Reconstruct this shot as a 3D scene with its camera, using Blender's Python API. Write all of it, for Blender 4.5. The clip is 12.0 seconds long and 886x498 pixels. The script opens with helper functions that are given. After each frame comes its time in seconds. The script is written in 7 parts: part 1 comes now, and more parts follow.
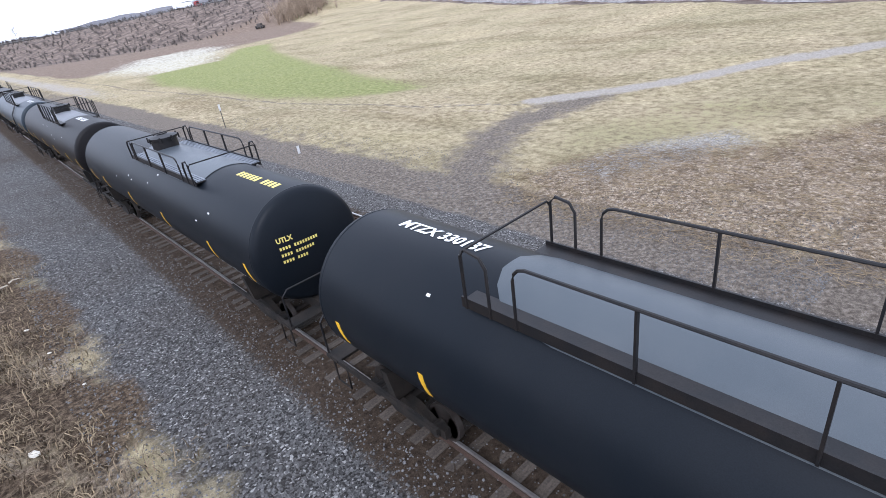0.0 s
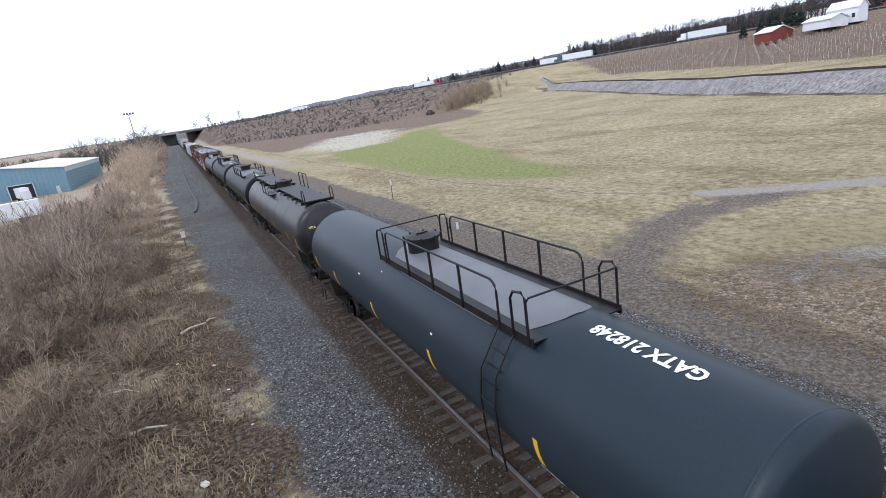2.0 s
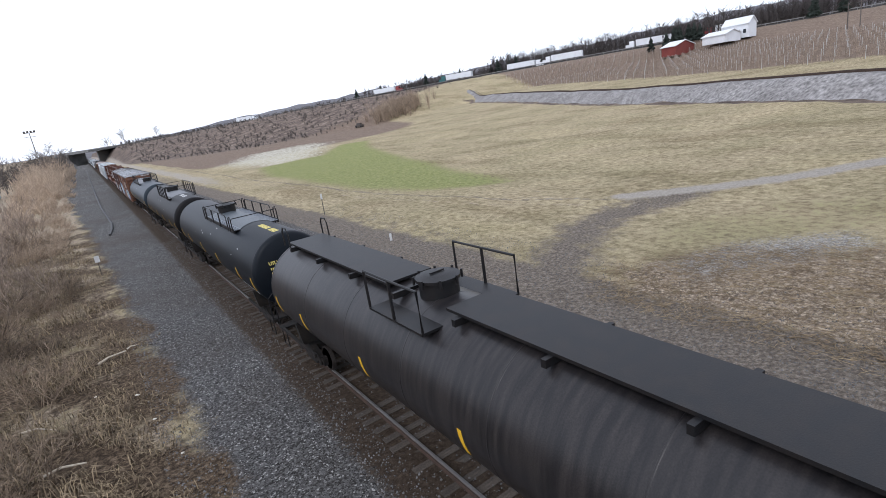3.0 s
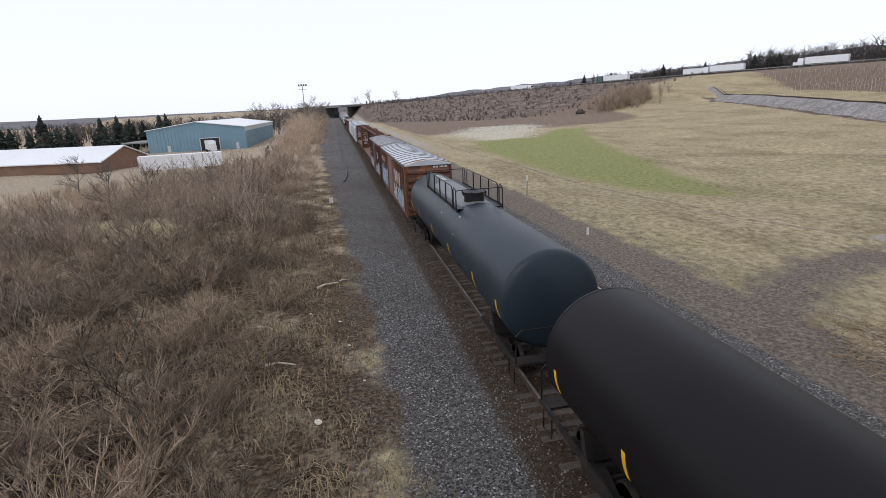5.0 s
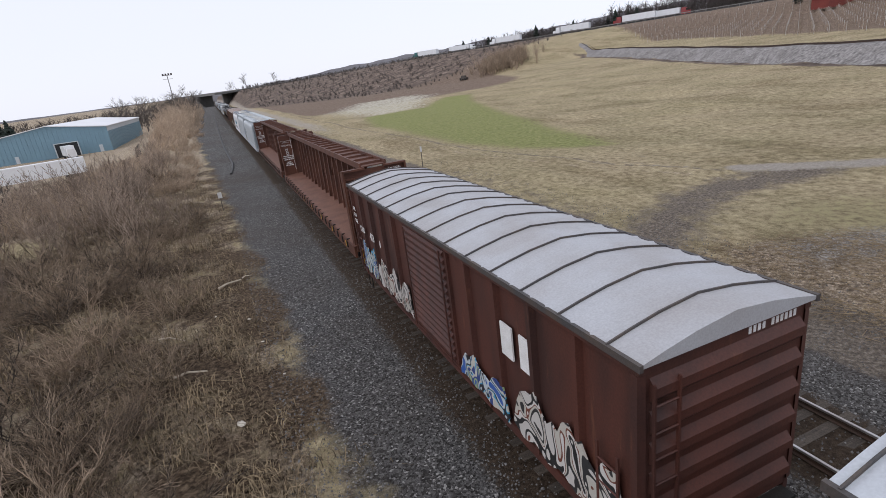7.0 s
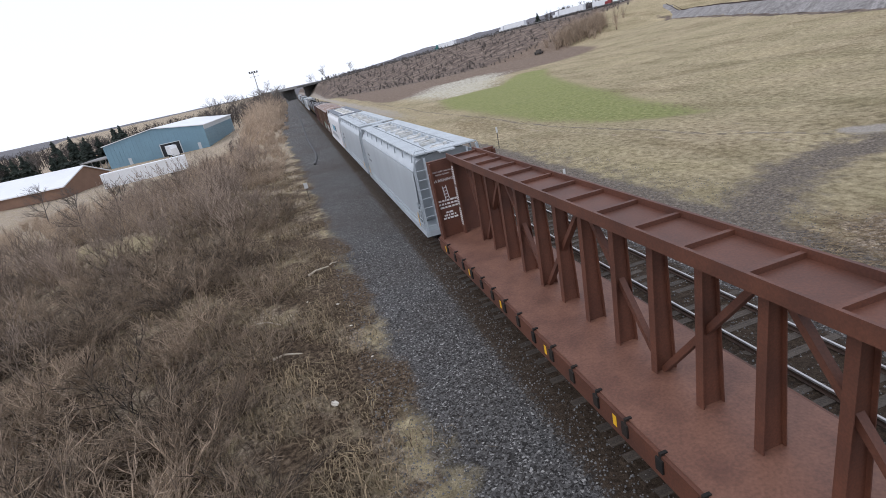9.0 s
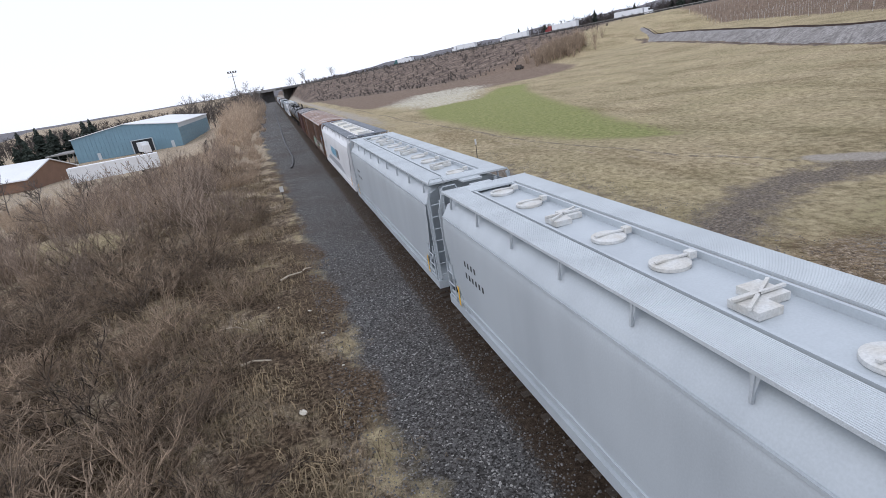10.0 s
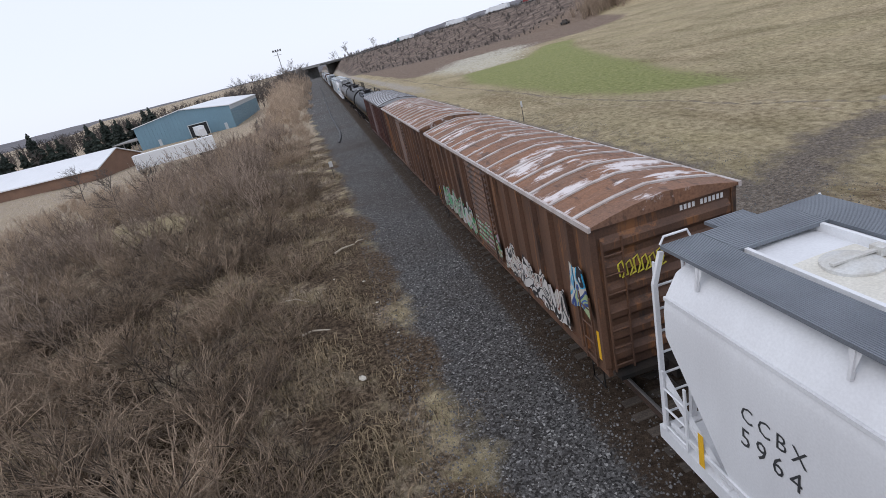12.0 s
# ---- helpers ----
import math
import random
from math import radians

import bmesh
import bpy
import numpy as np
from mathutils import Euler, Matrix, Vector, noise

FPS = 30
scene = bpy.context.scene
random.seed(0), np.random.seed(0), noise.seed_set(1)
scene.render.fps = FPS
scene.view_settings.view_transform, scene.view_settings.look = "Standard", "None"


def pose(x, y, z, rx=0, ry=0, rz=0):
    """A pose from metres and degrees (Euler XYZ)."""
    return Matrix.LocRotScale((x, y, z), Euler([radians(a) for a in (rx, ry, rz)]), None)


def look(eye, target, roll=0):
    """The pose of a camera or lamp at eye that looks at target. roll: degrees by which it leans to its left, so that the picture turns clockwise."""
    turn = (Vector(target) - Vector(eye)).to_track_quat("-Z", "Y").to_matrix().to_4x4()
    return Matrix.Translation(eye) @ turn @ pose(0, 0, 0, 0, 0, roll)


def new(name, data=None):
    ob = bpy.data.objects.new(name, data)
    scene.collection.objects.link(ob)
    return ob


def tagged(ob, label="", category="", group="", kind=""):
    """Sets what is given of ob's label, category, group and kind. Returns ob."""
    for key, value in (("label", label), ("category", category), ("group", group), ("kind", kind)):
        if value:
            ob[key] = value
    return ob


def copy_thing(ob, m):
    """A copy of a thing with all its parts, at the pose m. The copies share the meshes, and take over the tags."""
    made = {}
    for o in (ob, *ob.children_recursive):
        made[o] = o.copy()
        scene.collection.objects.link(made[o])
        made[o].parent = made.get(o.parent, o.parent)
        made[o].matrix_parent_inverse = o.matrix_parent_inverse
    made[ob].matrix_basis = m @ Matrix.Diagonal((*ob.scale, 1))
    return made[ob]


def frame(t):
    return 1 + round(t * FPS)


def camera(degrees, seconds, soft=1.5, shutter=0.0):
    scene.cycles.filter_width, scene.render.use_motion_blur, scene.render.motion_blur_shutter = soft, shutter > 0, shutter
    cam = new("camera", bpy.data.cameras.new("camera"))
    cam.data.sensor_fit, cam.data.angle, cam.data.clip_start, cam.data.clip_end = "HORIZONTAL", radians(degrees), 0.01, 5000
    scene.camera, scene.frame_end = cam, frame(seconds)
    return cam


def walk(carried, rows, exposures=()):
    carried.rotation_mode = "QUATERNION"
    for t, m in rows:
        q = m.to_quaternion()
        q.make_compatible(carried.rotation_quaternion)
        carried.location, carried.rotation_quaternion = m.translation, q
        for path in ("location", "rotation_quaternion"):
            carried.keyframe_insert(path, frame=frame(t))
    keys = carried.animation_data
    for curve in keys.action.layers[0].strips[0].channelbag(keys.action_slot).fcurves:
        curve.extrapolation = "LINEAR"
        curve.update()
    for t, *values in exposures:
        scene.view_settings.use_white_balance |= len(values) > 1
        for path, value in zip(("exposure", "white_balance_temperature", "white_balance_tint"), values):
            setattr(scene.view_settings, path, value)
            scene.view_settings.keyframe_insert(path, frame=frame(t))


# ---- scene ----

# ---- camera ----
cam = camera(81.0, 12.0, soft=0.7)
PATH = [
    (0, (-5.14, -0.113, 7.958), (-4.0, 1.254, 7.057), -8.9),
    (0.5, (-5.45, 0.172, 7.949), (-4.518, 1.782, 7.221), -7.8),
    (1, (-5.52, 0.32, 8.003), (-4.792, 2.089, 7.418), -9.1),
    (1.5, (-5.528, 0.38, 8.057), (-4.818, 2.161, 7.489), -8.9),
    (2, (-5.505, 0.413, 8.067), (-4.694, 2.156, 7.515), -8.2),
    (2.5, (-5.473, 0.4, 8.057), (-4.433, 2.023, 7.522), -8.0),
    (2.7, (-5.499, 0.324, 8.037), (-4.447, 1.937, 7.496), -8.3),
    (4.3, (-5.54, -0.166, 8.142), (-4.938, 1.664, 7.605), -8.2),
    (4.5, (-5.54, -0.138, 8.164), (-5.052, 1.729, 7.638), -4.8),
    (5, (-5.613, -0.008, 8.164), (-5.257, 1.886, 7.631), -2.6),
    (5.5, (-5.682, 0.088, 8.136), (-5.315, 1.984, 7.617), -8.9),
    (6, (-5.67, 0.074, 8.181), (-5.262, 1.931, 7.561), -6.0),
    (6.5, (-5.669, 0.121, 8.26), (-5.053, 1.928, 7.665), -7.3),
    (7, (-5.592, -0.156, 8.163), (-4.911, 1.607, 7.509), -7.5),
    (7.5, (-5.57, -0.164, 8.208), (-5.103, 1.668, 7.558), -6.1),
    (7.7, (-5.552, -0.196, 8.199), (-5.13, 1.642, 7.533), -9.7),
    (9.3, (-5.613, -0.138, 8.301), (-5.231, 1.706, 7.628), -12.3),
    (9.5, (-5.615, -0.125, 8.304), (-5.211, 1.717, 7.638), -11.0),
    (10, (-5.631, -0.118, 8.313), (-5.148, 1.708, 7.656), -9.2),
    (10.5, (-5.617, -0.132, 8.281), (-5.072, 1.679, 7.63), -9.9),
    (11, (-5.59, -0.223, 8.24), (-5.12, 1.608, 7.585), -6.7),
    (11.5, (-5.575, -0.199, 8.264), (-5.251, 1.661, 7.606), -8.6),
    (12, (-5.589, -0.201, 8.306), (-5.323, 1.64, 7.572), -14.0),
]
walk(cam, [(t, look(eye, target, roll)) for t, eye, target, roll in PATH],
     [(0, 0.9, 5850, 16), (0.5, 0.82, 5850, 16), (1.5, 0.52, 5950, 14), (2.5, 0.35, 6050, 14), (4.5, 0.05, 6450, 15), (7, -0.12, 6500, 16), (9.5, 0.12, 6250, 15), (10.5, -0.02, 6250, 15), (11, -0.15, 6250, 15), (11.5, -0.2, 6250, 15), (12, -0.12, 6250, 15)])

# ---- light: a bright overcast sky ----
world = bpy.data.worlds.new("overcast_sky")
scene.world = world
world.use_nodes = True
wn, wl = world.node_tree.nodes, world.node_tree.links
sky = wn.new("ShaderNodeTexSky")
sky.sky_type = 'NISHITA'
sky.sun_disc = False
sky.sun_elevation, sky.sun_rotation = radians(42), radians(250)
cloud = wn.new("ShaderNodeMix")
cloud.data_type = 'RGBA'
cloud.inputs[0].default_value = 0.985
cloud.inputs[7].default_value = (0.90, 0.96, 1.05, 1)
wl.new(sky.outputs[0], cloud.inputs[6])
wl.new(cloud.outputs[2], wn["Background"].inputs[0])
wn["Background"].inputs[1].default_value = 1.0
sun = new("sun", bpy.data.lights.new("sun", 'SUN'))
sun.data.energy, sun.data.angle, sun.data.color = 0.9, radians(25), (1, 0.98, 0.95)
sun.matrix_world = look((-60, -30, 70), (0, 0, 0))


# ---- materials ----
def material(name, base, rough=0.8, metal=0.0, dark=None, scale=3.0, amount=0.5, fine=30.0, bump=0.02, grain=0.25, gloss=0.5, streak=None):
    """A surface with a base colour, stains of a second colour in large patches, a fine grain and relief."""
    m = bpy.data.materials.new(name)
    m.use_nodes = True
    n, l = m.node_tree.nodes, m.node_tree.links
    b = n["Principled BSDF"]
    b.inputs["Roughness"].default_value, b.inputs["Metallic"].default_value = rough, metal
    b.inputs["Specular IOR Level"].default_value = gloss
    co = n.new("ShaderNodeTexCoord")
    src = co.outputs["Object"]
    big = n.new("ShaderNodeTexNoise")
    big.inputs["Scale"].default_value, big.inputs["Detail"].default_value = scale, 6
    if streak:
        mp = n.new("ShaderNodeMapping")
        mp.inputs["Scale"].default_value = streak
        l.new(src, mp.inputs[0])
        l.new(mp.outputs[0], big.inputs["Vector"])
    else:
        l.new(src, big.inputs["Vector"])
    small = n.new("ShaderNodeTexNoise")
    small.inputs["Scale"].default_value, small.inputs["Detail"].default_value = fine, 4
    l.new(src, small.inputs["Vector"])
    ramp = n.new("ShaderNodeValToRGB")
    ramp.color_ramp.elements[0].position, ramp.color_ramp.elements[1].position = 0.38, 0.68
    l.new(big.outputs[0], ramp.inputs[0])
    fac = n.new("ShaderNodeMath")
    fac.operation, fac.inputs[1].default_value = 'MULTIPLY', amount
    l.new(ramp.outputs[0], fac.inputs[0])
    mix = n.new("ShaderNodeMix")
    mix.data_type = 'RGBA'
    mix.inputs[6].default_value = (*base, 1)
    mix.inputs[7].default_value = (*(dark or [c * 0.6 for c in base]), 1)
    l.new(fac.outputs[0], mix.inputs[0])
    hsv = n.new("ShaderNodeHueSaturation")
    mr = n.new("ShaderNodeMapRange")
    mr.inputs[1].default_value, mr.inputs[2].default_value = 0.3, 0.7
    mr.inputs[3].default_value, mr.inputs[4].default_value = 1 - grain, 1 + grain
    l.new(small.outputs[0], mr.inputs[0])
    l.new(mr.outputs[0], hsv.inputs["Value"])
    l.new(mix.outputs[2], hsv.inputs["Color"])
    l.new(hsv.outputs[0], b.inputs["Base Color"])
    if bump:
        bp = n.new("ShaderNodeBump")
        bp.inputs["Strength"].default_value, bp.inputs["Distance"].default_value = 0.6, bump
        l.new(small.outputs[0], bp.inputs["Height"])
        l.new(bp.outputs[0], b.inputs["Normal"])
    return m


def patchy(m, colour, scale, start, amount, stretch=(1, 1, 1)):
    """Lay ragged patches of a second colour over a material, such as rust or flaked paint."""
    n, l = m.node_tree.nodes, m.node_tree.links
    b = n["Principled BSDF"]
    old = b.inputs["Base Color"].links[0].from_socket
    co, mp, q = n.new("ShaderNodeTexCoord"), n.new("ShaderNodeMapping"), n.new("ShaderNodeTexNoise")
    mp.inputs["Scale"].default_value = stretch
    mp.inputs["Location"].default_value = (scale * 3.7, start * 11, amount * 5)
    q.inputs["Scale"].default_value, q.inputs["Detail"].default_value, q.inputs["Roughness"].default_value = scale, 9, 0.68
    l.new(co.outputs["Object"], mp.inputs[0])
    l.new(mp.outputs[0], q.inputs["Vector"])
    mr = n.new("ShaderNodeMapRange")
    mr.inputs[1].default_value, mr.inputs[2].default_value, mr.inputs[4].default_value = start, start + 0.06, amount
    l.new(q.outputs[0], mr.inputs[0])
    mix = n.new("ShaderNodeMix")
    mix.data_type = 'RGBA'
    mix.inputs[7].default_value = (*colour, 1)
    l.new(mr.outputs[0], mix.inputs[0])
    l.new(old, mix.inputs[6])
    l.new(mix.outputs[2], b.inputs["Base Color"])
    return m


def shade_by(m, low, high):
    """Vary a material's brightness from object to object or island to island."""
    n, l = m.node_tree.nodes, m.node_tree.links
    b = n["Principled BSDF"]
    old = b.inputs["Base Color"].links[0].from_socket
    info, geo, add = n.new("ShaderNodeObjectInfo"), n.new("ShaderNodeNewGeometry"), n.new("ShaderNodeMath")
    add.operation = 'ADD'
    l.new(info.outputs["Random"], add.inputs[0])
    l.new(geo.outputs["Random Per Island"], add.inputs[1])
    mr = n.new("ShaderNodeMapRange")
    mr.inputs[2].default_value, mr.inputs[3].default_value, mr.inputs[4].default_value = 2.0, low, high
    l.new(add.outputs[0], mr.inputs[0])
    hsv = n.new("ShaderNodeHueSaturation")
    l.new(mr.outputs[0], hsv.inputs["Value"])
    l.new(old, hsv.inputs["Color"])
    l.new(hsv.outputs[0], b.inputs["Base Color"])
    return m


TANK_BLACK = material("tank_black_paint", (0.006, 0.0085, 0.012), 0.42, 0, (0.009, 0.011, 0.014), 0.7, 0.8, 60, 0.0015, 0.15, 0.12)
TANK_BROWN = material("tank_faded_black_paint", (0.0085, 0.0075, 0.008), 0.45, 0, (0.007, 0.006, 0.007), 0.6, 0.8, 60, 0.0015, 0.15, 0.12)
TANK_BLUE = material("tank_blue_black_paint", (0.016, 0.025, 0.034), 0.4, 0, (0.022, 0.031, 0.04), 0.7, 0.8, 60, 0.0015, 0.12, 0.2)
TANK_OLD = material("tank_weathered_black_paint", (0.012, 0.011, 0.012), 0.36, 0, (0.04, 0.034, 0.032), 1.4, 0.6, 40, 0.003, 0.25, 0.35, streak=(1, 6, 0.4))
MAT_DARK = material("anti_slip_dark_coating", (0.05, 0.062, 0.072), 0.42, 0, (0.066, 0.076, 0.084), 1.2, 0.7, 120, 0.003, 0.12)
MAT_GREY = material("anti_slip_grey_coating", (0.14, 0.145, 0.155), 0.5, 0, (0.11, 0.112, 0.12), 1.2, 0.7, 120, 0.003, 0.12)
STEEL_BLACK = material("black_steel", (0.008, 0.008, 0.009), 0.5, 0, (0.022, 0.016, 0.013), 3, 0.4, 50, 0.003, 0.3, 0.3)
UNDER = material("oily_undercarriage_steel", (0.012, 0.011, 0.01), 0.7, 0, (0.035, 0.026, 0.02), 3, 0.6, 40, 0.005, 0.3, 0.3)
WHEEL = material("worn_wheel_steel", (0.07, 0.06, 0.055), 0.45, 0.6, (0.04, 0.03, 0.025), 4, 0.6, 40, 0.002, 0.2)
YELLOW = material("yellow_reflective_tape", (0.78, 0.45, 0.02), 0.45, 0, (0.6, 0.33, 0.02), 3, 0.5, 40, 0.001, 0.1)
WHITE_MARK = material("white_stencil_paint", (0.75, 0.75, 0.74), 0.6, 0, (0.55, 0.54, 0.52), 4, 0.5, 60, 0.001, 0.1)
YELLOW_MARK = material("yellow_stencil_paint", (0.72, 0.6, 0.16), 0.6, 0, (0.5, 0.4, 0.12), 4, 0.5, 60, 0.001, 0.1)
BLACK_MARK = material("black_stencil_paint", (0.03, 0.032, 0.035), 0.6, 0, (0.06, 0.06, 0.06), 4, 0.5, 60, 0.001, 0.1)
BLUE_MARK = material("blue_logo_paint", (0.02, 0.26, 0.42), 0.5, 0, (0.03, 0.3, 0.45), 4, 0.4, 60, 0.001, 0.1)
BOX_RUST = patchy(material("oxide_brown_paint", (0.12, 0.047, 0.025), 0.62, 0, (0.06, 0.026, 0.017), 1.1, 0.9, 25, 0.003, 0.18, streak=(1, 1.5, 0.35)), (0.25, 0.1, 0.036), 1.5, 0.53, 0.75, (1, 2.6, 0.22))
BOX_RED = patchy(material("dark_oxide_red_paint", (0.083, 0.026, 0.017), 0.62, 0, (0.038, 0.016, 0.013), 1.1, 0.9, 25, 0.003, 0.18, streak=(1, 1.5, 0.35)), (0.14, 0.055, 0.03), 1.5, 0.6, 0.6, (1, 2.2, 0.3))
BOX_DARK = patchy(patchy(material("grimy_brown_paint", (0.115, 0.058, 0.033), 0.65, 0, (0.062, 0.033, 0.022), 1.2, 0.8, 25, 0.003, 0.2, streak=(1, 1.5, 0.35)), (0.27, 0.112, 0.036), 1.6, 0.56, 0.65, (1, 2.6, 0.22)), (0.02, 0.015, 0.013), 1.1, 0.57, 0.8, (1, 2.8, 0.2))
ROOF_GALV = material("weathered_galvanised_roof", (0.50, 0.53, 0.56), 0.5, 0.15, (0.40, 0.42, 0.45), 0.9, 0.7, 30, 0.002, 0.07)
ROOF_RUST = patchy(patchy(material("rusted_roof_sheet", (0.23, 0.108, 0.056), 0.7, 0, (0.17, 0.095, 0.062), 0.8, 0.8, 20, 0.003, 0.25), (0.07, 0.04, 0.028), 1.3, 0.56, 0.7, (3, 0.8, 1)), (0.66, 0.61, 0.6), 0.6, 0.54, 0.95, (1.0, 2.4, 1))
ROOF_PALE = material("chalky_roof_paint", (0.40, 0.41, 0.43), 0.6, 0, (0.3, 0.28, 0.27), 0.9, 0.6, 30, 0.002, 0.1)
SEAM_DARK = material("dark_roof_seam", (0.055, 0.052, 0.053), 0.6, 0, (0.1, 0.07, 0.05), 3, 0.6, 40, 0.002, 0.2)
SEAM_PALE = material("pale_roof_seam_paint", (0.5, 0.46, 0.44), 0.6, 0, (0.3, 0.22, 0.18), 2, 0.6, 40, 0.002, 0.15)
HOP_GREY = material("light_grey_car_paint", (0.42, 0.46, 0.485), 0.38, 0, (0.36, 0.395, 0.42), 0.7, 0.8, 30, 0.001, 0.05, streak=(1, 1.2, 0.3))
HOP_WHITE = material("white_car_paint", (0.68, 0.69, 0.70), 0.42, 0, (0.56, 0.56, 0.57), 0.8, 0.6, 30, 0.001, 0.05, streak=(1, 1.2, 0.3))
HOP_DUST = material("dusty_cream_roof", (0.66, 0.64, 0.57), 0.75, 0, (0.5, 0.47, 0.40), 1.2, 0.7, 30, 0.003, 0.1)
HOP_BAND = material("grey_band_paint", (0.33, 0.345, 0.36), 0.45, 0, (0.3, 0.31, 0.33), 1, 0.6, 30, 0.001, 0.06)
GRATE = material("galvanised_grating", (0.49, 0.53, 0.55), 0.5, 0.0, (0.38, 0.41, 0.43), 1, 0.6, 60, 0.004, 0.15)
GRATE_DARK = material("dark_grey_grating", (0.19, 0.21, 0.235), 0.55, 0.3, (0.11, 0.12, 0.14), 1, 0.6, 60, 0.004, 0.15)
HATCH = material("hatch_cover_grey", (0.56, 0.57, 0.56), 0.55, 0, (0.45, 0.42, 0.36), 3, 0.7, 30, 0.002, 0.12)
BEAM_RUST = material("brick_red_beam_paint", (0.112, 0.04, 0.022), 0.6, 0, (0.06, 0.023, 0.015), 1.2, 0.7, 25, 0.003, 0.18)
DECK_RUST = material("worn_red_deck", (0.17, 0.078, 0.05), 0.65, 0, (0.105, 0.045, 0.03), 1.5, 0.8, 18, 0.004, 0.2)
RAIL = material("rail_steel", (0.45, 0.44, 0.43), 0.3, 0.8, (0.25, 0.2, 0.17), 2, 0.5, 30, 0.001, 0.1)
RAIL_RUST = material("rusty_rail_web", (0.06, 0.035, 0.024), 0.8, 0.1, (0.03, 0.02, 0.016), 4, 0.6, 40, 0.003, 0.3)
TIE = shade_by(material("weathered_sleeper_wood", (0.075, 0.06, 0.047), 0.9, 0, (0.035, 0.027, 0.021), 3, 0.8, 30, 0.008, 0.35, streak=(0.6, 6, 6)), 0.6, 1.35)
STONE = shade_by(material("crushed_limestone", (0.1, 0.097, 0.094), 0.9, 0, (0.045, 0.042, 0.04), 2, 0.7, 40, 0.004, 0.3), 0.0, 2.3)


# ---- mesh building ----
class Shape:
    """Collects faces for one mesh."""

    def __init__(self):
        self.v, self.f, self.s = [], [], []

    def add(self, verts, faces, smooth=False):
        k = len(self.v)
        self.v += [tuple(p) for p in verts]
        self.f += [tuple(i + k for i in q) for q in faces]
        self.s += [smooth] * len(faces)
        return self

    def box(self, x0, x1, y0, y1, z0, z1):
        return self.add([(x0, y0, z0), (x1, y0, z0), (x1, y1, z0), (x0, y1, z0), (x0, y0, z1), (x1, y0, z1), (x1, y1, z1), (x0, y1, z1)],
                        [(0, 3, 2, 1), (4, 5, 6, 7), (0, 1, 5, 4), (1, 2, 6, 5), (2, 3, 7, 6), (3, 0, 4, 7)])

    def slab(self, p, q, width, height, up=(0, 0, 1)):
        """A bar of rectangular section from p to q."""
        p, q = Vector(p), Vector(q)
        d = (q - p).normalized()
        s = d.cross(Vector(up))
        s = (s.normalized() if s.length > 1e-4 else Vector((1, 0, 0))) * width / 2
        u = s.cross(d).normalized() * height / 2
        c = [p - s - u, p + s - u, p + s + u, p - s + u, q - s - u, q + s - u, q + s + u, q - s + u]
        return self.add(c, [(0, 1, 2, 3), (7, 6, 5, 4), (0, 4, 5, 1), (1, 5, 6, 2), (2, 6, 7, 3), (3, 7, 4, 0)])

    def tube(self, path, r, n=6, taper=None):
        """A round bar along a path of points."""
        path = [Vector(p) for p in path]
        rings = []
        for i, p in enumerate(path):
            d = (path[min(i + 1, len(path) - 1)] - path[max(i - 1, 0)]).normalized()
            a = d.cross(Vector((0.13, 0.29, 0.95)))
            a = a.normalized() if a.length > 1e-3 else Vector((1, 0, 0))
            b = d.cross(a)
            rr = r if taper is None else r + (taper - r) * i / (len(path) - 1)
            rings.append([p + (a * math.cos(6.28319 * j / n) + b * math.sin(6.28319 * j / n)) * rr for j in range(n)])
        faces = [(i * n + j, i * n + (j + 1) % n, (i + 1) * n + (j + 1) % n, (i + 1) * n + j) for i in range(len(path) - 1) for j in range(n)]
        faces += [tuple(range(n))[::-1], tuple((len(path) - 1) * n + j for j in range(n))]
        return self.add([p for ring in rings for p in ring], faces, True)

    def cyl(self, p, q, r, n=16):
        return self.tube([p, q], r, n)

    def lathe(self, profile, axis, centre, n=32):
        """Rings (along, radius) turned about an axis 'x', 'y' or 'z' through centre."""
        cx, cy, cz = centre
        vs = []
        for a, r in profile:
            for j in range(n):
                c, s = r * math.cos(6.28319 * j / n), r * math.sin(6.28319 * j / n)
                vs.append({'x': (cx + a, cy + c, cz + s), 'y': (cx + c, cy + a, cz + s), 'z': (cx + c, cy + s, cz + a)}[axis])
        m = len(profile)
        fs = [(i * n + j, i * n + (j + 1) % n, (i + 1) * n + (j + 1) % n, (i + 1) * n + j) for i in range(m - 1) for j in range(n)]
        fs += [tuple(range(n)), tuple((m - 1) * n + j for j in range(n))]
        return self.add(vs, fs, True)

    def prism(self, outline, y0, y1, smooth=False):
        """An outline of (x, z) pulled along y."""
        n = len(outline)
        vs = [(x, y0, z) for x, z in outline] + [(x, y1, z) for x, z in outline]
        return self.add(vs, [(i, (i + 1) % n, n + (i + 1) % n, n + i) for i in range(n)] + [tuple(range(n))[::-1], tuple(range(n, 2 * n))], smooth)

    def prism_x(self, outline, x0, x1):
        """An outline of (y, z) pulled along x."""
        n = len(outline)
        vs = [(x0, y, z) for y, z in outline] + [(x1, y, z) for y, z in outline]
        return self.add(vs, [(i, (i + 1) % n, n + (i + 1) % n, n + i) for i in range(n)] + [tuple(range(n))[::-1], tuple(range(n, 2 * n))])

    def mesh(self, name):
        me = bpy.data.meshes.new(name)
        me.from_pydata(self.v, [], self.f)
        me.polygons.foreach_set("use_smooth", self.s)
        bm = bmesh.new()
        bm.from_mesh(me)
        bmesh.ops.recalc_face_normals(bm, faces=bm.faces)
        bm.to_mesh(me)
        bm.free()
        me.set_sharp_from_angle(angle=radians(38))
        return me


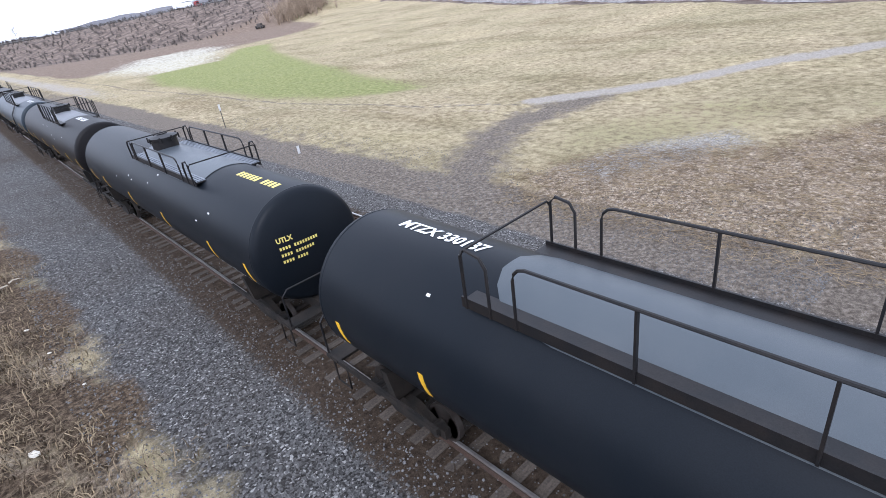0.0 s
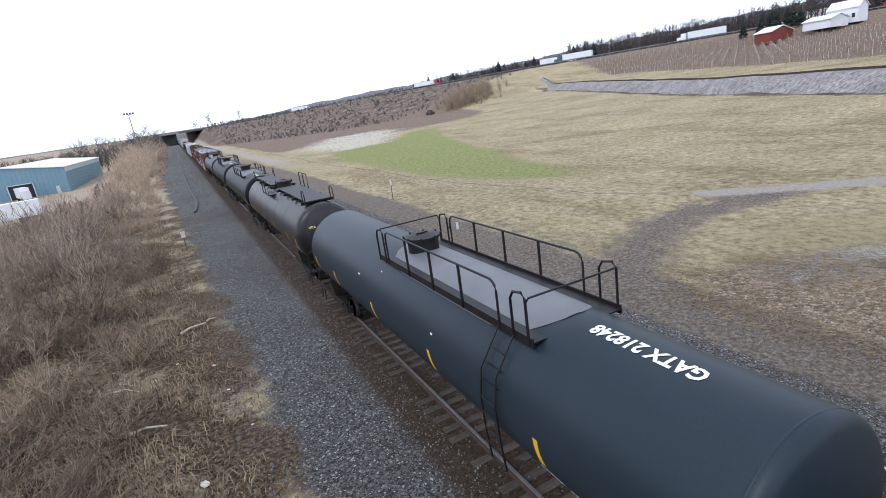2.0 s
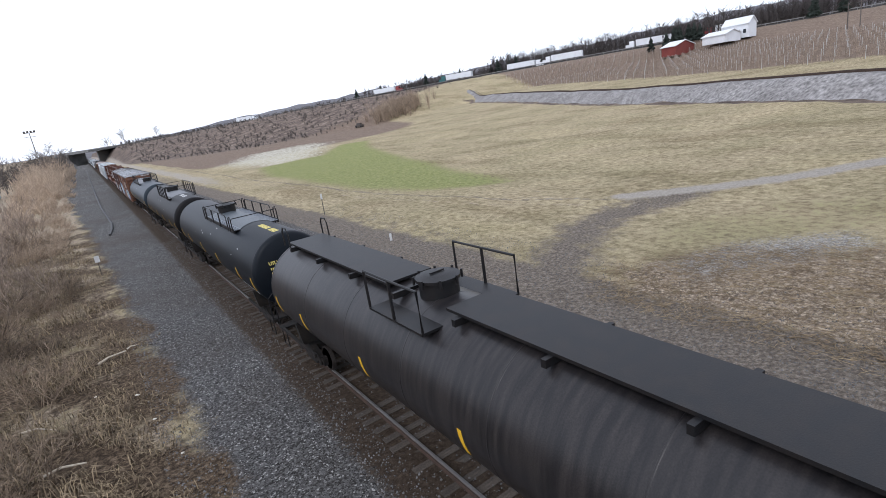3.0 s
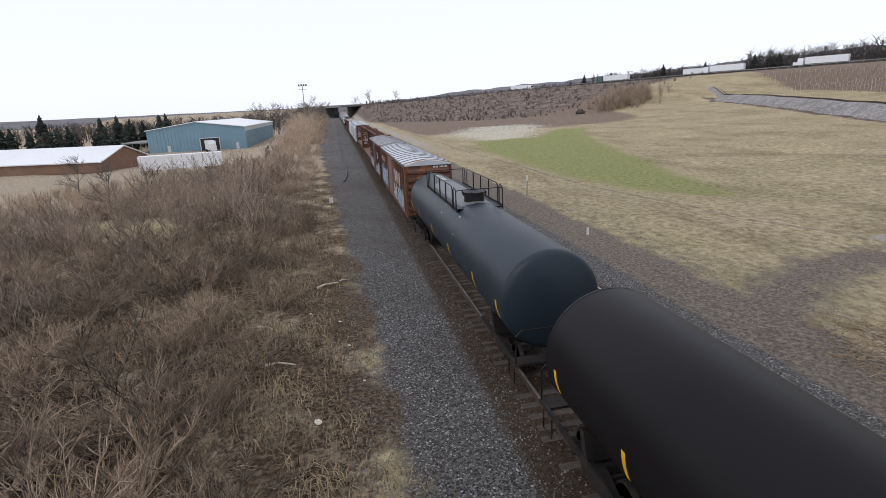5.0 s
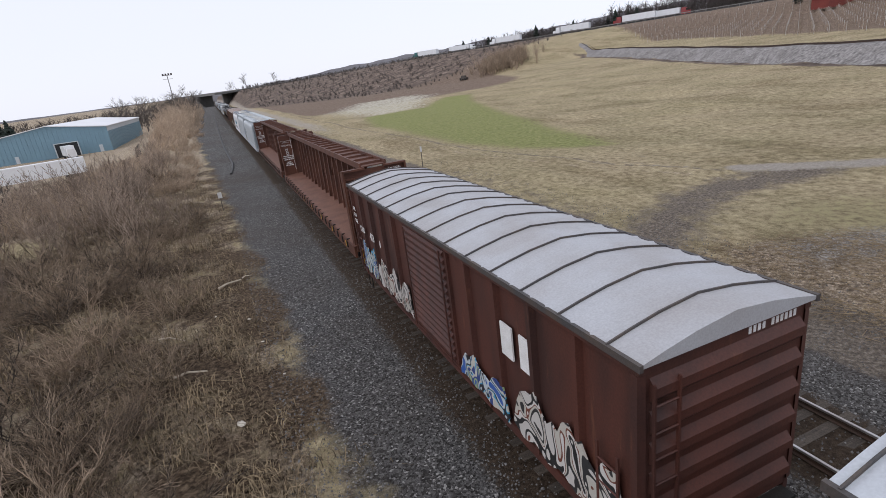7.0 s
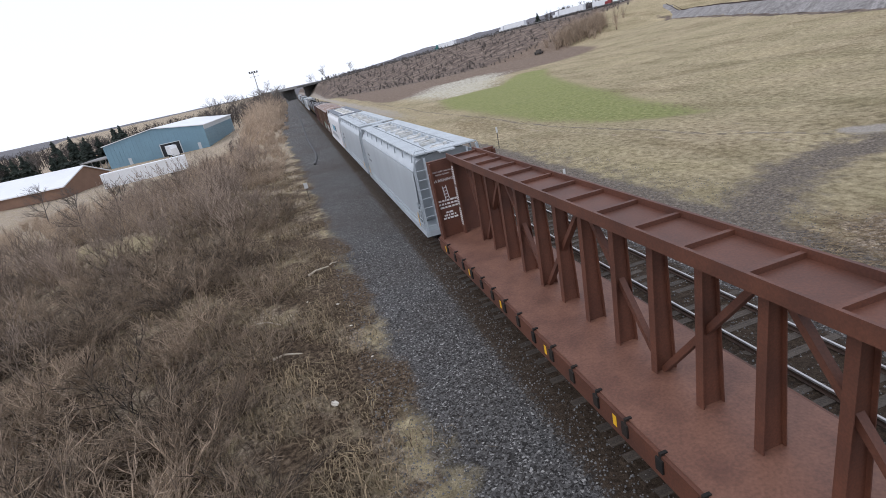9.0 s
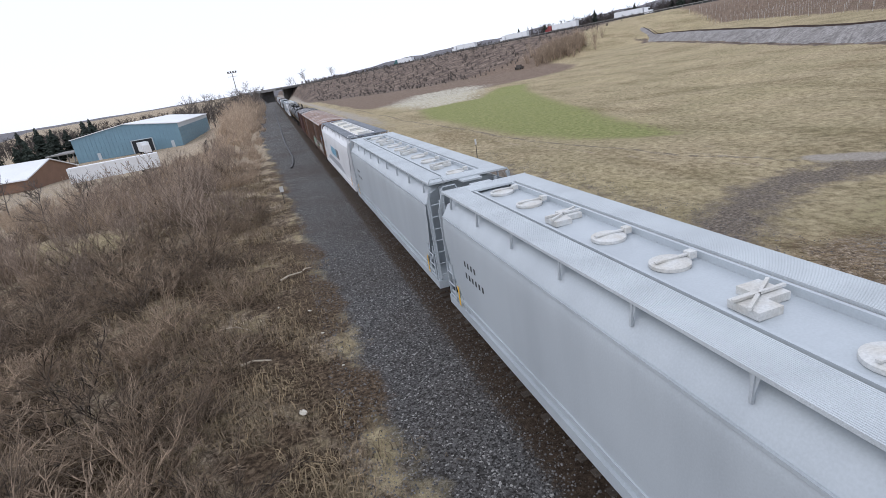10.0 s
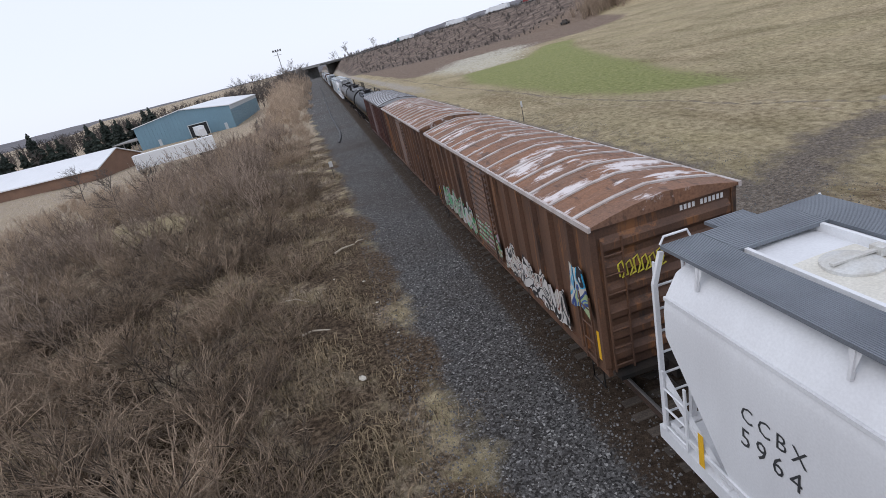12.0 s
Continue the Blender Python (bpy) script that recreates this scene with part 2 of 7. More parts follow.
def part(name, shape, mat, parent, label=""):
    ob = new(name, shape.mesh(name) if isinstance(shape, Shape) else shape)
    if not ob.data.materials:
        ob.data.materials.append(mat)
    ob.parent = parent
    return tagged(ob, label, kind="stuff" if name in ("stencil", "logo_shape") else "")



# ---- the ground ----
def smooth(a):
    a = np.clip(a, 0, 1)
    return a * a * (3 - 2 * a)


def road_height(y):
    """Height of the highway along its line x = 0.55 (600 - y)."""
    return float(np.interp(y, [0, 200, 260, 355, 393, 428, 467, 520, 700], [18.5, 18, 17.5, 16.3, 15, 14, 13, 12.3, 12.3]))


def wave(x, y, s, k):
    return np.sin(x / s + k) * np.cos(y / s * 1.13 + 2 * k) + 0.5 * np.sin(x / s * 2.3 + y / s * 1.7 + 3 * k)


def ground_height(x, y):
    x, y = np.asarray(x, float), np.asarray(y, float)
    yp = np.maximum(y, 0)
    left = -3.4 * smooth((-13 - x) / 25)
    foot, crest = 13 + 0.38 * yp, 49 + 0.47 * yp
    top = 1.5 + 0.011 * np.minimum(yp, 210)
    t = np.clip((x - foot) / (crest - foot), 0, 1)
    rise = top * t ** 1.15
    beyond = np.interp(x - crest, [0, 2.5, 14, 22, 28, 150, 400, 3000], [0, -0.25, 1.6, 2.2, 2.7, 9.9, 15.4, 15.4])
    slope = (rise + np.where(x > crest, beyond, 0)) * (1 - smooth((y - 200) / 90))
    field = 1.6 * smooth((x - 20) / 110) * smooth((y - 60) / 100)
    off = (330 - x - 0.55 * y) / 1.141
    zh = np.interp(y, [0, 200, 260, 355, 393, 428, 467, 520, 700], [18.5, 18, 17.5, 16.3, 15, 14, 13, 12.3, 12.3])
    bank = zh * smooth(1 - (np.maximum(off, 12) - 12) / 105) * smooth((np.abs(x) - 9) / 14) - 0.4
    bank = np.where(off > 116, -9.0, bank)
    bumps = 0.05 * wave(x, y, 2.1, 1.0) + 0.1 * wave(x, y, 7.0, 2.0)
    bed = smooth((x + 9) / 3) * smooth((9.5 - x) / 3)
    z = np.where(x < 0, left, slope + field)
    z = np.maximum(z, np.where(y > 40, bank, -9))
    z = z + bumps * (1 - bed) + 0.012 * wave(x, y, 0.7, 0.5) * bed
    z = z - 0.22 * smooth((x - 6.3) / 1.5) * smooth((14 - x) / 4)
    return z


def spread(lo, hi, step, far_lo, far_hi, grow=1.09):
    mid = list(np.arange(lo, hi, step))
    a, s, down = lo, step, []
    while a > far_lo:
        s *= grow
        a -= s
        down.append(a)
    b, s, up = mid[-1], step, []
    while b < far_hi:
        s *= grow
        b += s
        up.append(b)
    return np.array(down[::-1] + mid + up)


def near_line(x, y, pts, half, soft):
    best = np.full(x.shape, 1e9)
    for (ax, ay), (bx, by) in zip(pts, pts[1:]):
        dx, dy = bx - ax, by - ay
        t = np.clip(((x - ax) * dx + (y - ay) * dy) / (dx * dx + dy * dy), 0, 1)
        best = np.minimum(best, np.hypot(x - ax - t * dx, y - ay - t * dy))
    return 1 - smooth((best - half) / soft + 0.5)


def inside(x, y, pts, soft):
    odd = np.zeros(x.shape, bool)
    best = np.full(x.shape, 1e9)
    for (ax, ay), (bx, by) in zip(pts, pts[1:] + pts[:1]):
        cross = ((ay > y) != (by > y)) & (x < (bx - ax) * (y - ay) / (by - ay + 1e-9) + ax)
        odd ^= cross
        dx, dy = bx - ax, by - ay
        t = np.clip(((x - ax) * dx + (y - ay) * dy) / (dx * dx + dy * dy + 1e-9), 0, 1)
        best = np.minimum(best, np.hypot(x - ax - t * dx, y - ay - t * dy))
    return smooth(np.where(odd, best, -best) / soft + 0.5)


LANE = [(62, -14), (47, -3), (37.5, 6.1), (34.2, 10.2), (30.2, 13.9), (26.6, 17.8), (23.5, 22.2), (21.8, 34), (20.8, 44), (19.2, 60), (18.8, 83), (19.6, 128), (22.5, 225), (25, 408)]
FAN = [(25, 18.8), (20.8, 20.3), (17, 19.8), (14, 18.4), (11.8, 17), (9.6, 15.4)]
FAN_EDGE = [(22.5, 17.6), (19.5, 18.3), (16.6, 17.4), (14.2, 16.2), (12.5, 14.8)]
RUT = [(22.9, 21.8), (20.2, 29), (18.9, 37), (18.3, 46), (17.6, 58), (16.6, 97), (17.5, 176), (21, 300)]
UPPER_RUT = [(22.5, 28), (24.2, 37), (27.5, 49), (31, 60), (37, 76), (45, 98)]
WEEDS = [(9.6, -14), (9.6, 13), (12.0, 14.5), (16.5, 12), (18.3, 7), (23, 3.5), (27, -5), (30, -14)]
COBBLE = [(13.2, 13.6), (17.5, 12.2), (21, 8.5), (19, 6.5), (15.5, 8.5), (12.2, 10.6)]
GREEN = [(26.5, 36), (30, 50), (35.5, 66), (42, 88), (52, 116), (62, 136), (54, 140), (40, 118), (24, 116), (19.5, 92), (18.6, 70), (18.4, 56), (19.8, 46), (22.5, 38)]
CLEARING = [(-36.5, 65), (-30.5, 58), (-24, 50), (-20.5, 43.5)]
PALE = [(21, 150), (40, 188), (62, 184), (64, 164), (42, 118), (24, 102)]


def ground_material():
    m = bpy.data.materials.new("ground_cover")
    m.use_nodes = True
    n, l = m.node_tree.nodes, m.node_tree.links
    b = n["Principled BSDF"]
    b.inputs["Roughness"].default_value = 0.95
    b.inputs["Specular IOR Level"].default_value = 0.15
    co = n.new("ShaderNodeTexCoord")

    def noise(scale, detail=5, rough=0.6, squash=None):
        q = n.new("ShaderNodeTexNoise")
        q.inputs["Scale"].default_value, q.inputs["Detail"].default_value, q.inputs["Roughness"].default_value = scale, detail, rough
        if squash:
            mp = n.new("ShaderNodeMapping")
            mp.inputs["Scale"].default_value = squash
            l.new(co.outputs["Object"], mp.inputs[0])
            l.new(mp.outputs[0], q.inputs["Vector"])
        else:
            l.new(co.outputs["Object"], q.inputs["Vector"])
        return q.outputs[0]

    def ramp(src, *stops):
        r = n.new("ShaderNodeValToRGB")
        el = r.color_ramp.elements
        for i, (p, c) in enumerate(stops):
            e = el[i] if i < 2 else el.new(p)
            e.position, e.color = p, (*c, 1)
        l.new(src, r.inputs[0])
        return r.outputs[0]

    def mix(fac, a, c):
        q = n.new("ShaderNodeMix")
        q.data_type = 'RGBA'
        l.new(fac, q.inputs[0])
        l.new(a, q.inputs[6])
        l.new(c, q.inputs[7])
        return q.outputs[2]

    def edge(name, ragged, amount=0.6):
        a = n.new("ShaderNodeAttribute")
        a.attribute_name = name
        s = n.new("ShaderNodeMath")
        s.operation, s.inputs[1].default_value = 'SUBTRACT', 0.5
        l.new(ragged, s.inputs[0])
        k = n.new("ShaderNodeMath")
        k.operation, k.inputs[1].default_value = 'MULTIPLY_ADD', amount * 2
        l.new(s.outputs[0], k.inputs[0])
        l.new(a.outputs["Fac"], k.inputs[2])
        r = n.new("ShaderNodeMapRange")
        r.interpolation_type = 'SMOOTHSTEP'
        r.inputs[1].default_value, r.inputs[2].default_value = 0.3, 0.7
        l.new(k.outputs[0], r.inputs[0])
        return r.outputs[0]

    patch, mid, grit, speck = noise(0.12), noise(0.9, 8, 0.7), noise(7, 8, 0.75), noise(45, 3, 0.6)
    tuft = noise(2.4, 10, 0.8, (1.0, 0.75, 1))
    grass = mix(ramp(patch, (0.35, (0, 0, 0)), (0.62, (1, 1, 1))),
                ramp(tuft, (0.34, (0.16, 0.125, 0.078)), (0.48, (0.34, 0.284, 0.186)), (0.63, (0.56, 0.482, 0.335))),
                ramp(tuft, (0.34, (0.13, 0.11, 0.066)), (0.48, (0.285, 0.247, 0.152)), (0.64, (0.47, 0.41, 0.27))))
    fold = ramp(noise(0.16, 6, 0.65, (1.0, 0.35, 1)), (0.34, (0.72, 0.68, 0.6)), (0.5, (1, 0.97, 0.92)), (0.66, (1.1, 1.06, 0.98)))
    tone = n.new("ShaderNodeMix")
    tone.data_type, tone.blend_type = 'RGBA', 'MULTIPLY'
    tone.inputs[0].default_value = 1
    l.new(grass, tone.inputs[6])
    l.new(fold, tone.inputs[7])
    grass = tone.outputs[2]
    weeds = ramp(grit, (0.36, (0.075, 0.055, 0.04)), (0.5, (0.32, 0.255, 0.19)), (0.62, (0.66, 0.55, 0.42)))
    green = ramp(tuft, (0.34, (0.12, 0.145, 0.045)), (0.5, (0.225, 0.24, 0.088)), (0.66, (0.37, 0.335, 0.17)))
    pale = ramp(mid, (0.3, (0.42, 0.39, 0.3)), (0.7, (0.56, 0.53, 0.44)))
    brown = ramp(mid, (0.3, (0.12, 0.086, 0.066)), (0.5, (0.185, 0.136, 0.102)), (0.72, (0.29, 0.225, 0.165)))
    scrub = ramp(noise(0.25, 8, 0.75), (0.34, (0.05, 0.039, 0.033)), (0.5, (0.14, 0.106, 0.086)), (0.66, (0.27, 0.212, 0.17)))
    dirt = ramp(grit, (0.33, (0.06, 0.049, 0.039)), (0.5, (0.165, 0.137, 0.11)), (0.68, (0.34, 0.295, 0.245)))
    lane = ramp(grit, (0.3, (0.24, 0.21, 0.18)), (0.7, (0.46, 0.42, 0.365)))
    vor = n.new("ShaderNodeTexVoronoi")
    vor.inputs["Scale"].default_value = 22
    l.new(co.outputs["Object"], vor.inputs["Vector"])
    sep = n.new("ShaderNodeSeparateColor")
    l.new(vor.outputs["Color"], sep.inputs[0])
    stone = ramp(sep.outputs[0], (0.0, (0.026, 0.025, 0.024)), (0.5, (0.095, 0.092, 0.09)), (0.92, (0.19, 0.186, 0.18)), (0.97, (0.45, 0.44, 0.42)))
    cobble = ramp(sep.outputs[1], (0.0, (0.11, 0.1, 0.09)), (0.5, (0.26, 0.245, 0.225)), (0.95, (0.5, 0.48, 0.45)))
    # brown track dirt, its colour also darkened for the shade beside the train
    dusty = ramp(grit, (0.35, (0.028, 0.019, 0.013)), (0.7, (0.105, 0.076, 0.053)))
    # leaf litter, coloured darker to stand in for shaded gaps under the brush
    litter = ramp(grit, (0.36, (0.018, 0.012, 0.008)), (0.5, (0.092, 0.064, 0.041)), (0.66, (0.25, 0.185, 0.125)))
    gravel = mix(ramp(patch, (0.4, (0, 0, 0)), (0.75, (0.55, 0.55, 0.55))), stone, dusty)
    col = grass
    for name, tint, rag, amount in (("brown", brown, mid, 0.4), ("pale", pale, mid, 0.7), ("green", green, tuft, 0.9), ("scrub", scrub, mid, 0.5), ("weeds", weeds, mid, 0.8), ("cobble", cobble, grit, 0.8), ("dirt", dirt, mid, 0.55), ("lane", lane, mid, 0.55), ("gravel", gravel, mid, 0.5), ("oily_shaded", dusty, grit, 0.6), ("litter", litter, mid, 0.7)):
        col = mix(edge(name, rag, amount), col, tint)
    hs = n.new("ShaderNodeHueSaturation")
    mr = n.new("ShaderNodeMapRange")
    mr.inputs[1].default_value, mr.inputs[2].default_value, mr.inputs[3].default_value, mr.inputs[4].default_value = 0.3, 0.7, 0.75, 1.25
    l.new(speck, mr.inputs[0])
    l.new(mr.outputs[0], hs.inputs["Value"])
    l.new(col, hs.inputs["Color"])
    l.new(hs.outputs[0], b.inputs["Base Color"])
    bp = n.new("ShaderNodeBump")
    bp.inputs["Strength"].default_value, bp.inputs["Distance"].default_value = 0.8, 0.06
    l.new(grit, bp.inputs["Height"])
    bp2 = n.new("ShaderNodeBump")
    bp2.inputs["Strength"].default_value, bp2.inputs["Distance"].default_value = 0.7, 0.35
    l.new(tuft, bp2.inputs["Height"])
    l.new(bp.outputs[0], bp2.inputs["Normal"])
    l.new(bp2.outputs[0], b.inputs["Normal"])
    return m


def sheet_mesh(name, xs, ys, height):
    gx, gy = np.meshgrid(xs, ys)
    x, y = gx.ravel(), gy.ravel()
    z = height(x, y)
    me = bpy.data.meshes.new(name)
    nx, ny = len(xs), len(ys)
    i = (np.arange(ny - 1)[:, None] * nx + np.arange(nx - 1)[None, :]).ravel()
    quads = np.stack([i, i + 1, i + nx + 1, i + nx], 1)
    me.vertices.add(len(x))
    me.vertices.foreach_set("co", np.stack([x, y, z], 1).astype(np.float32).ravel())
    me.loops.add(quads.size)
    me.loops.foreach_set("vertex_index", quads.ravel().astype(np.int32))
    me.polygons.add(len(quads))
    me.polygons.foreach_set("loop_start", np.arange(0, quads.size, 4).astype(np.int32))
    me.polygons.foreach_set("use_smooth", np.ones(len(quads), bool))
    me.update()
    return me, x, y


def build_ground():
    xs = spread(-14, 46, 0.4, -900, 2300, 1.035)
    ys = spread(-6, 72, 0.45, -300, 2600, 1.04)
    me, x, y = sheet_mesh("ground", xs, ys, ground_height)
    crest = 49 + 0.47 * np.maximum(y, 0)
    foot = 13 + 0.38 * np.maximum(y, 0)
    off = (330 - x - 0.55 * y) / 1.141
    on = 1 - smooth((y - 215) / 60)
    masks = {
        "gravel": smooth((x + 4.5 + 0.045 * y + 0.35 * wave(x, y, 1.7, 0.4)) / 3.2 + 0.5) * smooth((7.6 - x) / 1.2 + 0.5),
        # oil along the rails; widened to paint in the train's shade on the gravel
        "oily_shaded": np.maximum(smooth(1 - (np.abs(x) - 1.45) / 1.3) * 0.95, 0.8 * smooth(1 - (np.abs(x - 4.2) - 0.9) / 1.0)),
        "dirt": np.maximum(smooth((x - 6.9) / 1 + 0.5) * smooth((10.8 - x) / 2.6 + 0.5) * (1 - 0.5 * smooth((y - 70) / 60)), np.maximum(np.maximum(0.76 * near_line(x, y, FAN, 1.9, 4.6), 0.55 * near_line(x, y, FAN_EDGE, 0.4, 2.6)), np.maximum(0.55 * near_line(x, y, [(11, 20), (12, 29), (11.5, 40)], 0.8, 4.0), np.maximum(0.7 * near_line(x, y, RUT, 0.3, 0.9), 0.42 * near_line(x, y, UPPER_RUT, 0.3, 1.2))))),
        "lane": np.maximum(0.35 * smooth((-24 - x) / 6) * smooth((y - 100) / 8) * smooth((200 - y) / 8), np.maximum(near_line(x, y, LANE[:7], 0.9, 1.5) * 0.85, np.maximum(0.55 * near_line(x, y, [(23.5, 22.2), (21.4, 26), (20.6, 31)], 0.3, 1.4), 0.6 * smooth((x - 9) / 3) * smooth((17.5 - x) / 5) * smooth((y - 45) / 80)))),
        "weeds": np.maximum(np.maximum(inside(x, y, WEEDS, 4) * 0.75, smooth((-3.8 - 0.04 * y - x) / 1.6) * 0.6 * (1 - near_line(x, y, CLEARING, 2.2, 1.5))), 0.5 * near_line(x, y, [(p[0] - 1.7, p[1]) for p in RUT], 0.3, 0.7)),
        "cobble": 0.62 * inside(x, y, COBBLE, 3.0),
        "litter": np.maximum(smooth((-3.2 - 0.036 * y - x) / 1.8) * (0.74 + 0.3 * wave(x, y, 1.3, 2.2)), 0) * (0.8 + 0.2 * smooth((y - 9) / 6)) * (1 - 0.25 * smooth((y - 22) / 18)) * (1 - smooth((y - 60) / 40)) * (1 - smooth((-40 - x) / 10)) * (1 - near_line(x, y, CLEARING, 2.2, 1.5)),
        "green": np.maximum(0.82 * inside(x, y, GREEN, 7), np.maximum(0.4 * inside(x, y, [(23, 0), (29, -3), (30, 3), (24, 6)], 3), 0.36 * inside(x, y, [(14.5, 15.6), (18.6, 16.6), (25, 13.5), (28, 7), (22, 6.5), (17, 11)], 3))),
        "pale": inside(x, y, PALE, 20) * 0.6,
        "brown": smooth((y - 135) / 30) * smooth((x - 16) / 5) * smooth((foot + 25 - x) / 14) + smooth((x - crest - 27) / 8) * on * 0.9,
        "scrub": smooth(1 - (off - 100) / 40) * smooth((y - 225) / 40) * smooth(x / 14 - 0.4) + 0.95 * smooth((x - crest + 0.3) / 1.0) * smooth((crest + 4.5 - x) / 1.0) * (1 - smooth((y - 180) / 30)) + 0.9 * near_line(x, y, [(13.9, 10.5), (15.3, 8.9), (18, 6.2)], 0.1, 0.5) + smooth(-off / 10),
    }
    me.materials.append(ground_material())
    for name, mask in masks.items():
        me.attributes.new(name, 'FLOAT', 'POINT').data.foreach_set("value", np.clip(mask, 0, 1).astype(np.float32))
    ob = new("ground", me)
    tagged(ob, "dry grass, gravel track bed and dirt lanes", "ground", kind="structure")


build_ground()


def rail_shape(x, y0, y1, head):
    s = Shape()
    if head:
        s.prism([(x - 0.036, 0.135), (x + 0.036, 0.135), (x + 0.036, 0.17), (x + 0.028, 0.182), (x - 0.028, 0.182), (x - 0.036, 0.17)], y0, y1)
    else:
        s.prism([(x - 0.07, 0.02), (x + 0.07, 0.02), (x + 0.07, 0.035), (x + 0.012, 0.05), (x + 0.012, 0.136), (x - 0.012, 0.136), (x - 0.012, 0.05), (x - 0.07, 0.035)], y0, y1)
    return s


def build_track(name, cx, y0, y1, label, ties=150):
    top = new(name)
    tagged(top, label, "railway track", kind="structure")
    for x in (cx - 0.7535, cx + 0.7535):
        r = part("rail", rail_shape(x, y0, y1, True), RAIL, top, "worn bright rail head")
        part("rail_foot", rail_shape(x, y0, y1, False), RAIL_RUST, r, "rusty rail web and foot")
    s = Shape()
    s.box(-1.28, 1.28, -0.115, 0.115, -0.12, 0.022)
    me = s.mesh("tie")
    me.materials.append(TIE)
    rn = random.Random(int(cx * 10))
    for k in range(ties):
        t = new("tie", me)
        t.parent = top
        t.location = (cx + rn.uniform(-0.05, 0.05), -4 + k * 0.52 + rn.uniform(-0.04, 0.04), rn.uniform(-0.03, 0.0))
        t.rotation_euler = (0, 0, rn.uniform(-0.02, 0.02))
    return top


build_track("track_1", 0.0, -60, 900, "railway track with weathered wooden ties under the train")
build_track("track_2", 4.2, -60, 900, "second railway track with bright rails and weathered ties")


# ---- the train ----
SPEED = 25.0


def truck(parent, y):
    """A two-axle truck: side frames and bolster, with its wheel sets under it."""
    s = Shape()
    for x in (-0.98, 0.98):
        s.prism([(x - 0.07, 0.5), (x + 0.07, 0.5), (x + 0.07, 0.72), (x - 0.07, 0.72)], y - 1.15, y + 1.15)
        s.add([(x + dx, y + dy, z) for dx in (-0.08, 0.08) for dy, z in ((-0.8, 0.7), (-0.35, 0.92), (0.35, 0.92), (0.8, 0.7), (0.4, 0.34), (-0.4, 0.34))],
              [(0, 1, 2, 3, 4, 5), (11, 10, 9, 8, 7, 6)] + [(i, (i + 1) % 6, 6 + (i + 1) % 6, 6 + i) for i in range(6)])
        for dy in (-0.89, 0.89):
            s.cyl((x - 0.12, y + dy, 0.6), (x + 0.12, y + dy, 0.6), 0.14, 10)
        for dy in (-0.16, 0, 0.16):
            s.cyl((x, y + dy, 0.45), (x, y + dy, 0.72), 0.06, 8)
    s.box(-1.05, 1.05, y - 0.18, y + 0.18, 0.66, 0.88)
    t = part("truck", s, UNDER, parent, "oily black truck")
    for dy in (-0.89, 0.89):
        w = Shape()
        for x in (-0.76, 0.76):
            w.lathe([(-0.07, 0.42), (0.05, 0.42), (0.055, 0.36), (0.02, 0.33), (0.02, 0.12), (-0.02, 0.12), (-0.02, 0.33), (-0.07, 0.36)] if x < 0 else
                    [(0.07, 0.42), (-0.05, 0.42), (-0.055, 0.36), (-0.02, 0.33), (-0.02, 0.12), (0.02, 0.12), (0.02, 0.33), (0.07, 0.36)], 'x', (x, y + dy, 0.605), 20)
        w.cyl((-0.95, y + dy, 0.605), (0.95, y + dy, 0.605), 0.08, 8)
        part("wheel_set", w, WHEEL, t, "worn steel wheels on an axle")


def coupler(parent, y, way):
    s = Shape()
    s.slab((0, y - way * 0.9, 0.98), (0, y - way * 0.15, 0.98), 0.16, 0.2)
    s.box(-0.14, 0.14, min(y - way * 0.3, y + way * 0.05), max(y - way * 0.3, y + way * 0.05), 0.85, 1.1)
    s.tube([(-0.5, y - way * 0.8, 0.95), (-0.3, y - way * 0.4, 0.62), (-0.12, y, 0.72)], 0.03, 6)
    part("coupler", s, UNDER, parent)


def on_tank(shape, r, cz, a0, a1, y0, y1, lift=0.004, n=3):
    """A thin curved plate on the tank; angles are degrees from the top towards -x."""
    vs = []
    for j in range(n + 1):
        a = radians(a0 + (a1 - a0) * j / n)
        for rr in (r - 0.01, r + lift):
            for y in (y0, y1):
                vs.append((-math.sin(a) * rr, y, cz + math.cos(a) * rr))
    fs = []
    for j in range(n):
        k, m = 4 * j, 4 * j + 4
        fs += [(k + 2, k + 3, m + 3, m + 2), (k, k + 2, m + 2, m), (k + 1, m + 1, m + 3, k + 3)]
    fs += [(0, 1, 3, 2), (4 * n, 4 * n + 2, 4 * n + 3, 4 * n + 1)]
    shape.add(vs, fs, True)


def glyphs(count, gaps=()):
    """Plain bars for markings: (start, end, low, high) in units of one character."""
    out = []
    for k in range(count):
        if k in gaps:
            continue
        out.append((k, k + 0.62, 0.08, 0.9))
    return out


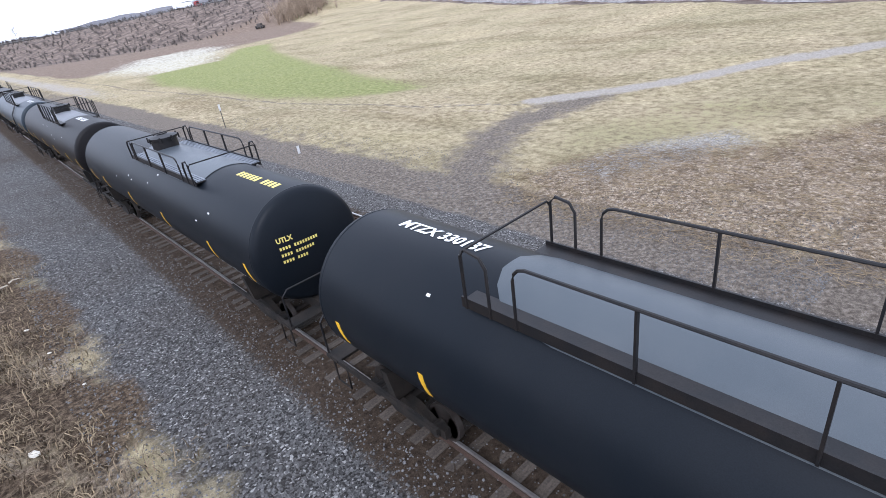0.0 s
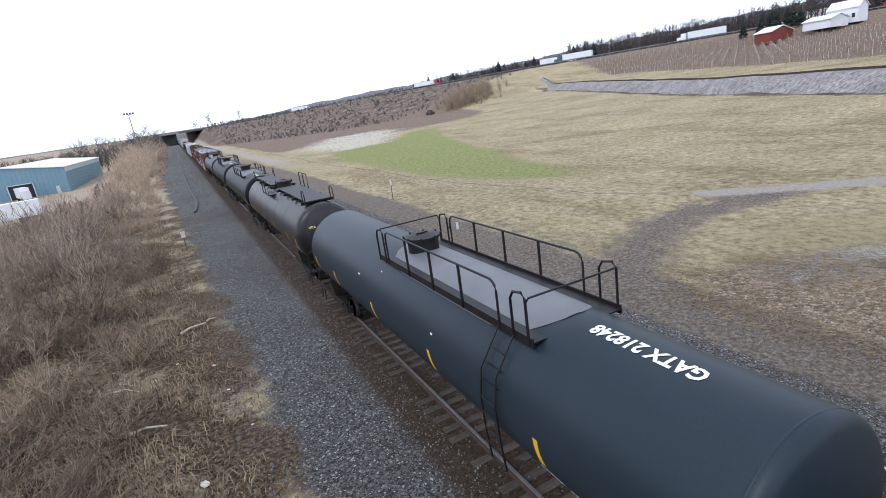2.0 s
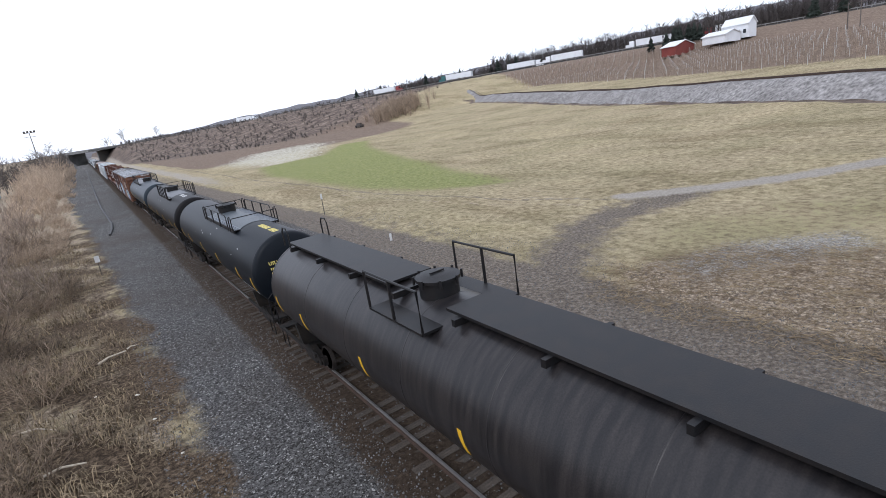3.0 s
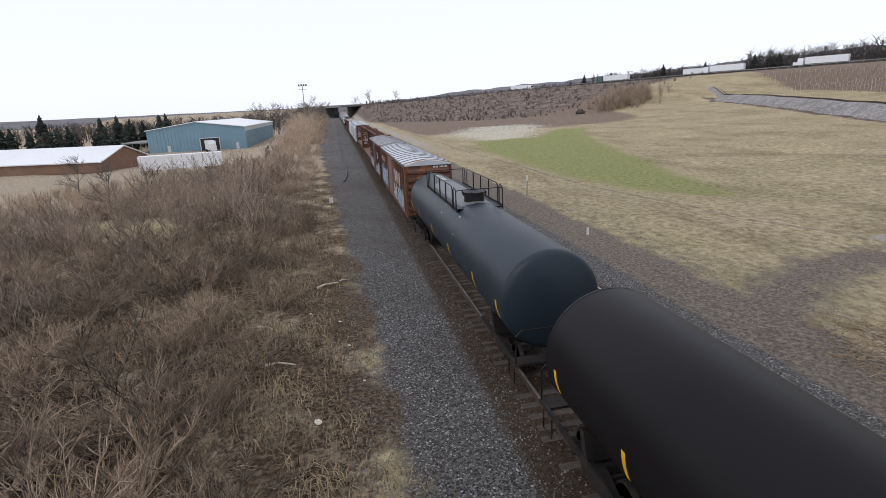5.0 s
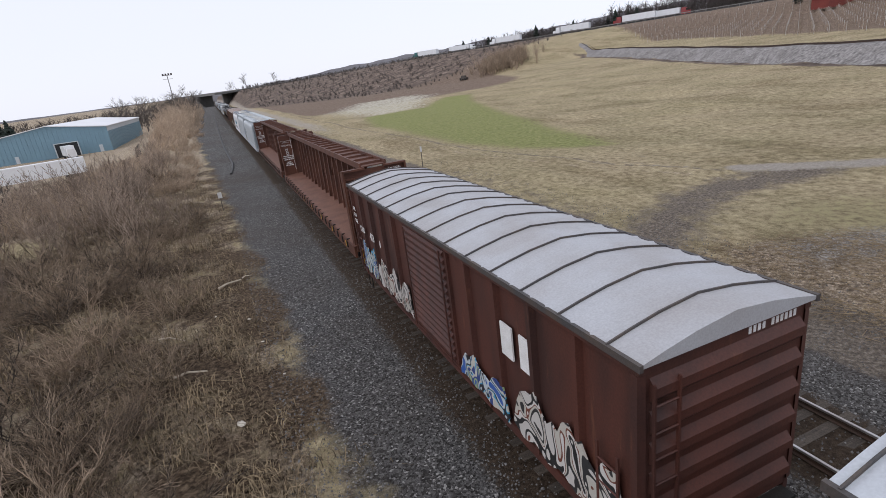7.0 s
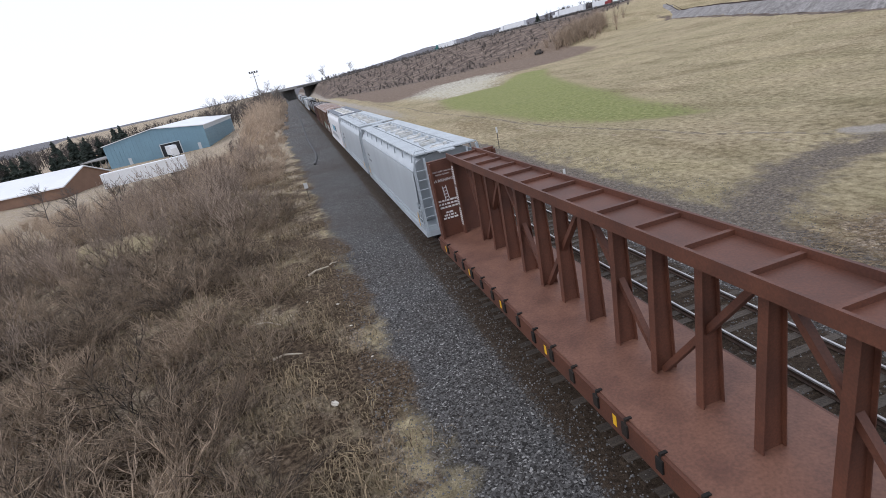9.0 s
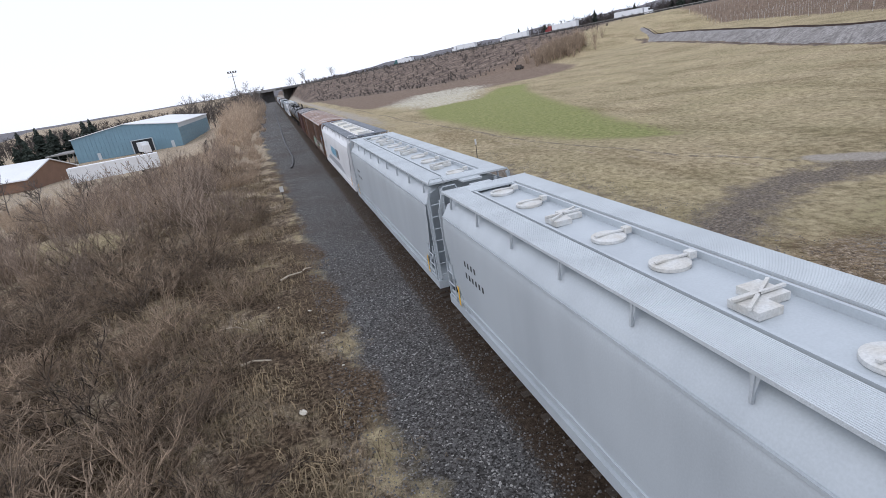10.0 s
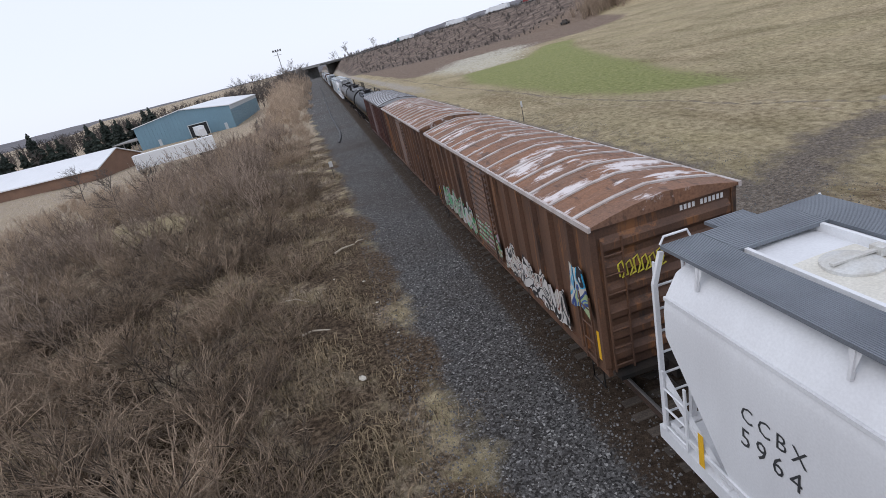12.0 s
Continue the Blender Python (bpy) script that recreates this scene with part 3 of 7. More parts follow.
def text_mesh(text, width, cuts=8, bold=0.035, space=1.0):
    """Letters as a flat mesh centred on the origin, of a given width, cut across so that it can bend."""
    cu = bpy.data.curves.new("lettering", 'FONT')
    cu.body, cu.size, cu.align_x, cu.align_y, cu.resolution_u, cu.offset, cu.space_character = text, 1.0, 'CENTER', 'CENTER', 2, bold, space
    tmp = bpy.data.objects.new("lettering", cu)
    scene.collection.objects.link(tmp)
    me = bpy.data.meshes.new_from_object(tmp.evaluated_get(bpy.context.evaluated_depsgraph_get()))
    bpy.data.objects.remove(tmp)
    me.materials.clear()
    xs = [v.co.x for v in me.vertices]
    k = width / (max(xs) - min(xs))
    me.transform(Matrix.Diagonal((k, k * 1.12, 1, 1)))
    bm = bmesh.new()
    bm.from_mesh(me)
    for i in range(1, cuts):
        bmesh.ops.bisect_plane(bm, geom=bm.verts[:] + bm.edges[:] + bm.faces[:], plane_co=(0, k * (i / cuts - 0.5), 0), plane_no=(0, 1, 0))
    bm.to_mesh(me)
    bm.free()
    return me


def tank_words(car, text, width, y, r, cz, mat, label):
    """Letters bent over the top of the tank, their feet towards +x."""
    me = text_mesh(text, width)
    for v in me.vertices:
        q = radians(3.5) + v.co.y / r
        v.co = (-math.sin(q) * (r + 0.007), y + v.co.x, cz + math.cos(q) * (r + 0.007))
    part("lettering", me, mat, car, label)


def end_words(car, text, width, x, z, face, mat, label):
    """Letters on the dished end; face(x, z) gives the surface's y."""
    me = text_mesh(text, width, 4)
    for v in me.vertices:
        xx, zz = x + v.co.x, z + v.co.y
        v.co = (xx, face(xx, zz) - 0.007, zz)
    part("lettering", me, mat, car, label)


def tank_car(paint, mark, label, old=False, words="", end="", long=21.2, grey=True, plat=(-6.1, 1.3), coat=None, grating=False, posts=(0.25, 0.5, 0.75)):
    car = new("tank_car")
    tagged(car, label, "tank car", "cars of the freight train")
    r, cz, h = 1.5, 2.6, long / 2 - 1.15
    body = Shape()
    knuckle, dish = (0.24, 0.24) if not old else (0.42, 0.3)
    head = [(knuckle * math.sin(radians(a)), r - knuckle + knuckle * math.cos(radians(a))) for a in range(0, 71, 10)]
    lip, edge = head[-1]
    head += [(lip + dish * (1 - q * q), edge * q) for q in (0.9, 0.75, 0.6, 0.45, 0.3, 0.15, 0.01)]
    depth = lip + dish
    prof = [(-h + depth - s, c) for s, c in head[::-1]] + [(h - depth + s, c) for s, c in head]
    body.lathe(prof, 'y', (0, 0, cz), 56)
    part("tank", body, paint, car)
    for y in ([-h + depth, h - depth] if not old else [-h + depth, -5.6, -2.8, 0, 2.8, 5.6, h - depth]):
        ring = Shape()
        ring.lathe([(-0.02, r), (-0.012, r + 0.006), (0.012, r + 0.006), (0.02, r)], 'y', (0, y, cz), 56)
        part("weld_band", ring, paint, car)
    P0, P1 = plat
    low = 0.26 if grating else 0.0
    S = P1 - 1.3
    if not old:
        if grey:
            ys = [P0 + 0.1, P0 + 0.25, P0 + 0.5, P0 + 0.9] + [P0 + 1.5 + (P1 - P0 - 3.0) * i / 5 for i in range(6)] + [P1 - 0.9, P1 - 0.5, P1 - 0.25, P1 - 0.1]
            spans = ([26, 33, 37, 39] + [40] * 6 + [39, 37, 33, 26]) if grating else ([8, 20, 30, 37] + [40] * 6 + [37, 30, 20, 8])
            vs, fs, m = [], [], 26
            for y, e in zip(ys, spans):
                for j in range(m + 1):
                    q = radians(-e + 2 * e * j / m)
                    vs.append((-math.sin(q) * (r + 0.014), y, cz + math.cos(q) * (r + 0.014)))
            for i in range(len(ys) - 1):
                fs += [(i * (m + 1) + j, i * (m + 1) + j + 1, (i + 1) * (m + 1) + j + 1, (i + 1) * (m + 1) + j) for j in range(m)]
            top = Shape()
            top.add(vs, fs, True)
            part("walkway_coating", top, coat or MAT_GREY, car, "grey anti-slip patch on the tank top")
        for side in (-1, 1):
            w = Shape()
            w.box(side * 0.84 - 0.15, side * 0.84 + 0.15, P0, P1, 3.9, 3.93)
            w.box(side * 1.0 - 0.015, side * 1.0 + 0.015, P0, P1, 3.83, 4.0)
            for k in range(7):
                y = P0 + 0.3 + k * (P1 - P0 - 0.6) / 6
                w.slab((side * 0.85, y, 3.7), (side * 0.98, y, 3.9), 0.08, 0.05)
            path = part("walkway", w, STEEL_BLACK, car, "black steel side walkway")
            if grating:
                for k in range(4):
                    q = Shape()
                    x = side * 0.84 - 0.12 + 0.08 * k
                    q.box(x - 0.026, x + 0.026, P0 + 0.02, P1 - 0.02, 3.932, 3.955)
                    part("tread_slat", q, GRATE_DARK, path, "dull galvanised tread slat")
            g = Shape()
            x = side * 1.02
            z0, z1 = 3.84, 4.8 - low
            for a, b in ((P0 + 0.1, P0 + 0.55), (P0 + 1.0, P1 - 0.75), (P1 - 0.55, P1 - 0.05)):
                if b - a > 1:
                    g.tube([(x, a, z0), (x, a, z1 - 0.2), (x, a + 0.03, z1 - 0.1), (x, a + 0.1, z1 - 0.03), (x, a + 0.2, z1), (x, b - 0.2, z1), (x, b - 0.1, z1 - 0.03), (x, b - 0.03, z1 - 0.1), (x, b, z1 - 0.2), (x, b, z0)], 0.024)
                    for q in posts:
                        g.slab((x, a + (b - a) * q, z0), (x, a + (b - a) * q, z1), 0.055, 0.03, (0, 1, 0))
                else:
                    g.tube([(x, a, z0), (x, a, z1 - 0.1), (x, a + 0.1, z1), (x, b - 0.1, z1 - 0.05), (x, b, z1 - 0.2), (x, b, z0)], 0.026)
            part("railing", g, STEEL_BLACK, car, "black tubular railing")
        for y, way in ((P0 + 0.1, -1), (P1 - 0.05, 1)):
            g = Shape()
            g.tube([(-1.02, y, 4.62 - low), (-0.97, y + way * 0.03, 4.72 - low), (0.97, y + way * 0.03, 4.72 - low), (1.02, y, 4.62 - low)], 0.02)
            part("end_rail", g, STEEL_BLACK, car)
    else:
        w = Shape()
        w.box(-0.62, 0.62, -8.6, -0.8, 4.16, 4.22)
        w.box(-0.62, 0.62, 1.6, 8.6, 4.16, 4.22)
        for k in range(8):
            w.box(-0.8, 0.8, -8.2 + k * 2.3, -8.1 + k * 2.3, 4.02, 4.16)
        part("running_board", w, STEEL_BLACK, car, "wide black running board along the top")
        for x in (-0.7, 0.7):
            for y in (-8.5, 8.5):
                g = Shape()
                g.tube([(x, y - 0.28, 4.1), (x, y - 0.28, 4.6), (x, y - 0.15, 4.75), (x, y + 0.15, 4.75), (x, y + 0.28, 4.6), (x, y + 0.28, 4.1)], 0.025)
                part("grab_hoop", g, STEEL_BLACK, car)
        for side in (-1, 1):
            g = Shape()
            g.box(side * 1.0 - 0.25, side * 1.0 + 0.25, -0.8, 1.4, 3.85, 3.9)
            g.tube([(side * 1.22, -0.8, 3.9), (side * 1.22, -0.8, 4.75), (side * 1.22, 1.4, 4.75), (side * 1.22, 1.4, 3.9)], 0.03)
            g.slab((side * 1.22, 0.3, 3.9), (side * 1.22, 0.3, 4.75), 0.05, 0.05, (0, 1, 0))
            part("platform", g, STEEL_BLACK, car, "small black platform with a railing")
    d = Shape()
    d.lathe([(-0.3, 0.44), (0.28, 0.44), (0.29, 0.5), (0.36, 0.5), (0.36, 0.47), (0.41, 0.3), (0.42, 0.02)], 'z', (0, 0.35 + S, cz + r + 0.02), 28)
    dome = part("manway", d, STEEL_BLACK, car, "round black manway dome")
    nut = Shape()
    nut.cyl((0, 0, 0), (0, 0, 0.18), 0.028, 6)
    nut = nut.mesh("bolt")
    nut.materials.append(STEEL_BLACK)
    for k in range(8):
        q = k * 0.7854 + 0.3
        bo = part("bolt", nut, STEEL_BLACK, dome)
        bo.location = (0.53 * math.cos(q), 0.35 + S + 0.53 * math.sin(q), cz + r + 0.24)
    b = Shape()
    b.slab((-0.18, 0.35 + S, cz + r + 0.46), (0.18, 0.35 + S, cz + r + 0.46), 0.04, 0.03)
    part("lid_handle", b, STEEL_BLACK, dome)
    if not old:
        if paint is TANK_BLUE:
            lad = Shape()
            for y in (P0 + 0.55, P0 + 1.05):
                lad.tube([(-1.02, y, 3.9), (-1.5, y, 3.2), (-1.58, y, 2.6), (-1.56, y, 1.9), (-1.5, y, 1.2)], 0.02)
            for k in range(8):
                z = 1.35 + k * 0.32
                xx = -(1.58 if z < 2.7 else 1.58 - (z - 2.7) * 0.34)
                lad.cyl((xx, P0 + 0.55, z), (xx, P0 + 1.05, z), 0.014, 6)
            part("ladder", lad, STEEL_BLACK, car)
        for side in (-1, 1):
            ch = Shape()
            ch.tube([(side * 1.02, P1 - 0.72, 4.6 - low), (side * 1.02, P1 - 0.68, 4.4 - low), (side * 1.02, P1 - 0.62, 4.38 - low), (side * 1.02, P1 - 0.56, 4.62 - low)], 0.012, 5)
            part("chain", ch, STEEL_BLACK, car, "slack gate chain")
    for y in (-h + 0.95, -6.1, -2.0, 2.0, 6.1, h - 0.95):
        s = Shape()
        on_tank(s, r, cz, 92, 114, y - 0.06, y + 0.06, 0.005, 4)
        part("reflector_strip", s, YELLOW, car, "yellow reflective strip")
        s = Shape()
        on_tank(s, r, cz, -114, -92, y - 0.06, y + 0.06, 0.005, 4)
        part("reflector_strip", s, YELLOW, car, "yellow reflective strip")
    rd = random.Random(int(long * 10) + int(P1 * 100))
    for k in range(0 if old else 9):
        s = Shape()
        q, y = rd.uniform(38, 75) * rd.choice((-1, 1)), rd.uniform(P0 - 1.5, P1 + 2.0)
        w = rd.uniform(0.02, 0.06)
        on_tank(s, r, cz, q, q + rd.uniform(0.8, 2.4), y - w, y + w, 0.004, 1)
        part("decal", s, WHITE_MARK, car, "small white sticker")
    if words:
        tank_words(car, words, 2.1, P0 - 1.55, r, cz, mark, "stencilled letters and numbers on the tank top")
    s = Shape()
    for u0, u1, v0, v1 in () if words else glyphs(11, (4,)):
        on_tank(s, r, cz, 9 - v1 * 11, 9 - v0 * 11, -6.2 - 0.21 * (11 - u0) if not old else -8.0 + .1 * u0, -6.2 - 0.21 * (11 - u1) if not old else -8.0 + .1 * u1, 0.005, 4)
    if not words:
        part("stencil", s, mark, car, "stencilled marking on the tank top")
    s = Shape()
    for u0, u1, v0, v1 in glyphs(22, (5, 11, 16)):
        on_tank(s, r, cz, 131 - v1 * 5.5, 131 - v0 * 5.5, -h + 1.2 + 0.13 * (22 - u1), -h + 1.2 + 0.13 * (22 - u0), 0.005, 2)
    part("stencil", s, WHITE_MARK, car, "white lettering low on the tank side")
    def face(xx, zz):
        return -h + depth - lip - dish * (1 - (math.hypot(xx, zz - cz) / edge) ** 2)

    if end:
        wide = (0.08 if old else 0.1) * len(end)
        end_words(car, end, wide, -0.88 + wide / 2, 3.08, face, mark, "stencilled letters on the tank end")
    s = Shape()
    for row, (size, cnt) in enumerate(() if old else ((0.16, 0 if end else 11), (0.09, 14), (0.09, 12), (0.09, 9))):
        for u0, u1, v0, v1 in glyphs(cnt, (4,)):
            x0, x1 = -0.85 + size * 0.8 * u0, -0.85 + size * 0.8 * u1
            z0, z1 = 3.0 - row * 0.17 + v0 * size, 3.0 - row * 0.17 + v1 * size
            f = [face(xx, zz) - 0.006 for xx, zz in ((x0, z0), (x1, z0), (x1, z1), (x0, z1))]
            s.add([(x0, f[0], z0), (x1, f[1], z0), (x1, f[2], z1), (x0, f[3], z1), (x0, f[0] + .02, z0), (x1, f[1] + .02, z0), (x1, f[2] + .02, z1), (x0, f[3] + .02, z1)],
                  [(0, 1, 2, 3), (0, 4, 5, 1), (1, 5, 6, 2), (2, 6, 7, 3), (3, 7, 4, 0)])
    if not old:
        part("stencil", s, mark, car, "stencilled data on the tank end")
    for way in (-1, 1):
        e = way * long / 2
        s = Shape()
        s.box(-0.32, 0.32, min(e - way * 4.6, e - way * 0.75), max(e - way * 4.6, e - way * 0.75), 0.82, 1.14)
        s.box(-1.35, 1.35, min(e - way * 1.25, e - way * 0.8), max(e - way * 1.25, e - way * 0.8), 1.0, 1.06)
        for x in (-1.3, 1.3):
            s.slab((x, e - way * 0.85, 1.03), (x, e - way * 4.4, 1.03), 0.07, 0.12)
            s.tube([(x, e - way * 1.0, 1.0), (x, e - way * 1.0, 0.4), (x, e - way * 1.5, 0.4), (x, e - way * 1.5, 1.0)], 0.022)
        s.prism([(-1.25, 1.0), (1.25, 1.0), (1.35, 1.75), (1.0, 1.6), (0.5, 1.3), (-0.5, 1.3), (-1.0, 1.6), (-1.35, 1.75)], e - way * 3.1 - 0.1, e - way * 3.1 + 0.1)
        part("stub_sill", s, UNDER, car, "black end sill and tank cradle")
        g = Shape()
        g.tube([(-1.3, e - way * 0.85, 1.05), (-1.3, e - way * 0.85, 1.9), (-1.15, e - way * 0.85, 2.05), (1.15, e - way * 0.85, 2.05), (1.3, e - way * 0.85, 1.9), (1.3, e - way * 0.85, 1.05)], 0.025)
        part("end_handrail", g, STEEL_BLACK, car)
        coupler(car, e, way)
        truck(car, e - way * 3.1)
    return car


def hand_ladder(parent, mat, x, y0, y1, z0, z1, step=0.4, along='y'):
    s = Shape()
    for k in range(int((z1 - z0) / step) + 1):
        z = z0 + k * step
        s.cyl((x, y0, z) if along == 'y' else (y0, x, z), (x, y1, z) if along == 'y' else (y1, x, z), 0.02, 6)
    for y in (y0, y1):
        s.slab((x, y, z0 - 0.15) if along == 'y' else (y, x, z0 - 0.15), (x, y, z1 + 0.15) if along == 'y' else (y, x, z1 + 0.15), 0.05, 0.03, (1, 0, 0))
    part("ladder", s, mat, parent)


def graffiti(parent, x, y0, y1, z0, z1, mat, seed, label):
    """A sprayed patch with a ragged, rounded outline, as a paint film 3 mm proud of the wall."""
    rnd = random.Random(seed)
    s = Shape()
    n = max(4, int((y1 - y0) / 0.16))
    w = (y1 - y0) / n
    ph = rnd.random() * 6
    tops = [z1 - (z1 - z0) * (0.12 + 0.16 * math.sin(ph + i * 0.9) + 0.1 * math.sin(ph + i * 2.3) + 0.06 * rnd.random()) for i in range(n + 1)]
    lows = [z0 + (z1 - z0) * (0.05 + 0.06 * math.sin(ph * 2 + i * 1.3)) for i in range(n + 1)]
    tops[0], tops[n] = lows[0] + 0.12, lows[n] + 0.12
    vs = []
    for i in range(n + 1):
        for x1 in (x, x + 0.03):
            vs += [(x1, y0 + i * w, lows[i]), (x1, y0 + i * w, tops[i])]
    s.add(vs, [q for i in range(0, 4 * n, 4) for q in ((i, i + 4, i + 5, i + 1), (i + 1, i + 5, i + 7, i + 3), (i, i + 2, i + 6, i + 4))])
    part("graffiti", s, mat, parent, label)


def spray(name, colours, seed):
    m = bpy.data.materials.new(name)
    m.use_nodes = True
    n, l = m.node_tree.nodes, m.node_tree.links
    b = n["Principled BSDF"]
    b.inputs["Roughness"].default_value = 0.55
    co, mp = n.new("ShaderNodeTexCoord"), n.new("ShaderNodeMapping")
    mp.inputs["Location"].default_value, mp.inputs["Scale"].default_value = (seed * 3.1, seed * 1.7, 0), (1, 1, 0.75)
    l.new(co.outputs["Object"], mp.inputs[0])
    ns = n.new("ShaderNodeTexNoise")
    ns.inputs["Scale"].default_value, ns.inputs["Detail"].default_value, ns.inputs["Distortion"].default_value = 1.25, 1.0, 1.6
    l.new(mp.outputs[0], ns.inputs["Vector"])
    r = n.new("ShaderNodeValToRGB")
    r.color_ramp.interpolation = 'CONSTANT'
    el = r.color_ramp.elements
    cuts = [0.0, 0.36, 0.42, 0.47, 0.5, 0.56, 0.62, 0.68]
    el[0].position, el[0].color = 0, (*colours[0], 1)
    el[1].position, el[1].color = cuts[1], (*colours[1 % len(colours)], 1)
    for i in range(2, len(cuts)):
        e = el.new(cuts[i])
        e.color = (*colours[i % len(colours)], 1)
    l.new(ns.outputs[0], r.inputs[0])
    l.new(r.outputs[0], b.inputs["Base Color"])
    return m


GRAF_BLUE = spray("blue_white_spray_paint", [(0.03, 0.1, 0.35), (0.45, 0.5, 0.52), (0.02, 0.02, 0.025), (0.04, 0.3, 0.5), (0.5, 0.48, 0.42), (0.03, 0.06, 0.2), (0.3, 0.38, 0.2)], 1)
GRAF_WHITE = spray("white_black_spray_paint", [(0.5, 0.48, 0.45), (0.02, 0.02, 0.02), (0.55, 0.53, 0.5), (0.15, 0.05, 0.03), (0.45, 0.43, 0.38), (0.03, 0.03, 0.03)], 2)
GRAF_GREEN = spray("green_pink_spray_paint", [(0.05, 0.3, 0.12), (0.3, 0.22, 0.24), (0.03, 0.03, 0.03), (0.12, 0.42, 0.2), (0.4, 0.38, 0.38), (0.25, 0.2, 0.1)], 3)
GRAF_LETTER = material("chipped_cream_paint", (0.5, 0.42, 0.36), 0.7, 0, (0.17, 0.07, 0.04), 5, 0.6, 30, 0.001, 0.15)
GRAF_YELLOW = material("yellow_spray_paint", (0.55, 0.5, 0.05), 0.6, 0, (0.3, 0.2, 0.05), 4, 0.5, 40, 0.001, 0.1)


def box_car(paint, roofing, seam, label, long, art, ribs=14, door=3.0, eave=4.42, letters=None, patch=False, words=()):
    car = new("box_car")
    tagged(car, label, "box car", "cars of the freight train")
    h = long / 2
    s = Shape()
    s.box(-1.48, 1.48, -h, h, 1.12, eave)
    part("body", s, paint, car)
    s = Shape()
    for side in (-1, 1):
        s.box(side * 1.5 - 0.05, side * 1.5 + 0.05, -h, h, 0.98, 1.2)
        s.box(side * 1.53 - 0.06, side * 1.53 + 0.06, -h - 0.02, h + 0.02, eave - 0.14, eave)
    part("side_sill", s, paint, car)
    for side in (-1, 1):
        for k in range(ribs + 1):
            y = -h + 0.06 + (long - 0.12) * k / ribs
            if abs(y) < door / 2 + 0.1 and side:
                continue
            s = Shape()
            s.add([(side * 1.475, y - 0.085, 1.2), (side * 1.475, y + 0.085, 1.2), (side * 1.6, y + 0.06, 1.2), (side * 1.6, y - 0.06, 1.2),
                   (side * 1.475, y - 0.085, eave - 0.14), (side * 1.475, y + 0.085, eave - 0.14), (side * 1.6, y + 0.06, eave - 0.14), (side * 1.6, y - 0.06, eave - 0.14)],
                  [(0, 1, 2, 3), (4, 5, 6, 7), (1, 2, 6, 5), (2, 3, 7, 6), (3, 0, 4, 7)])
            part("side_post", s, paint, car)
        s = Shape()
        s.box(side * 1.51 - 0.05, side * 1.51 + 0.05, -door / 2, door / 2, 1.25, eave - 0.2)
        dr = part("door", s, paint, car, "sliding side door")
        s = Shape()
        for k in range(15):
            z = 1.42 + k * 0.195
            a, b = -door / 2 + 0.12, door / 2 - 0.12
            s.add([(side * 1.555, a, z - 0.075), (side * 1.62, a, z - 0.02), (side * 1.62, a, z + 0.02), (side * 1.555, a, z + 0.075),
                   (side * 1.555, b, z - 0.075), (side * 1.62, b, z - 0.02), (side * 1.62, b, z + 0.02), (side * 1.555, b, z + 0.075)],
                  [(0, 1, 5, 4), (1, 2, 6, 5), (2, 3, 7, 6), (0, 3, 2, 1), (4, 5, 6, 7)])
        part("door_rib", s, paint, dr)
        for y in (-door / 2 + 0.25, door / 2 - 0.25):
            s = Shape()
            s.cyl((side * 1.635, y, 1.25), (side * 1.635, y, eave - 0.2), 0.022, 6)
            part("lock_rod", s, paint, dr)
        s = Shape()
        s.box(side * 1.56 - 0.04, side * 1.56 + 0.04, -door * 1.05, door * 1.05, 1.06, 1.14)
        part("door_track", s, paint, car)
    for way in (-1, 1):
        for k in range(6):
            z = 1.5 + k * 0.5
            s = Shape()
            s.add([(x, way * (h + dy), z + dz) for x in (-1.4, 1.4) for dy, dz in ((-0.01, -0.2), (0.1, -0.07), (0.1, 0.07), (-0.01, 0.2))],
                  [(0, 1, 5, 4), (1, 2, 6, 5), (2, 3, 7, 6), (0, 3, 2, 1), (4, 5, 6, 7)])
            part("end_rib", s, paint, car)
        hand_ladder(car, paint, way * (h + 0.11), -1.42, -1.0, 1.3, 4.0, 0.42, 'x')
        hand_ladder(car, paint, -1.6, way * (h - 0.6) - 0.22, way * (h - 0.6) + 0.22, 1.2, 2.6, 0.42)
        s = Shape()
        s.box(-0.3, 0.3, min(way * (h - 3), way * (h + 0.5)), max(way * (h - 3), way * (h + 0.5)), 0.8, 1.12)
        s.box(-1.4, 1.4, min(way * h, way * (h + 0.25)), max(way * h, way * (h + 0.25)), 1.0, 1.1)
        s.tube([(-1.5, way * (h - .35), 1.0), (-1.5, way * (h - .35), 0.45), (-1.5, way * (h - .85), 0.45), (-1.5, way * (h - .85), 1.0)], 0.02)
        part("end_sill", s, UNDER, car)
        coupler(car, way * (h + 0.9), way)
        truck(car, way * (h - 2.0))
        s = Shape()
        s.box(-1.57, -1.55, way * (h - 0.25) - 0.05, way * (h - 0.25) + 0.05, 1.3, 2.0)
        part("reflector_strip", s, YELLOW, car, "yellow reflective strip")
    s = Shape()
    s.box(-0.2, 0.2, -h + 2, h - 2, 0.75, 1.0)
    for k in range(8):
        s.box(-1.4, 1.4, -h + 3 + k * (long - 6) / 7 - 0.05, -h + 3 + k * (long - 6) / 7 + 0.05, 0.95, 1.12)
    part("underframe", s, UNDER, car)
    pts = [(-1.62, eave), (-1.62, eave + 0.05), (-1.2, eave + 0.15), (-0.7, eave + 0.25), (0, eave + 0.33), (0.7, eave + 0.25), (1.2, eave + 0.15), (1.62, eave + 0.05), (1.62, eave)]
    s = Shape()
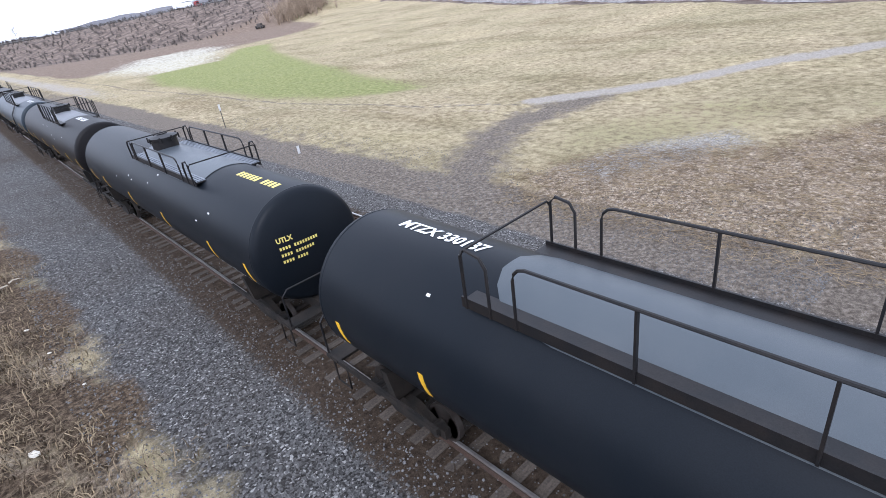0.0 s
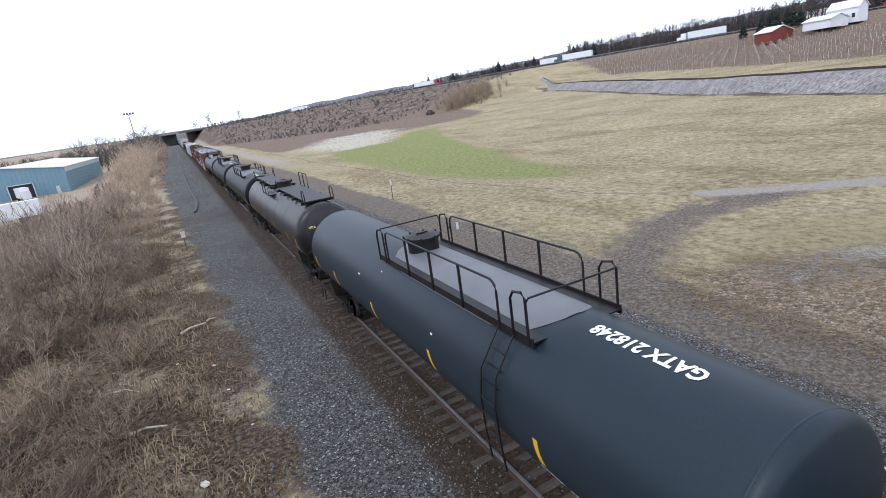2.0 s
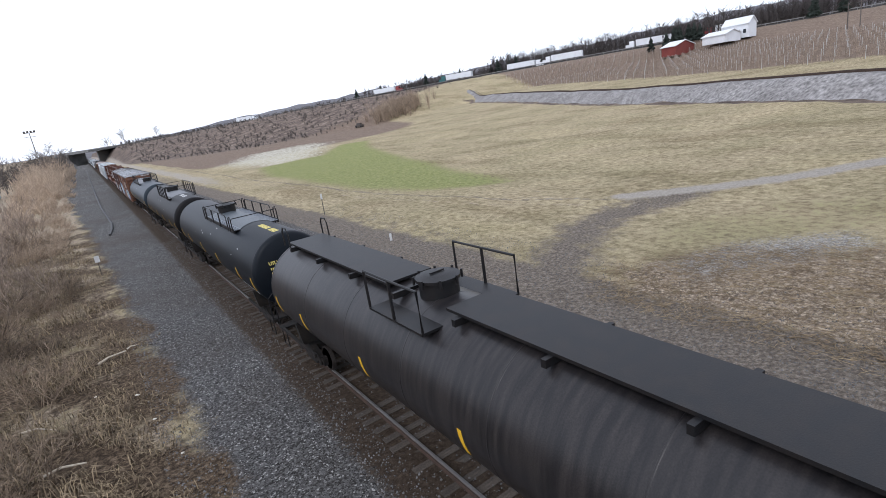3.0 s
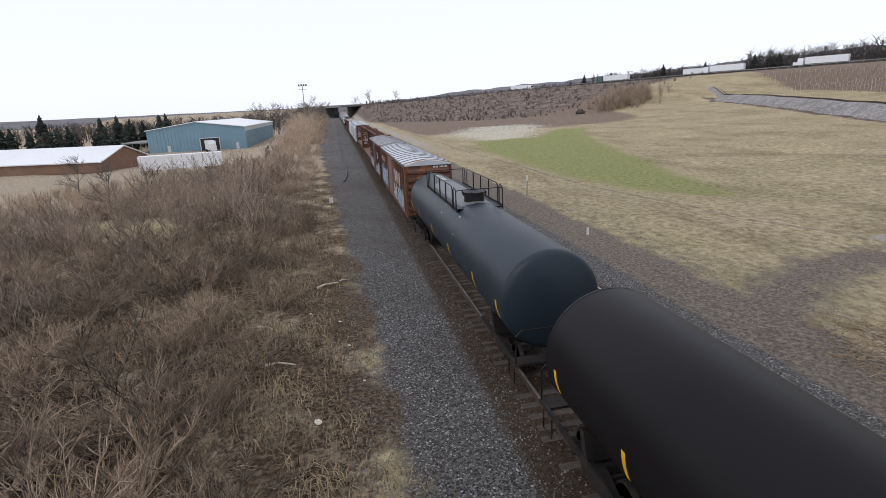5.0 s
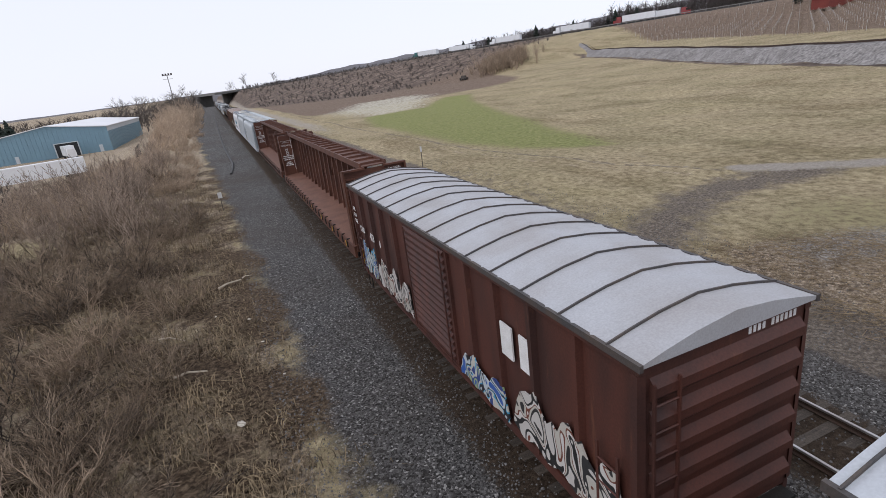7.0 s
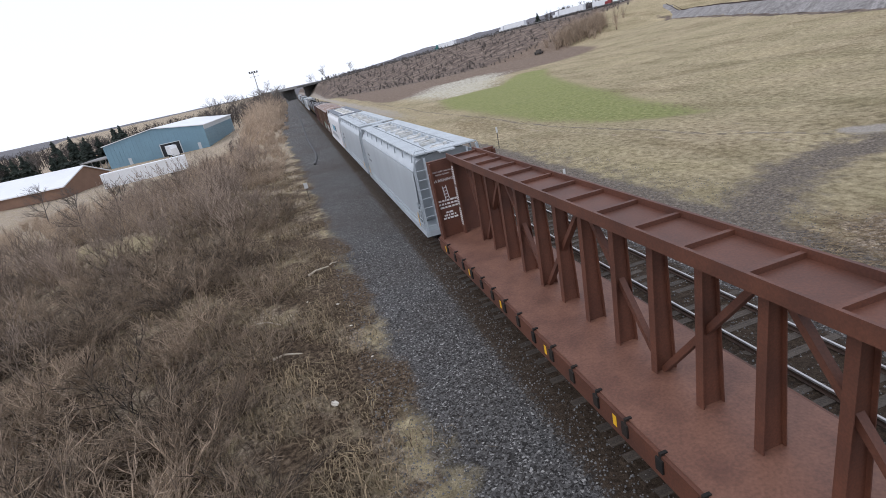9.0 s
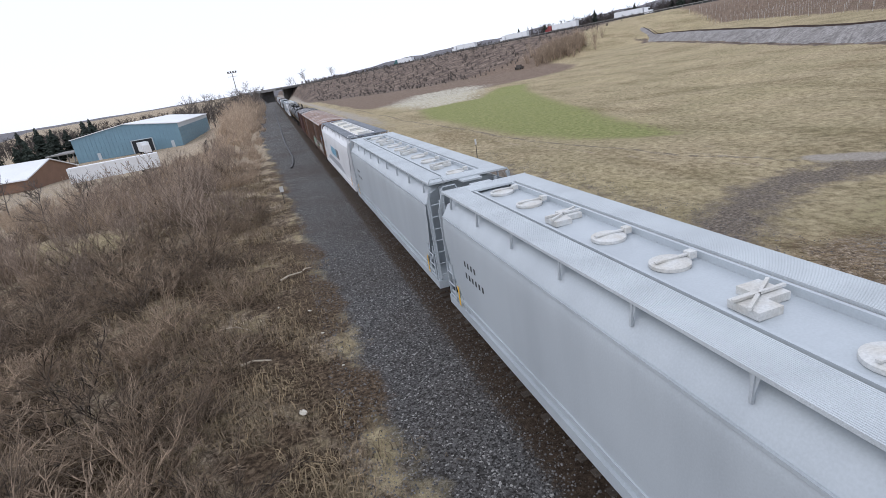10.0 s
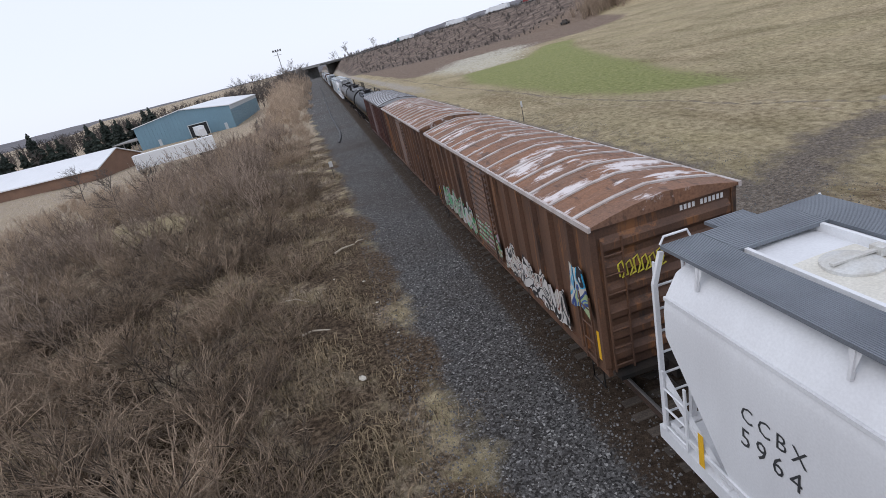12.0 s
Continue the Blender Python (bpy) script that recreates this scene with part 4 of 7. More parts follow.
    s.prism(pts, -h - 0.08, h + 0.08, True)
    roof = part("roof", s, roofing, car, "peaked sheet-metal roof")
    n = 14
    for k in range(n + 1):
        y = -h + long * (k + 0.5) / n if k < n else h - 0.03
        s = Shape()
        path = [(x, y, z + 0.012) for x, z in pts[1:-1]]
        for a, b in zip(path, path[1:]):
            s.slab(a, b, 0.024 if seam is SEAM_DARK else 0.1, 0.05)
        part("seam", s, seam, roof)
        if k < n:
            s = Shape()
            for dy in (0.3, 0.7):
                yy = min(y + long / n * dy, h - 0.2)
                for a, b in zip(path, path[1:]):
                    s.add([(a[0], yy - 0.14, a[2] - 0.012), (a[0], yy, a[2] + 0.014), (a[0], yy + 0.14, a[2] - 0.012), (b[0], yy - 0.14, b[2] - 0.012), (b[0], yy, b[2] + 0.014), (b[0], yy + 0.14, b[2] - 0.012)],
                          [(0, 1, 4, 3), (1, 2, 5, 4)], True)
            part("roof_corrugation", s, roofing, roof)
    s = Shape()
    for side in (-1, 1):
        s.box(side * 1.62 - 0.03, side * 1.62 + 0.03, -h - 0.1, h + 0.1, eave - 0.03, eave + 0.075)
    part("eave_strip", s, seam, roof)
    if patch:
        s = Shape()
        rows = [(x, z + 0.006) for x, z in pts[1:-1]]
        ends = [-h + 0.75 + 0.35 * math.sin(i * 2.1) for i in range(len(rows))]
        s.add([(x, -h - 0.07, z) for x, z in rows] + [(x, e, z) for (x, z), e in zip(rows, ends)], [(i, i + 1, len(rows) + i + 1, len(rows) + i) for i in range(len(rows) - 1)])
        part("rust_patch", s, ROOF_RUST, roof, "rusted end of the roof")
    for y0, y1, z0, z1, mat, lab in art:
        graffiti(car, -1.603, y0, y1, z0, z1, mat, y0 * 7 + z1, lab)
    for text, y, z, wide in words:
        me = text_mesh(text, wide, 1)
        me.transform(Matrix(((0, 0, -1, -1.606), (-1, 0, 0, y), (0, 1, 0, z), (0, 0, 0, 1))))
        part("lettering", me, WHITE_MARK, car, "white stencilled letters on the car side")
    s = Shape()
    for u0, u1, v0, v1 in glyphs(11, (4,)):
        s.box(0.35 + u0 * 0.09, 0.35 + u1 * 0.09, -h - 0.004, -h, eave - 0.25 + v0 * 0.13 + 0.05, eave - 0.25 + v1 * 0.13 + 0.05)
    part("stencil", s, WHITE_MARK, car, "white stencilled marking on the end")
    for y, z, size, cnt, mat in letters or ():
        s = Shape()
        for u0, u1, v0, v1 in glyphs(cnt):
            s.box(-1.573, -1.54, y - u1 * size * 0.8, y - u0 * size * 0.8, z + v0 * size, z + v1 * size)
        part("stencil", s, mat, car, "faded lettering on the car side")
    return car


def writing(parent, text, size, m, mat, label):
    """A line of flat lettering as a mesh of its own."""
    cu = bpy.data.curves.new("lettering", 'FONT')
    cu.body, cu.size, cu.align_x, cu.extrude, cu.resolution_u = text, size, 'CENTER', 0.002, 2
    tmp = bpy.data.objects.new("lettering", cu)
    scene.collection.objects.link(tmp)
    me = bpy.data.meshes.new_from_object(tmp.evaluated_get(bpy.context.evaluated_depsgraph_get()))
    bpy.data.objects.remove(tmp)
    me.transform(m)
    me.materials.clear()
    part("lettering", me, mat, parent, label)


def beam_car(label, long=23.3):
    """A centre-beam flat car: deck, end bulkheads and a truss along the middle."""
    car = new("flat_car")
    tagged(car, label, "flat car", "cars of the freight train")
    h = long / 2
    s = Shape()
    s.prism([(-1.42, 1.22), (1.42, 1.22), (1.42, 1.5), (0.1, 1.58), (-0.1, 1.58), (-1.42, 1.5)], -h, h)
    part("deck", s, DECK_RUST, car, "worn red steel deck")
    s = Shape()
    for side in (-1, 1):
        s.box(side * 1.44 - 0.05, side * 1.44 + 0.05, -h, h, 0.98, 1.48)
    part("side_sill", s, BEAM_RUST, car)
    for k in range(22):
        s = Shape()
        y = -h + 1.3 + k * (long - 2.6) / 21
        s.box(-1.53, -1.47, y - 0.09, y + 0.09, 1.15, 1.42)
        s.box(-1.5, -1.36, y - 0.03, y + 0.03, 1.42, 1.53)
        part("tie_down", s, UNDER, car)
        if k % 3 == 0:
            s = Shape()
            s.box(-1.498, -1.492, y + 0.3, y + 0.42, 1.12, 1.36)
            part("reflector_strip", s, YELLOW, car, "yellow reflective strip")
    for side in (-1, 1):
        for way in (-1, 1):
            s = Shape()
            y = way * (h - 0.35)
            x0, x1 = sorted((side * 0.42, side * 1.4))
            s.box(x0, x1, y - 0.03, y + 0.03, 1.5, 4.62)
            bulk = part("bulkhead", s, BEAM_RUST, car, "brick-red end bulkhead")
            for z in (2.2, 2.9, 3.6, 4.3, 4.64):
                s = Shape()
                deep = 0.14 if z < 4.5 else 0.2
                s.box(x0, x1, min(y, y + way * deep), max(y, y + way * deep), z - 0.04, z + 0.04)
                part("bulkhead_rib", s, BEAM_RUST, bulk)
            s = Shape()
            s.box(min(side * 1.32, side * 1.4), max(side * 1.32, side * 1.4), y - 0.2, y + 0.2, 1.4, 4.62)
            part("edge_flange", s, BEAM_RUST, bulk)
    for way in (-1, 1):
        y = way * (h - 0.35)
        s = Shape()
        s.box(-0.5, 0.5, y - 0.02, y + 0.02, 1.5, 4.6)
        mid = part("centre_plate", s, BEAM_RUST, car)
        s = Shape()
        s.box(-0.5, -0.42, y - 0.35 if way > 0 else y, y if way > 0 else y + 0.35, 1.5, 4.6)
        part("edge_flange", s, BEAM_RUST, mid)
    s = Shape()
    s.prism([(-0.58, 4.6), (-0.52, 4.6), (-0.52, 4.68), (0.52, 4.68), (0.52, 4.6), (0.58, 4.6), (0.58, 4.86), (0.52, 4.86), (0.52, 4.72), (-0.52, 4.72), (-0.52, 4.86), (-0.58, 4.86)], -h + 0.3, h - 0.3)
    part("top_chord", s, BEAM_RUST, car, "channel-shaped top chord")
    n = 17
    gap = (long - 1.6) / n
    for k in range(n + 1):
        y = -h + 0.8 + k * gap
        s = Shape()
        s.slab((-0.53, y, 4.76), (0.53, y, 4.76), 0.09, 0.1)
        part("cross_rib", s, BEAM_RUST, car)
        if 0 < k < n:
            s = Shape()
            beam = [(-1, -0.09), (-0.9, -0.09), (-0.9, -0.02), (0.9, -0.02), (0.9, -0.09), (1, -0.09), (1, 0.09), (0.9, 0.09), (0.9, 0.02), (-0.9, 0.02), (-0.9, 0.09), (-1, 0.09)]
            s.add([(u * 0.23, y + v, 1.55) for u, v in beam] + [(u * 0.15, y + v, 4.69) for u, v in beam], [(i, (i + 1) % 12, 12 + (i + 1) % 12, 12 + i) for i in range(12)])
            part("post", s, BEAM_RUST, car, "tapered red steel post")
        if k < n and k % 4 in (0, 2):
            s = Shape()
            a, b = ((y + 0.05, 1.6), (y + 2 * gap - 0.05, 4.6)) if k % 4 == 0 else ((y + 0.05, 4.6), (y + 2 * gap - 0.05, 1.6))
            s.slab((0, a[0], a[1]), (0, min(b[0], h - 0.8), b[1]), 0.12, 0.14, (1, 0, 0))
            part("diagonal", s, BEAM_RUST, car)
    y = h - 0.385
    turned = Matrix.Translation((-0.9, y - 0.003, 0)) @ Euler((radians(90), 0, 0)).to_matrix().to_4x4()
    for text, size, z in (("LOADING AND UNLOADING", 0.085, 4.2), ("INSTRUCTION", 0.085, 4.08), ("WARNING", 0.17, 3.82)):
        writing(car, text, size, Matrix.Translation((0, 0, z)) @ turned, WHITE_MARK, "white stencilled words on the bulkhead")
    s = Shape()
    for z, w in ((3.0, .75), (2.86, .8), (2.72, .7), (2.5, .3), (2.38, .5), (2.26, .6)):
        rn = random.Random(int(z * 100))
        x = -0.9 - w / 2
        while x < -0.9 + w / 2:
            q = 0.05 + rn.random() * 0.12
            s.box(x, x + q, y - 0.005, y, z, z + 0.075)
            x += q + 0.035
    for z in (3.15, 3.28, 3.41, 3.54):
        s.slab((-0.98, y - 0.003, z), (-0.83, y - 0.003, z + 0.03), 0.004, 0.03)
    s.slab((-1.0, y - 0.003, 3.62), (-0.95, y - 0.003, 3.08), 0.004, 0.03)
    s.slab((-0.86, y - 0.003, 3.64), (-0.8, y - 0.003, 3.1), 0.004, 0.03)
    part("stencil", s, WHITE_MARK, car, "white stencilled notice on the bulkhead")
    s = Shape()
    for k in range(26):
        z = 4.3 - k * 0.095
        if k % 9 == 8:
            continue
        rn = random.Random(k)
        u = y - 0.33
        while u < y - 0.06:
            q = 0.03 + rn.random() * 0.06
            s.box(-0.505, -0.5, u, min(u + q, y - 0.04), z, z + 0.055)
            u += q + 0.02
    part("stencil", s, WHITE_MARK, car, "white stencilled notice on the bulkhead")
    yy = -h + 0.35 - 0.035
    turned = Matrix.Translation((0, yy, 0)) @ Euler((radians(90), 0, 0)).to_matrix().to_4x4()
    writing(car, "CAUTION", 0.13, Matrix.Translation((0.85, -0.16, 4.42)) @ turned, WHITE_MARK, "white stencilled word on the bulkhead")
    writing(car, "WC 627095", 0.15, Matrix.Translation((0.85, -0.01, 3.86)) @ turned, WHITE_MARK, "white stencilled number on the bulkhead")
    for way in (-1, 1):
        s = Shape()
        s.box(-0.3, 0.3, min(way * (h - 3), way * (h + 0.1)), max(way * (h - 3), way * (h + 0.1)), 0.8, 1.22)
        part("end_sill", s, UNDER, car)
        coupler(car, way * (h + 0.85), way)
        truck(car, way * (h - 2.6))
        hand_ladder(car, BEAM_RUST, way * (h + 0.02), -1.35, -0.95, 1.4, 4.2, 0.42, 'x')
    return car


def grooved(start, width, ridges, low, high):
    """The outline of a board with fine grooves along it."""
    out = [(start, low)]
    step = width / ridges
    for k in range(ridges):
        a = start + k * step
        out += [(a, high), (a + step * 0.62, high), (a + step * 0.7, high - 0.012), (a + step * 0.92, high - 0.012)]
    return out + [(start + width, high - 0.025), (start + width, low)]


def hopper_car(paint, roofing, board, label, long=18.6, brand=False, dust=False):
    car = new("hopper_car")
    tagged(car, label, "hopper car", "cars of the freight train")
    h = long / 2
    side = [(-1.52, 1.15), (-1.6, 1.5), (-1.6, 2.3), (-1.6, 3.3), (-1.6, 3.75), (-1.56, 4.0), (-1.35, 4.35), (-1.0, 4.52), (-0.5, 4.6), (0, 4.62)]
    out = side + [(-x, z) for x, z in side[-2::-1]]
    s = Shape()
    n = len(out)
    # the end sheets slope in below the knee
    knee, rake = (3.3, 0.75) if dust else (2.55, 1.15)
    vs = []
    for way in (-1, 1):
        for x, z in out:
            vs.append((x, way * (h - 0.35 - max(0.0, knee - z) * rake), z))
    fs = [(i, (i + 1) % n, n + (i + 1) % n, n + i) for i in range(n)] + [tuple(range(n))[::-1], tuple(range(n, 2 * n))]
    s.add(vs, fs, False)
    part("body", s, paint, car)
    for sd in (-1, 1):
        for nm, x, half, z0, z1, cut in (("side_sill", 1.55, 0.08, 1.0, 1.28, 0.0), ("side_rail", 1.61, 0.02, 1.5, 1.58, 0.35), ("side_bead", 1.575, 0.02, 3.96, 4.02, 0.35)):
            s = Shape()
            s.box(sd * x - half, sd * x + half, -h + cut, h - cut, z0, z1)
            part(nm, s, paint, car)
    for way in (-1, 1):
        s = Shape()
        s.box(-1.46, 1.46, min(way * h, way * (h - 0.19)), max(way * h, way * (h - 0.19)), 1.0, 1.25)
        part("end_beam", s, paint, car)
    for way in (-1, 1):
        for sd in (-1, 1):
            s = Shape()
            s.slab((sd * 1.55, way * (h - 0.08), 1.2), (sd * 1.55, way * (h - 0.08), 4.1), 0.08, 0.06, (0, 1, 0))
            s.slab((sd * 1.55, way * (h - 0.08), 4.1), (sd * 1.4, way * (h - 0.08), 4.62), 0.08, 0.06, (0, 1, 0))
            s.slab((sd * 1.55, way * (h - 0.08), 2.4), (sd * 1.55, way * (h - 1.6), 1.25), 0.1, 0.08, (1, 0, 0))
            s.slab((sd * 1.0, way * (h - 0.05), 1.2), (sd * 1.0, way * (h - 0.2), 4.5), 0.1, 0.08, (0, 1, 0))
            part("corner_post", s, paint, car)
        hand_ladder(car, paint, way * (h - 0.02), -1.5, -1.0, 1.5, 4.3, 0.42, 'x')
        hand_ladder(car, paint, -1.62, way * (h - 0.15) - 0.05 * way, way * (h - 0.75), 1.4, 2.4, 0.4)
        s = Shape()
        s.box(-1.5, 1.5, min(way * (h - 0.2), way * (h - 1.8)), max(way * (h - 0.2), way * (h - 1.8)), 1.16, 1.22)
        part("end_platform", s, paint, car)
        s = Shape()
        s.box(-0.3, 0.3, min(way * (h - 4), way * (h + 0.3)), max(way * (h - 4), way * (h + 0.3)), 0.8, 1.15)
        s.cyl((0.5, way * (h - 0.7), 1.3), (0.5, way * (h - 1.4), 1.5), 0.2, 14)
        part("end_sill", s, UNDER, car)
        coupler(car, way * (h + 0.75), way)
        truck(car, way * (h - 2.1))
        s = Shape()
        s.box(-1.636, -1.63, way * (h - 1.1) - 0.06, way * (h - 1.1) + 0.06, 1.3, 1.95)
        part("reflector_strip", s, YELLOW, car, "yellow reflective strip")
    for k in range(3):
        s = Shape()
        y = -h + long * (k + 0.5) / 3
        w = long / 7.5
        s.add([(x, y + dy, z) for x, dy, z in ((-1.2, -w, 1.2), (1.2, -w, 1.2), (1.2, w, 1.2), (-1.2, w, 1.2), (-0.4, -0.4, 0.4), (0.4, -0.4, 0.4), (0.4, 0.4, 0.4), (-0.4, 0.4, 0.4))],
              [(0, 1, 5, 4), (1, 2, 6, 5), (2, 3, 7, 6), (3, 0, 4, 7), (4, 5, 6, 7)])
        part("outlet_bay", s, paint, car)
    if dust:
        s = Shape()
        s.prism([(-0.52, 4.6), (-0.5, 4.63), (0, 4.65), (0.5, 4.63), (0.52, 4.6)], -h + 1.5, h - 1.5)
        part("roof_panel", s, HOP_DUST, car, "cream dusty middle of the roof")
    s = Shape()
    for sd in (-1, 1):
        s.box(sd * 0.62 - 0.03, sd * 0.62 + 0.03, -h + 0.7, h - 0.7, 4.57, 4.72)
    part("hatch_coaming", s, roofing, car)
    for sd in (-1, 1):
        b = Shape()
        b.prism(grooved(sd * 1.08 - 0.34, 0.68, 22, 4.675, 4.735), -h + 0.1, h - 0.1)
        rb = part("running_board", b, board, car, "grated running board along the roof edge")
        for k in range(9):
            y = -h + 0.9 + k * (long - 1.8) / 8
            s = Shape()
            s.add([(sd * 1.38, y - 0.08, 4.68), (sd * 1.38, y + 0.08, 4.68), (sd * 1.42, y, 4.28)], [(0, 1, 2)])
            s.slab((sd * 1.38, y, 4.68), (sd * 1.42, y, 4.3), 0.04, 0.05, (1, 0, 0))
            part("bracket", s, paint, rb)
    for way in (-1, 1):
        b = Shape()
        b.prism_x(grooved(min(way * (h - 0.1), way * (h - 0.9)), 0.8, 16, 4.675, 4.735), -0.735, 0.735)
        part("end_board", b, board, car)
        b = Shape()
        b.prism_x(grooved(min(way * (h - 0.15), way * (h + 0.3)), 0.45, 9, 4.63, 4.69), -0.35, 0.35)
        part("crossover_board", b, board, car)
        b = Shape()
        b.tube([(-1.42, way * (h - 0.1), 4.74), (-1.35, way * (h - 0.1), 4.86), (-0.95, way * (h - 0.1), 4.86), (-0.9, way * (h - 0.1), 4.74)], 0.02)
        part("grab_iron", b, paint, car)
        b = Shape()
        b.tube([(1.42, way * (h - 0.1), 4.74), (1.5, way * (h - 0.1), 4.6), (1.55, way * (h - 0.08), 4.2)], 0.02)
        part("grab_iron", b, paint, car)
    count = 10 if not dust else 5
    for k in range(count):
        y = -h + 1.5 + (long - 3.0) * k / (count - 1) if not dust else -h + 1.9 + (long - 3.8) * k / (count - 1)
        s = Shape()
        if (k % 3 != 1 and not dust) or (dust and k in (4,)):
            s.lathe([(0, 0.34), (0.06, 0.34), (0.075, 0.31), (0.095, 0.15), (0.1, 0.01)], 'z', (0, y, 4.62), 24)
            s.slab((-0.3, y, 4.735), (0.42, y, 4.735), 0.06, 0.03)
            s.box(0.34, 0.48, y - 0.08, y + 0.08, 4.66, 4.78)
        else:
            for dx, dy in ((-0.2, -0.12), (0.2, 0.12)):
                s.box(dx - 0.2, dx + 0.2, y + dy - 0.26, y + dy + 0.26, 4.62, 4.74)
                s.slab((dx - 0.25, y + dy - 0.15, 4.77), (dx + 0.25, y + dy + 0.15, 4.77), 0.05, 0.05)
            s.slab((-0.45, y, 4.78), (0.45, y, 4.78), 0.05, 0.04)
        part("hatch", s, HATCH, car, "pale roof hatch cover")
    if brand:
        for text, z, wide in (("CCBX", 3.0, 1.0), ("5964", 2.6, 0.95)):
            me = text_mesh(text, wide, 1, 0.0, 1.35)
            me.transform(Matrix(((0, 0, -1, -1.606), (-1, 0, 0, h - 1.9 - wide / 2), (0, 1, 0, z), (0, 0, 0, 1))))
            part("lettering", me, BLACK_MARK, car, "black stencilled letters on the side")
    s = Shape()
    for row, cnt in ((0, 4), (1, 6)):
        for u0, u1, v0, v1 in glyphs(cnt):
            s.box(-1.606, -1.602, h - 2.0 - 0.25 * u1 + 0.05, h - 2.0 - 0.25 * u0, 2.9 - row * 0.36 + v0 * 0.2, 2.9 - row * 0.36 + v1 * 0.2)
    if not brand:
        part("stencil", s, BLACK_MARK, car, "black stencilled marking on the side")
    for text, z, wide in (("CCBX", 3.75, 0.42), ("5964", 3.57, 0.42)) if brand else (("UTCX", 3.75, 0.42), ("65619", 3.57, 0.5)):
        me = text_mesh(text, wide, 1, 0.02, 1.2)
        me.transform(Matrix(((1, 0, 0, 0.1), (0, 0, -1, -h + 0.343), (0, 1, 0, z), (0, 0, 0, 1))))
        part("lettering", me, BLACK_MARK, car, "black stencilled letters on the end")
    if brand:
        s = Shape()
        for u0, u1, v0, v1 in glyphs(6):
            s.box(-1.608, -1.602, 2.9 - 0.66 * u1, 2.9 - 0.66 * u0, 2.35 + v0 * 0.85, 2.35 + v1 * 0.85)
        part("logo_shape", s, BLUE_MARK, car, "blue half of a painted logo")
        s = Shape()
        for u0, u1, v0, v1 in glyphs(3):
            s.box(-1.608, -1.602, -1.1 - 0.66 * u1, -1.1 - 0.66 * u0, 2.35 + v0 * 0.9, 2.35 + v1 * 0.9)
        part("logo_shape", s, BLACK_MARK, car, "black half of a painted logo")
        s = Shape()
        s.add([(-1.606, y, z) for y, z in ((h - 2, 1.5), (h - 5, 2.1), (-h + 7, 2.1), (-h + 4, 1.5))] + [(-1.59, y, z) for y, z in ((h - 2, 1.5), (h - 5, 2.1), (-h + 7, 2.1), (-h + 4, 1.5))],
              [(0, 1, 2, 3), (0, 4, 5, 1), (1, 5, 6, 2), (2, 6, 7, 3), (3, 7, 4, 0)])
        part("paint_band", s, HOP_BAND, car, "grey band low on the side")
    return car


TRAIN = []


def couple(car, near, length, turned=False):
    """Note a car of the train: where its near end stands at the start, and its length between ends."""
    TRAIN.append((car, near + length / 2, turned))


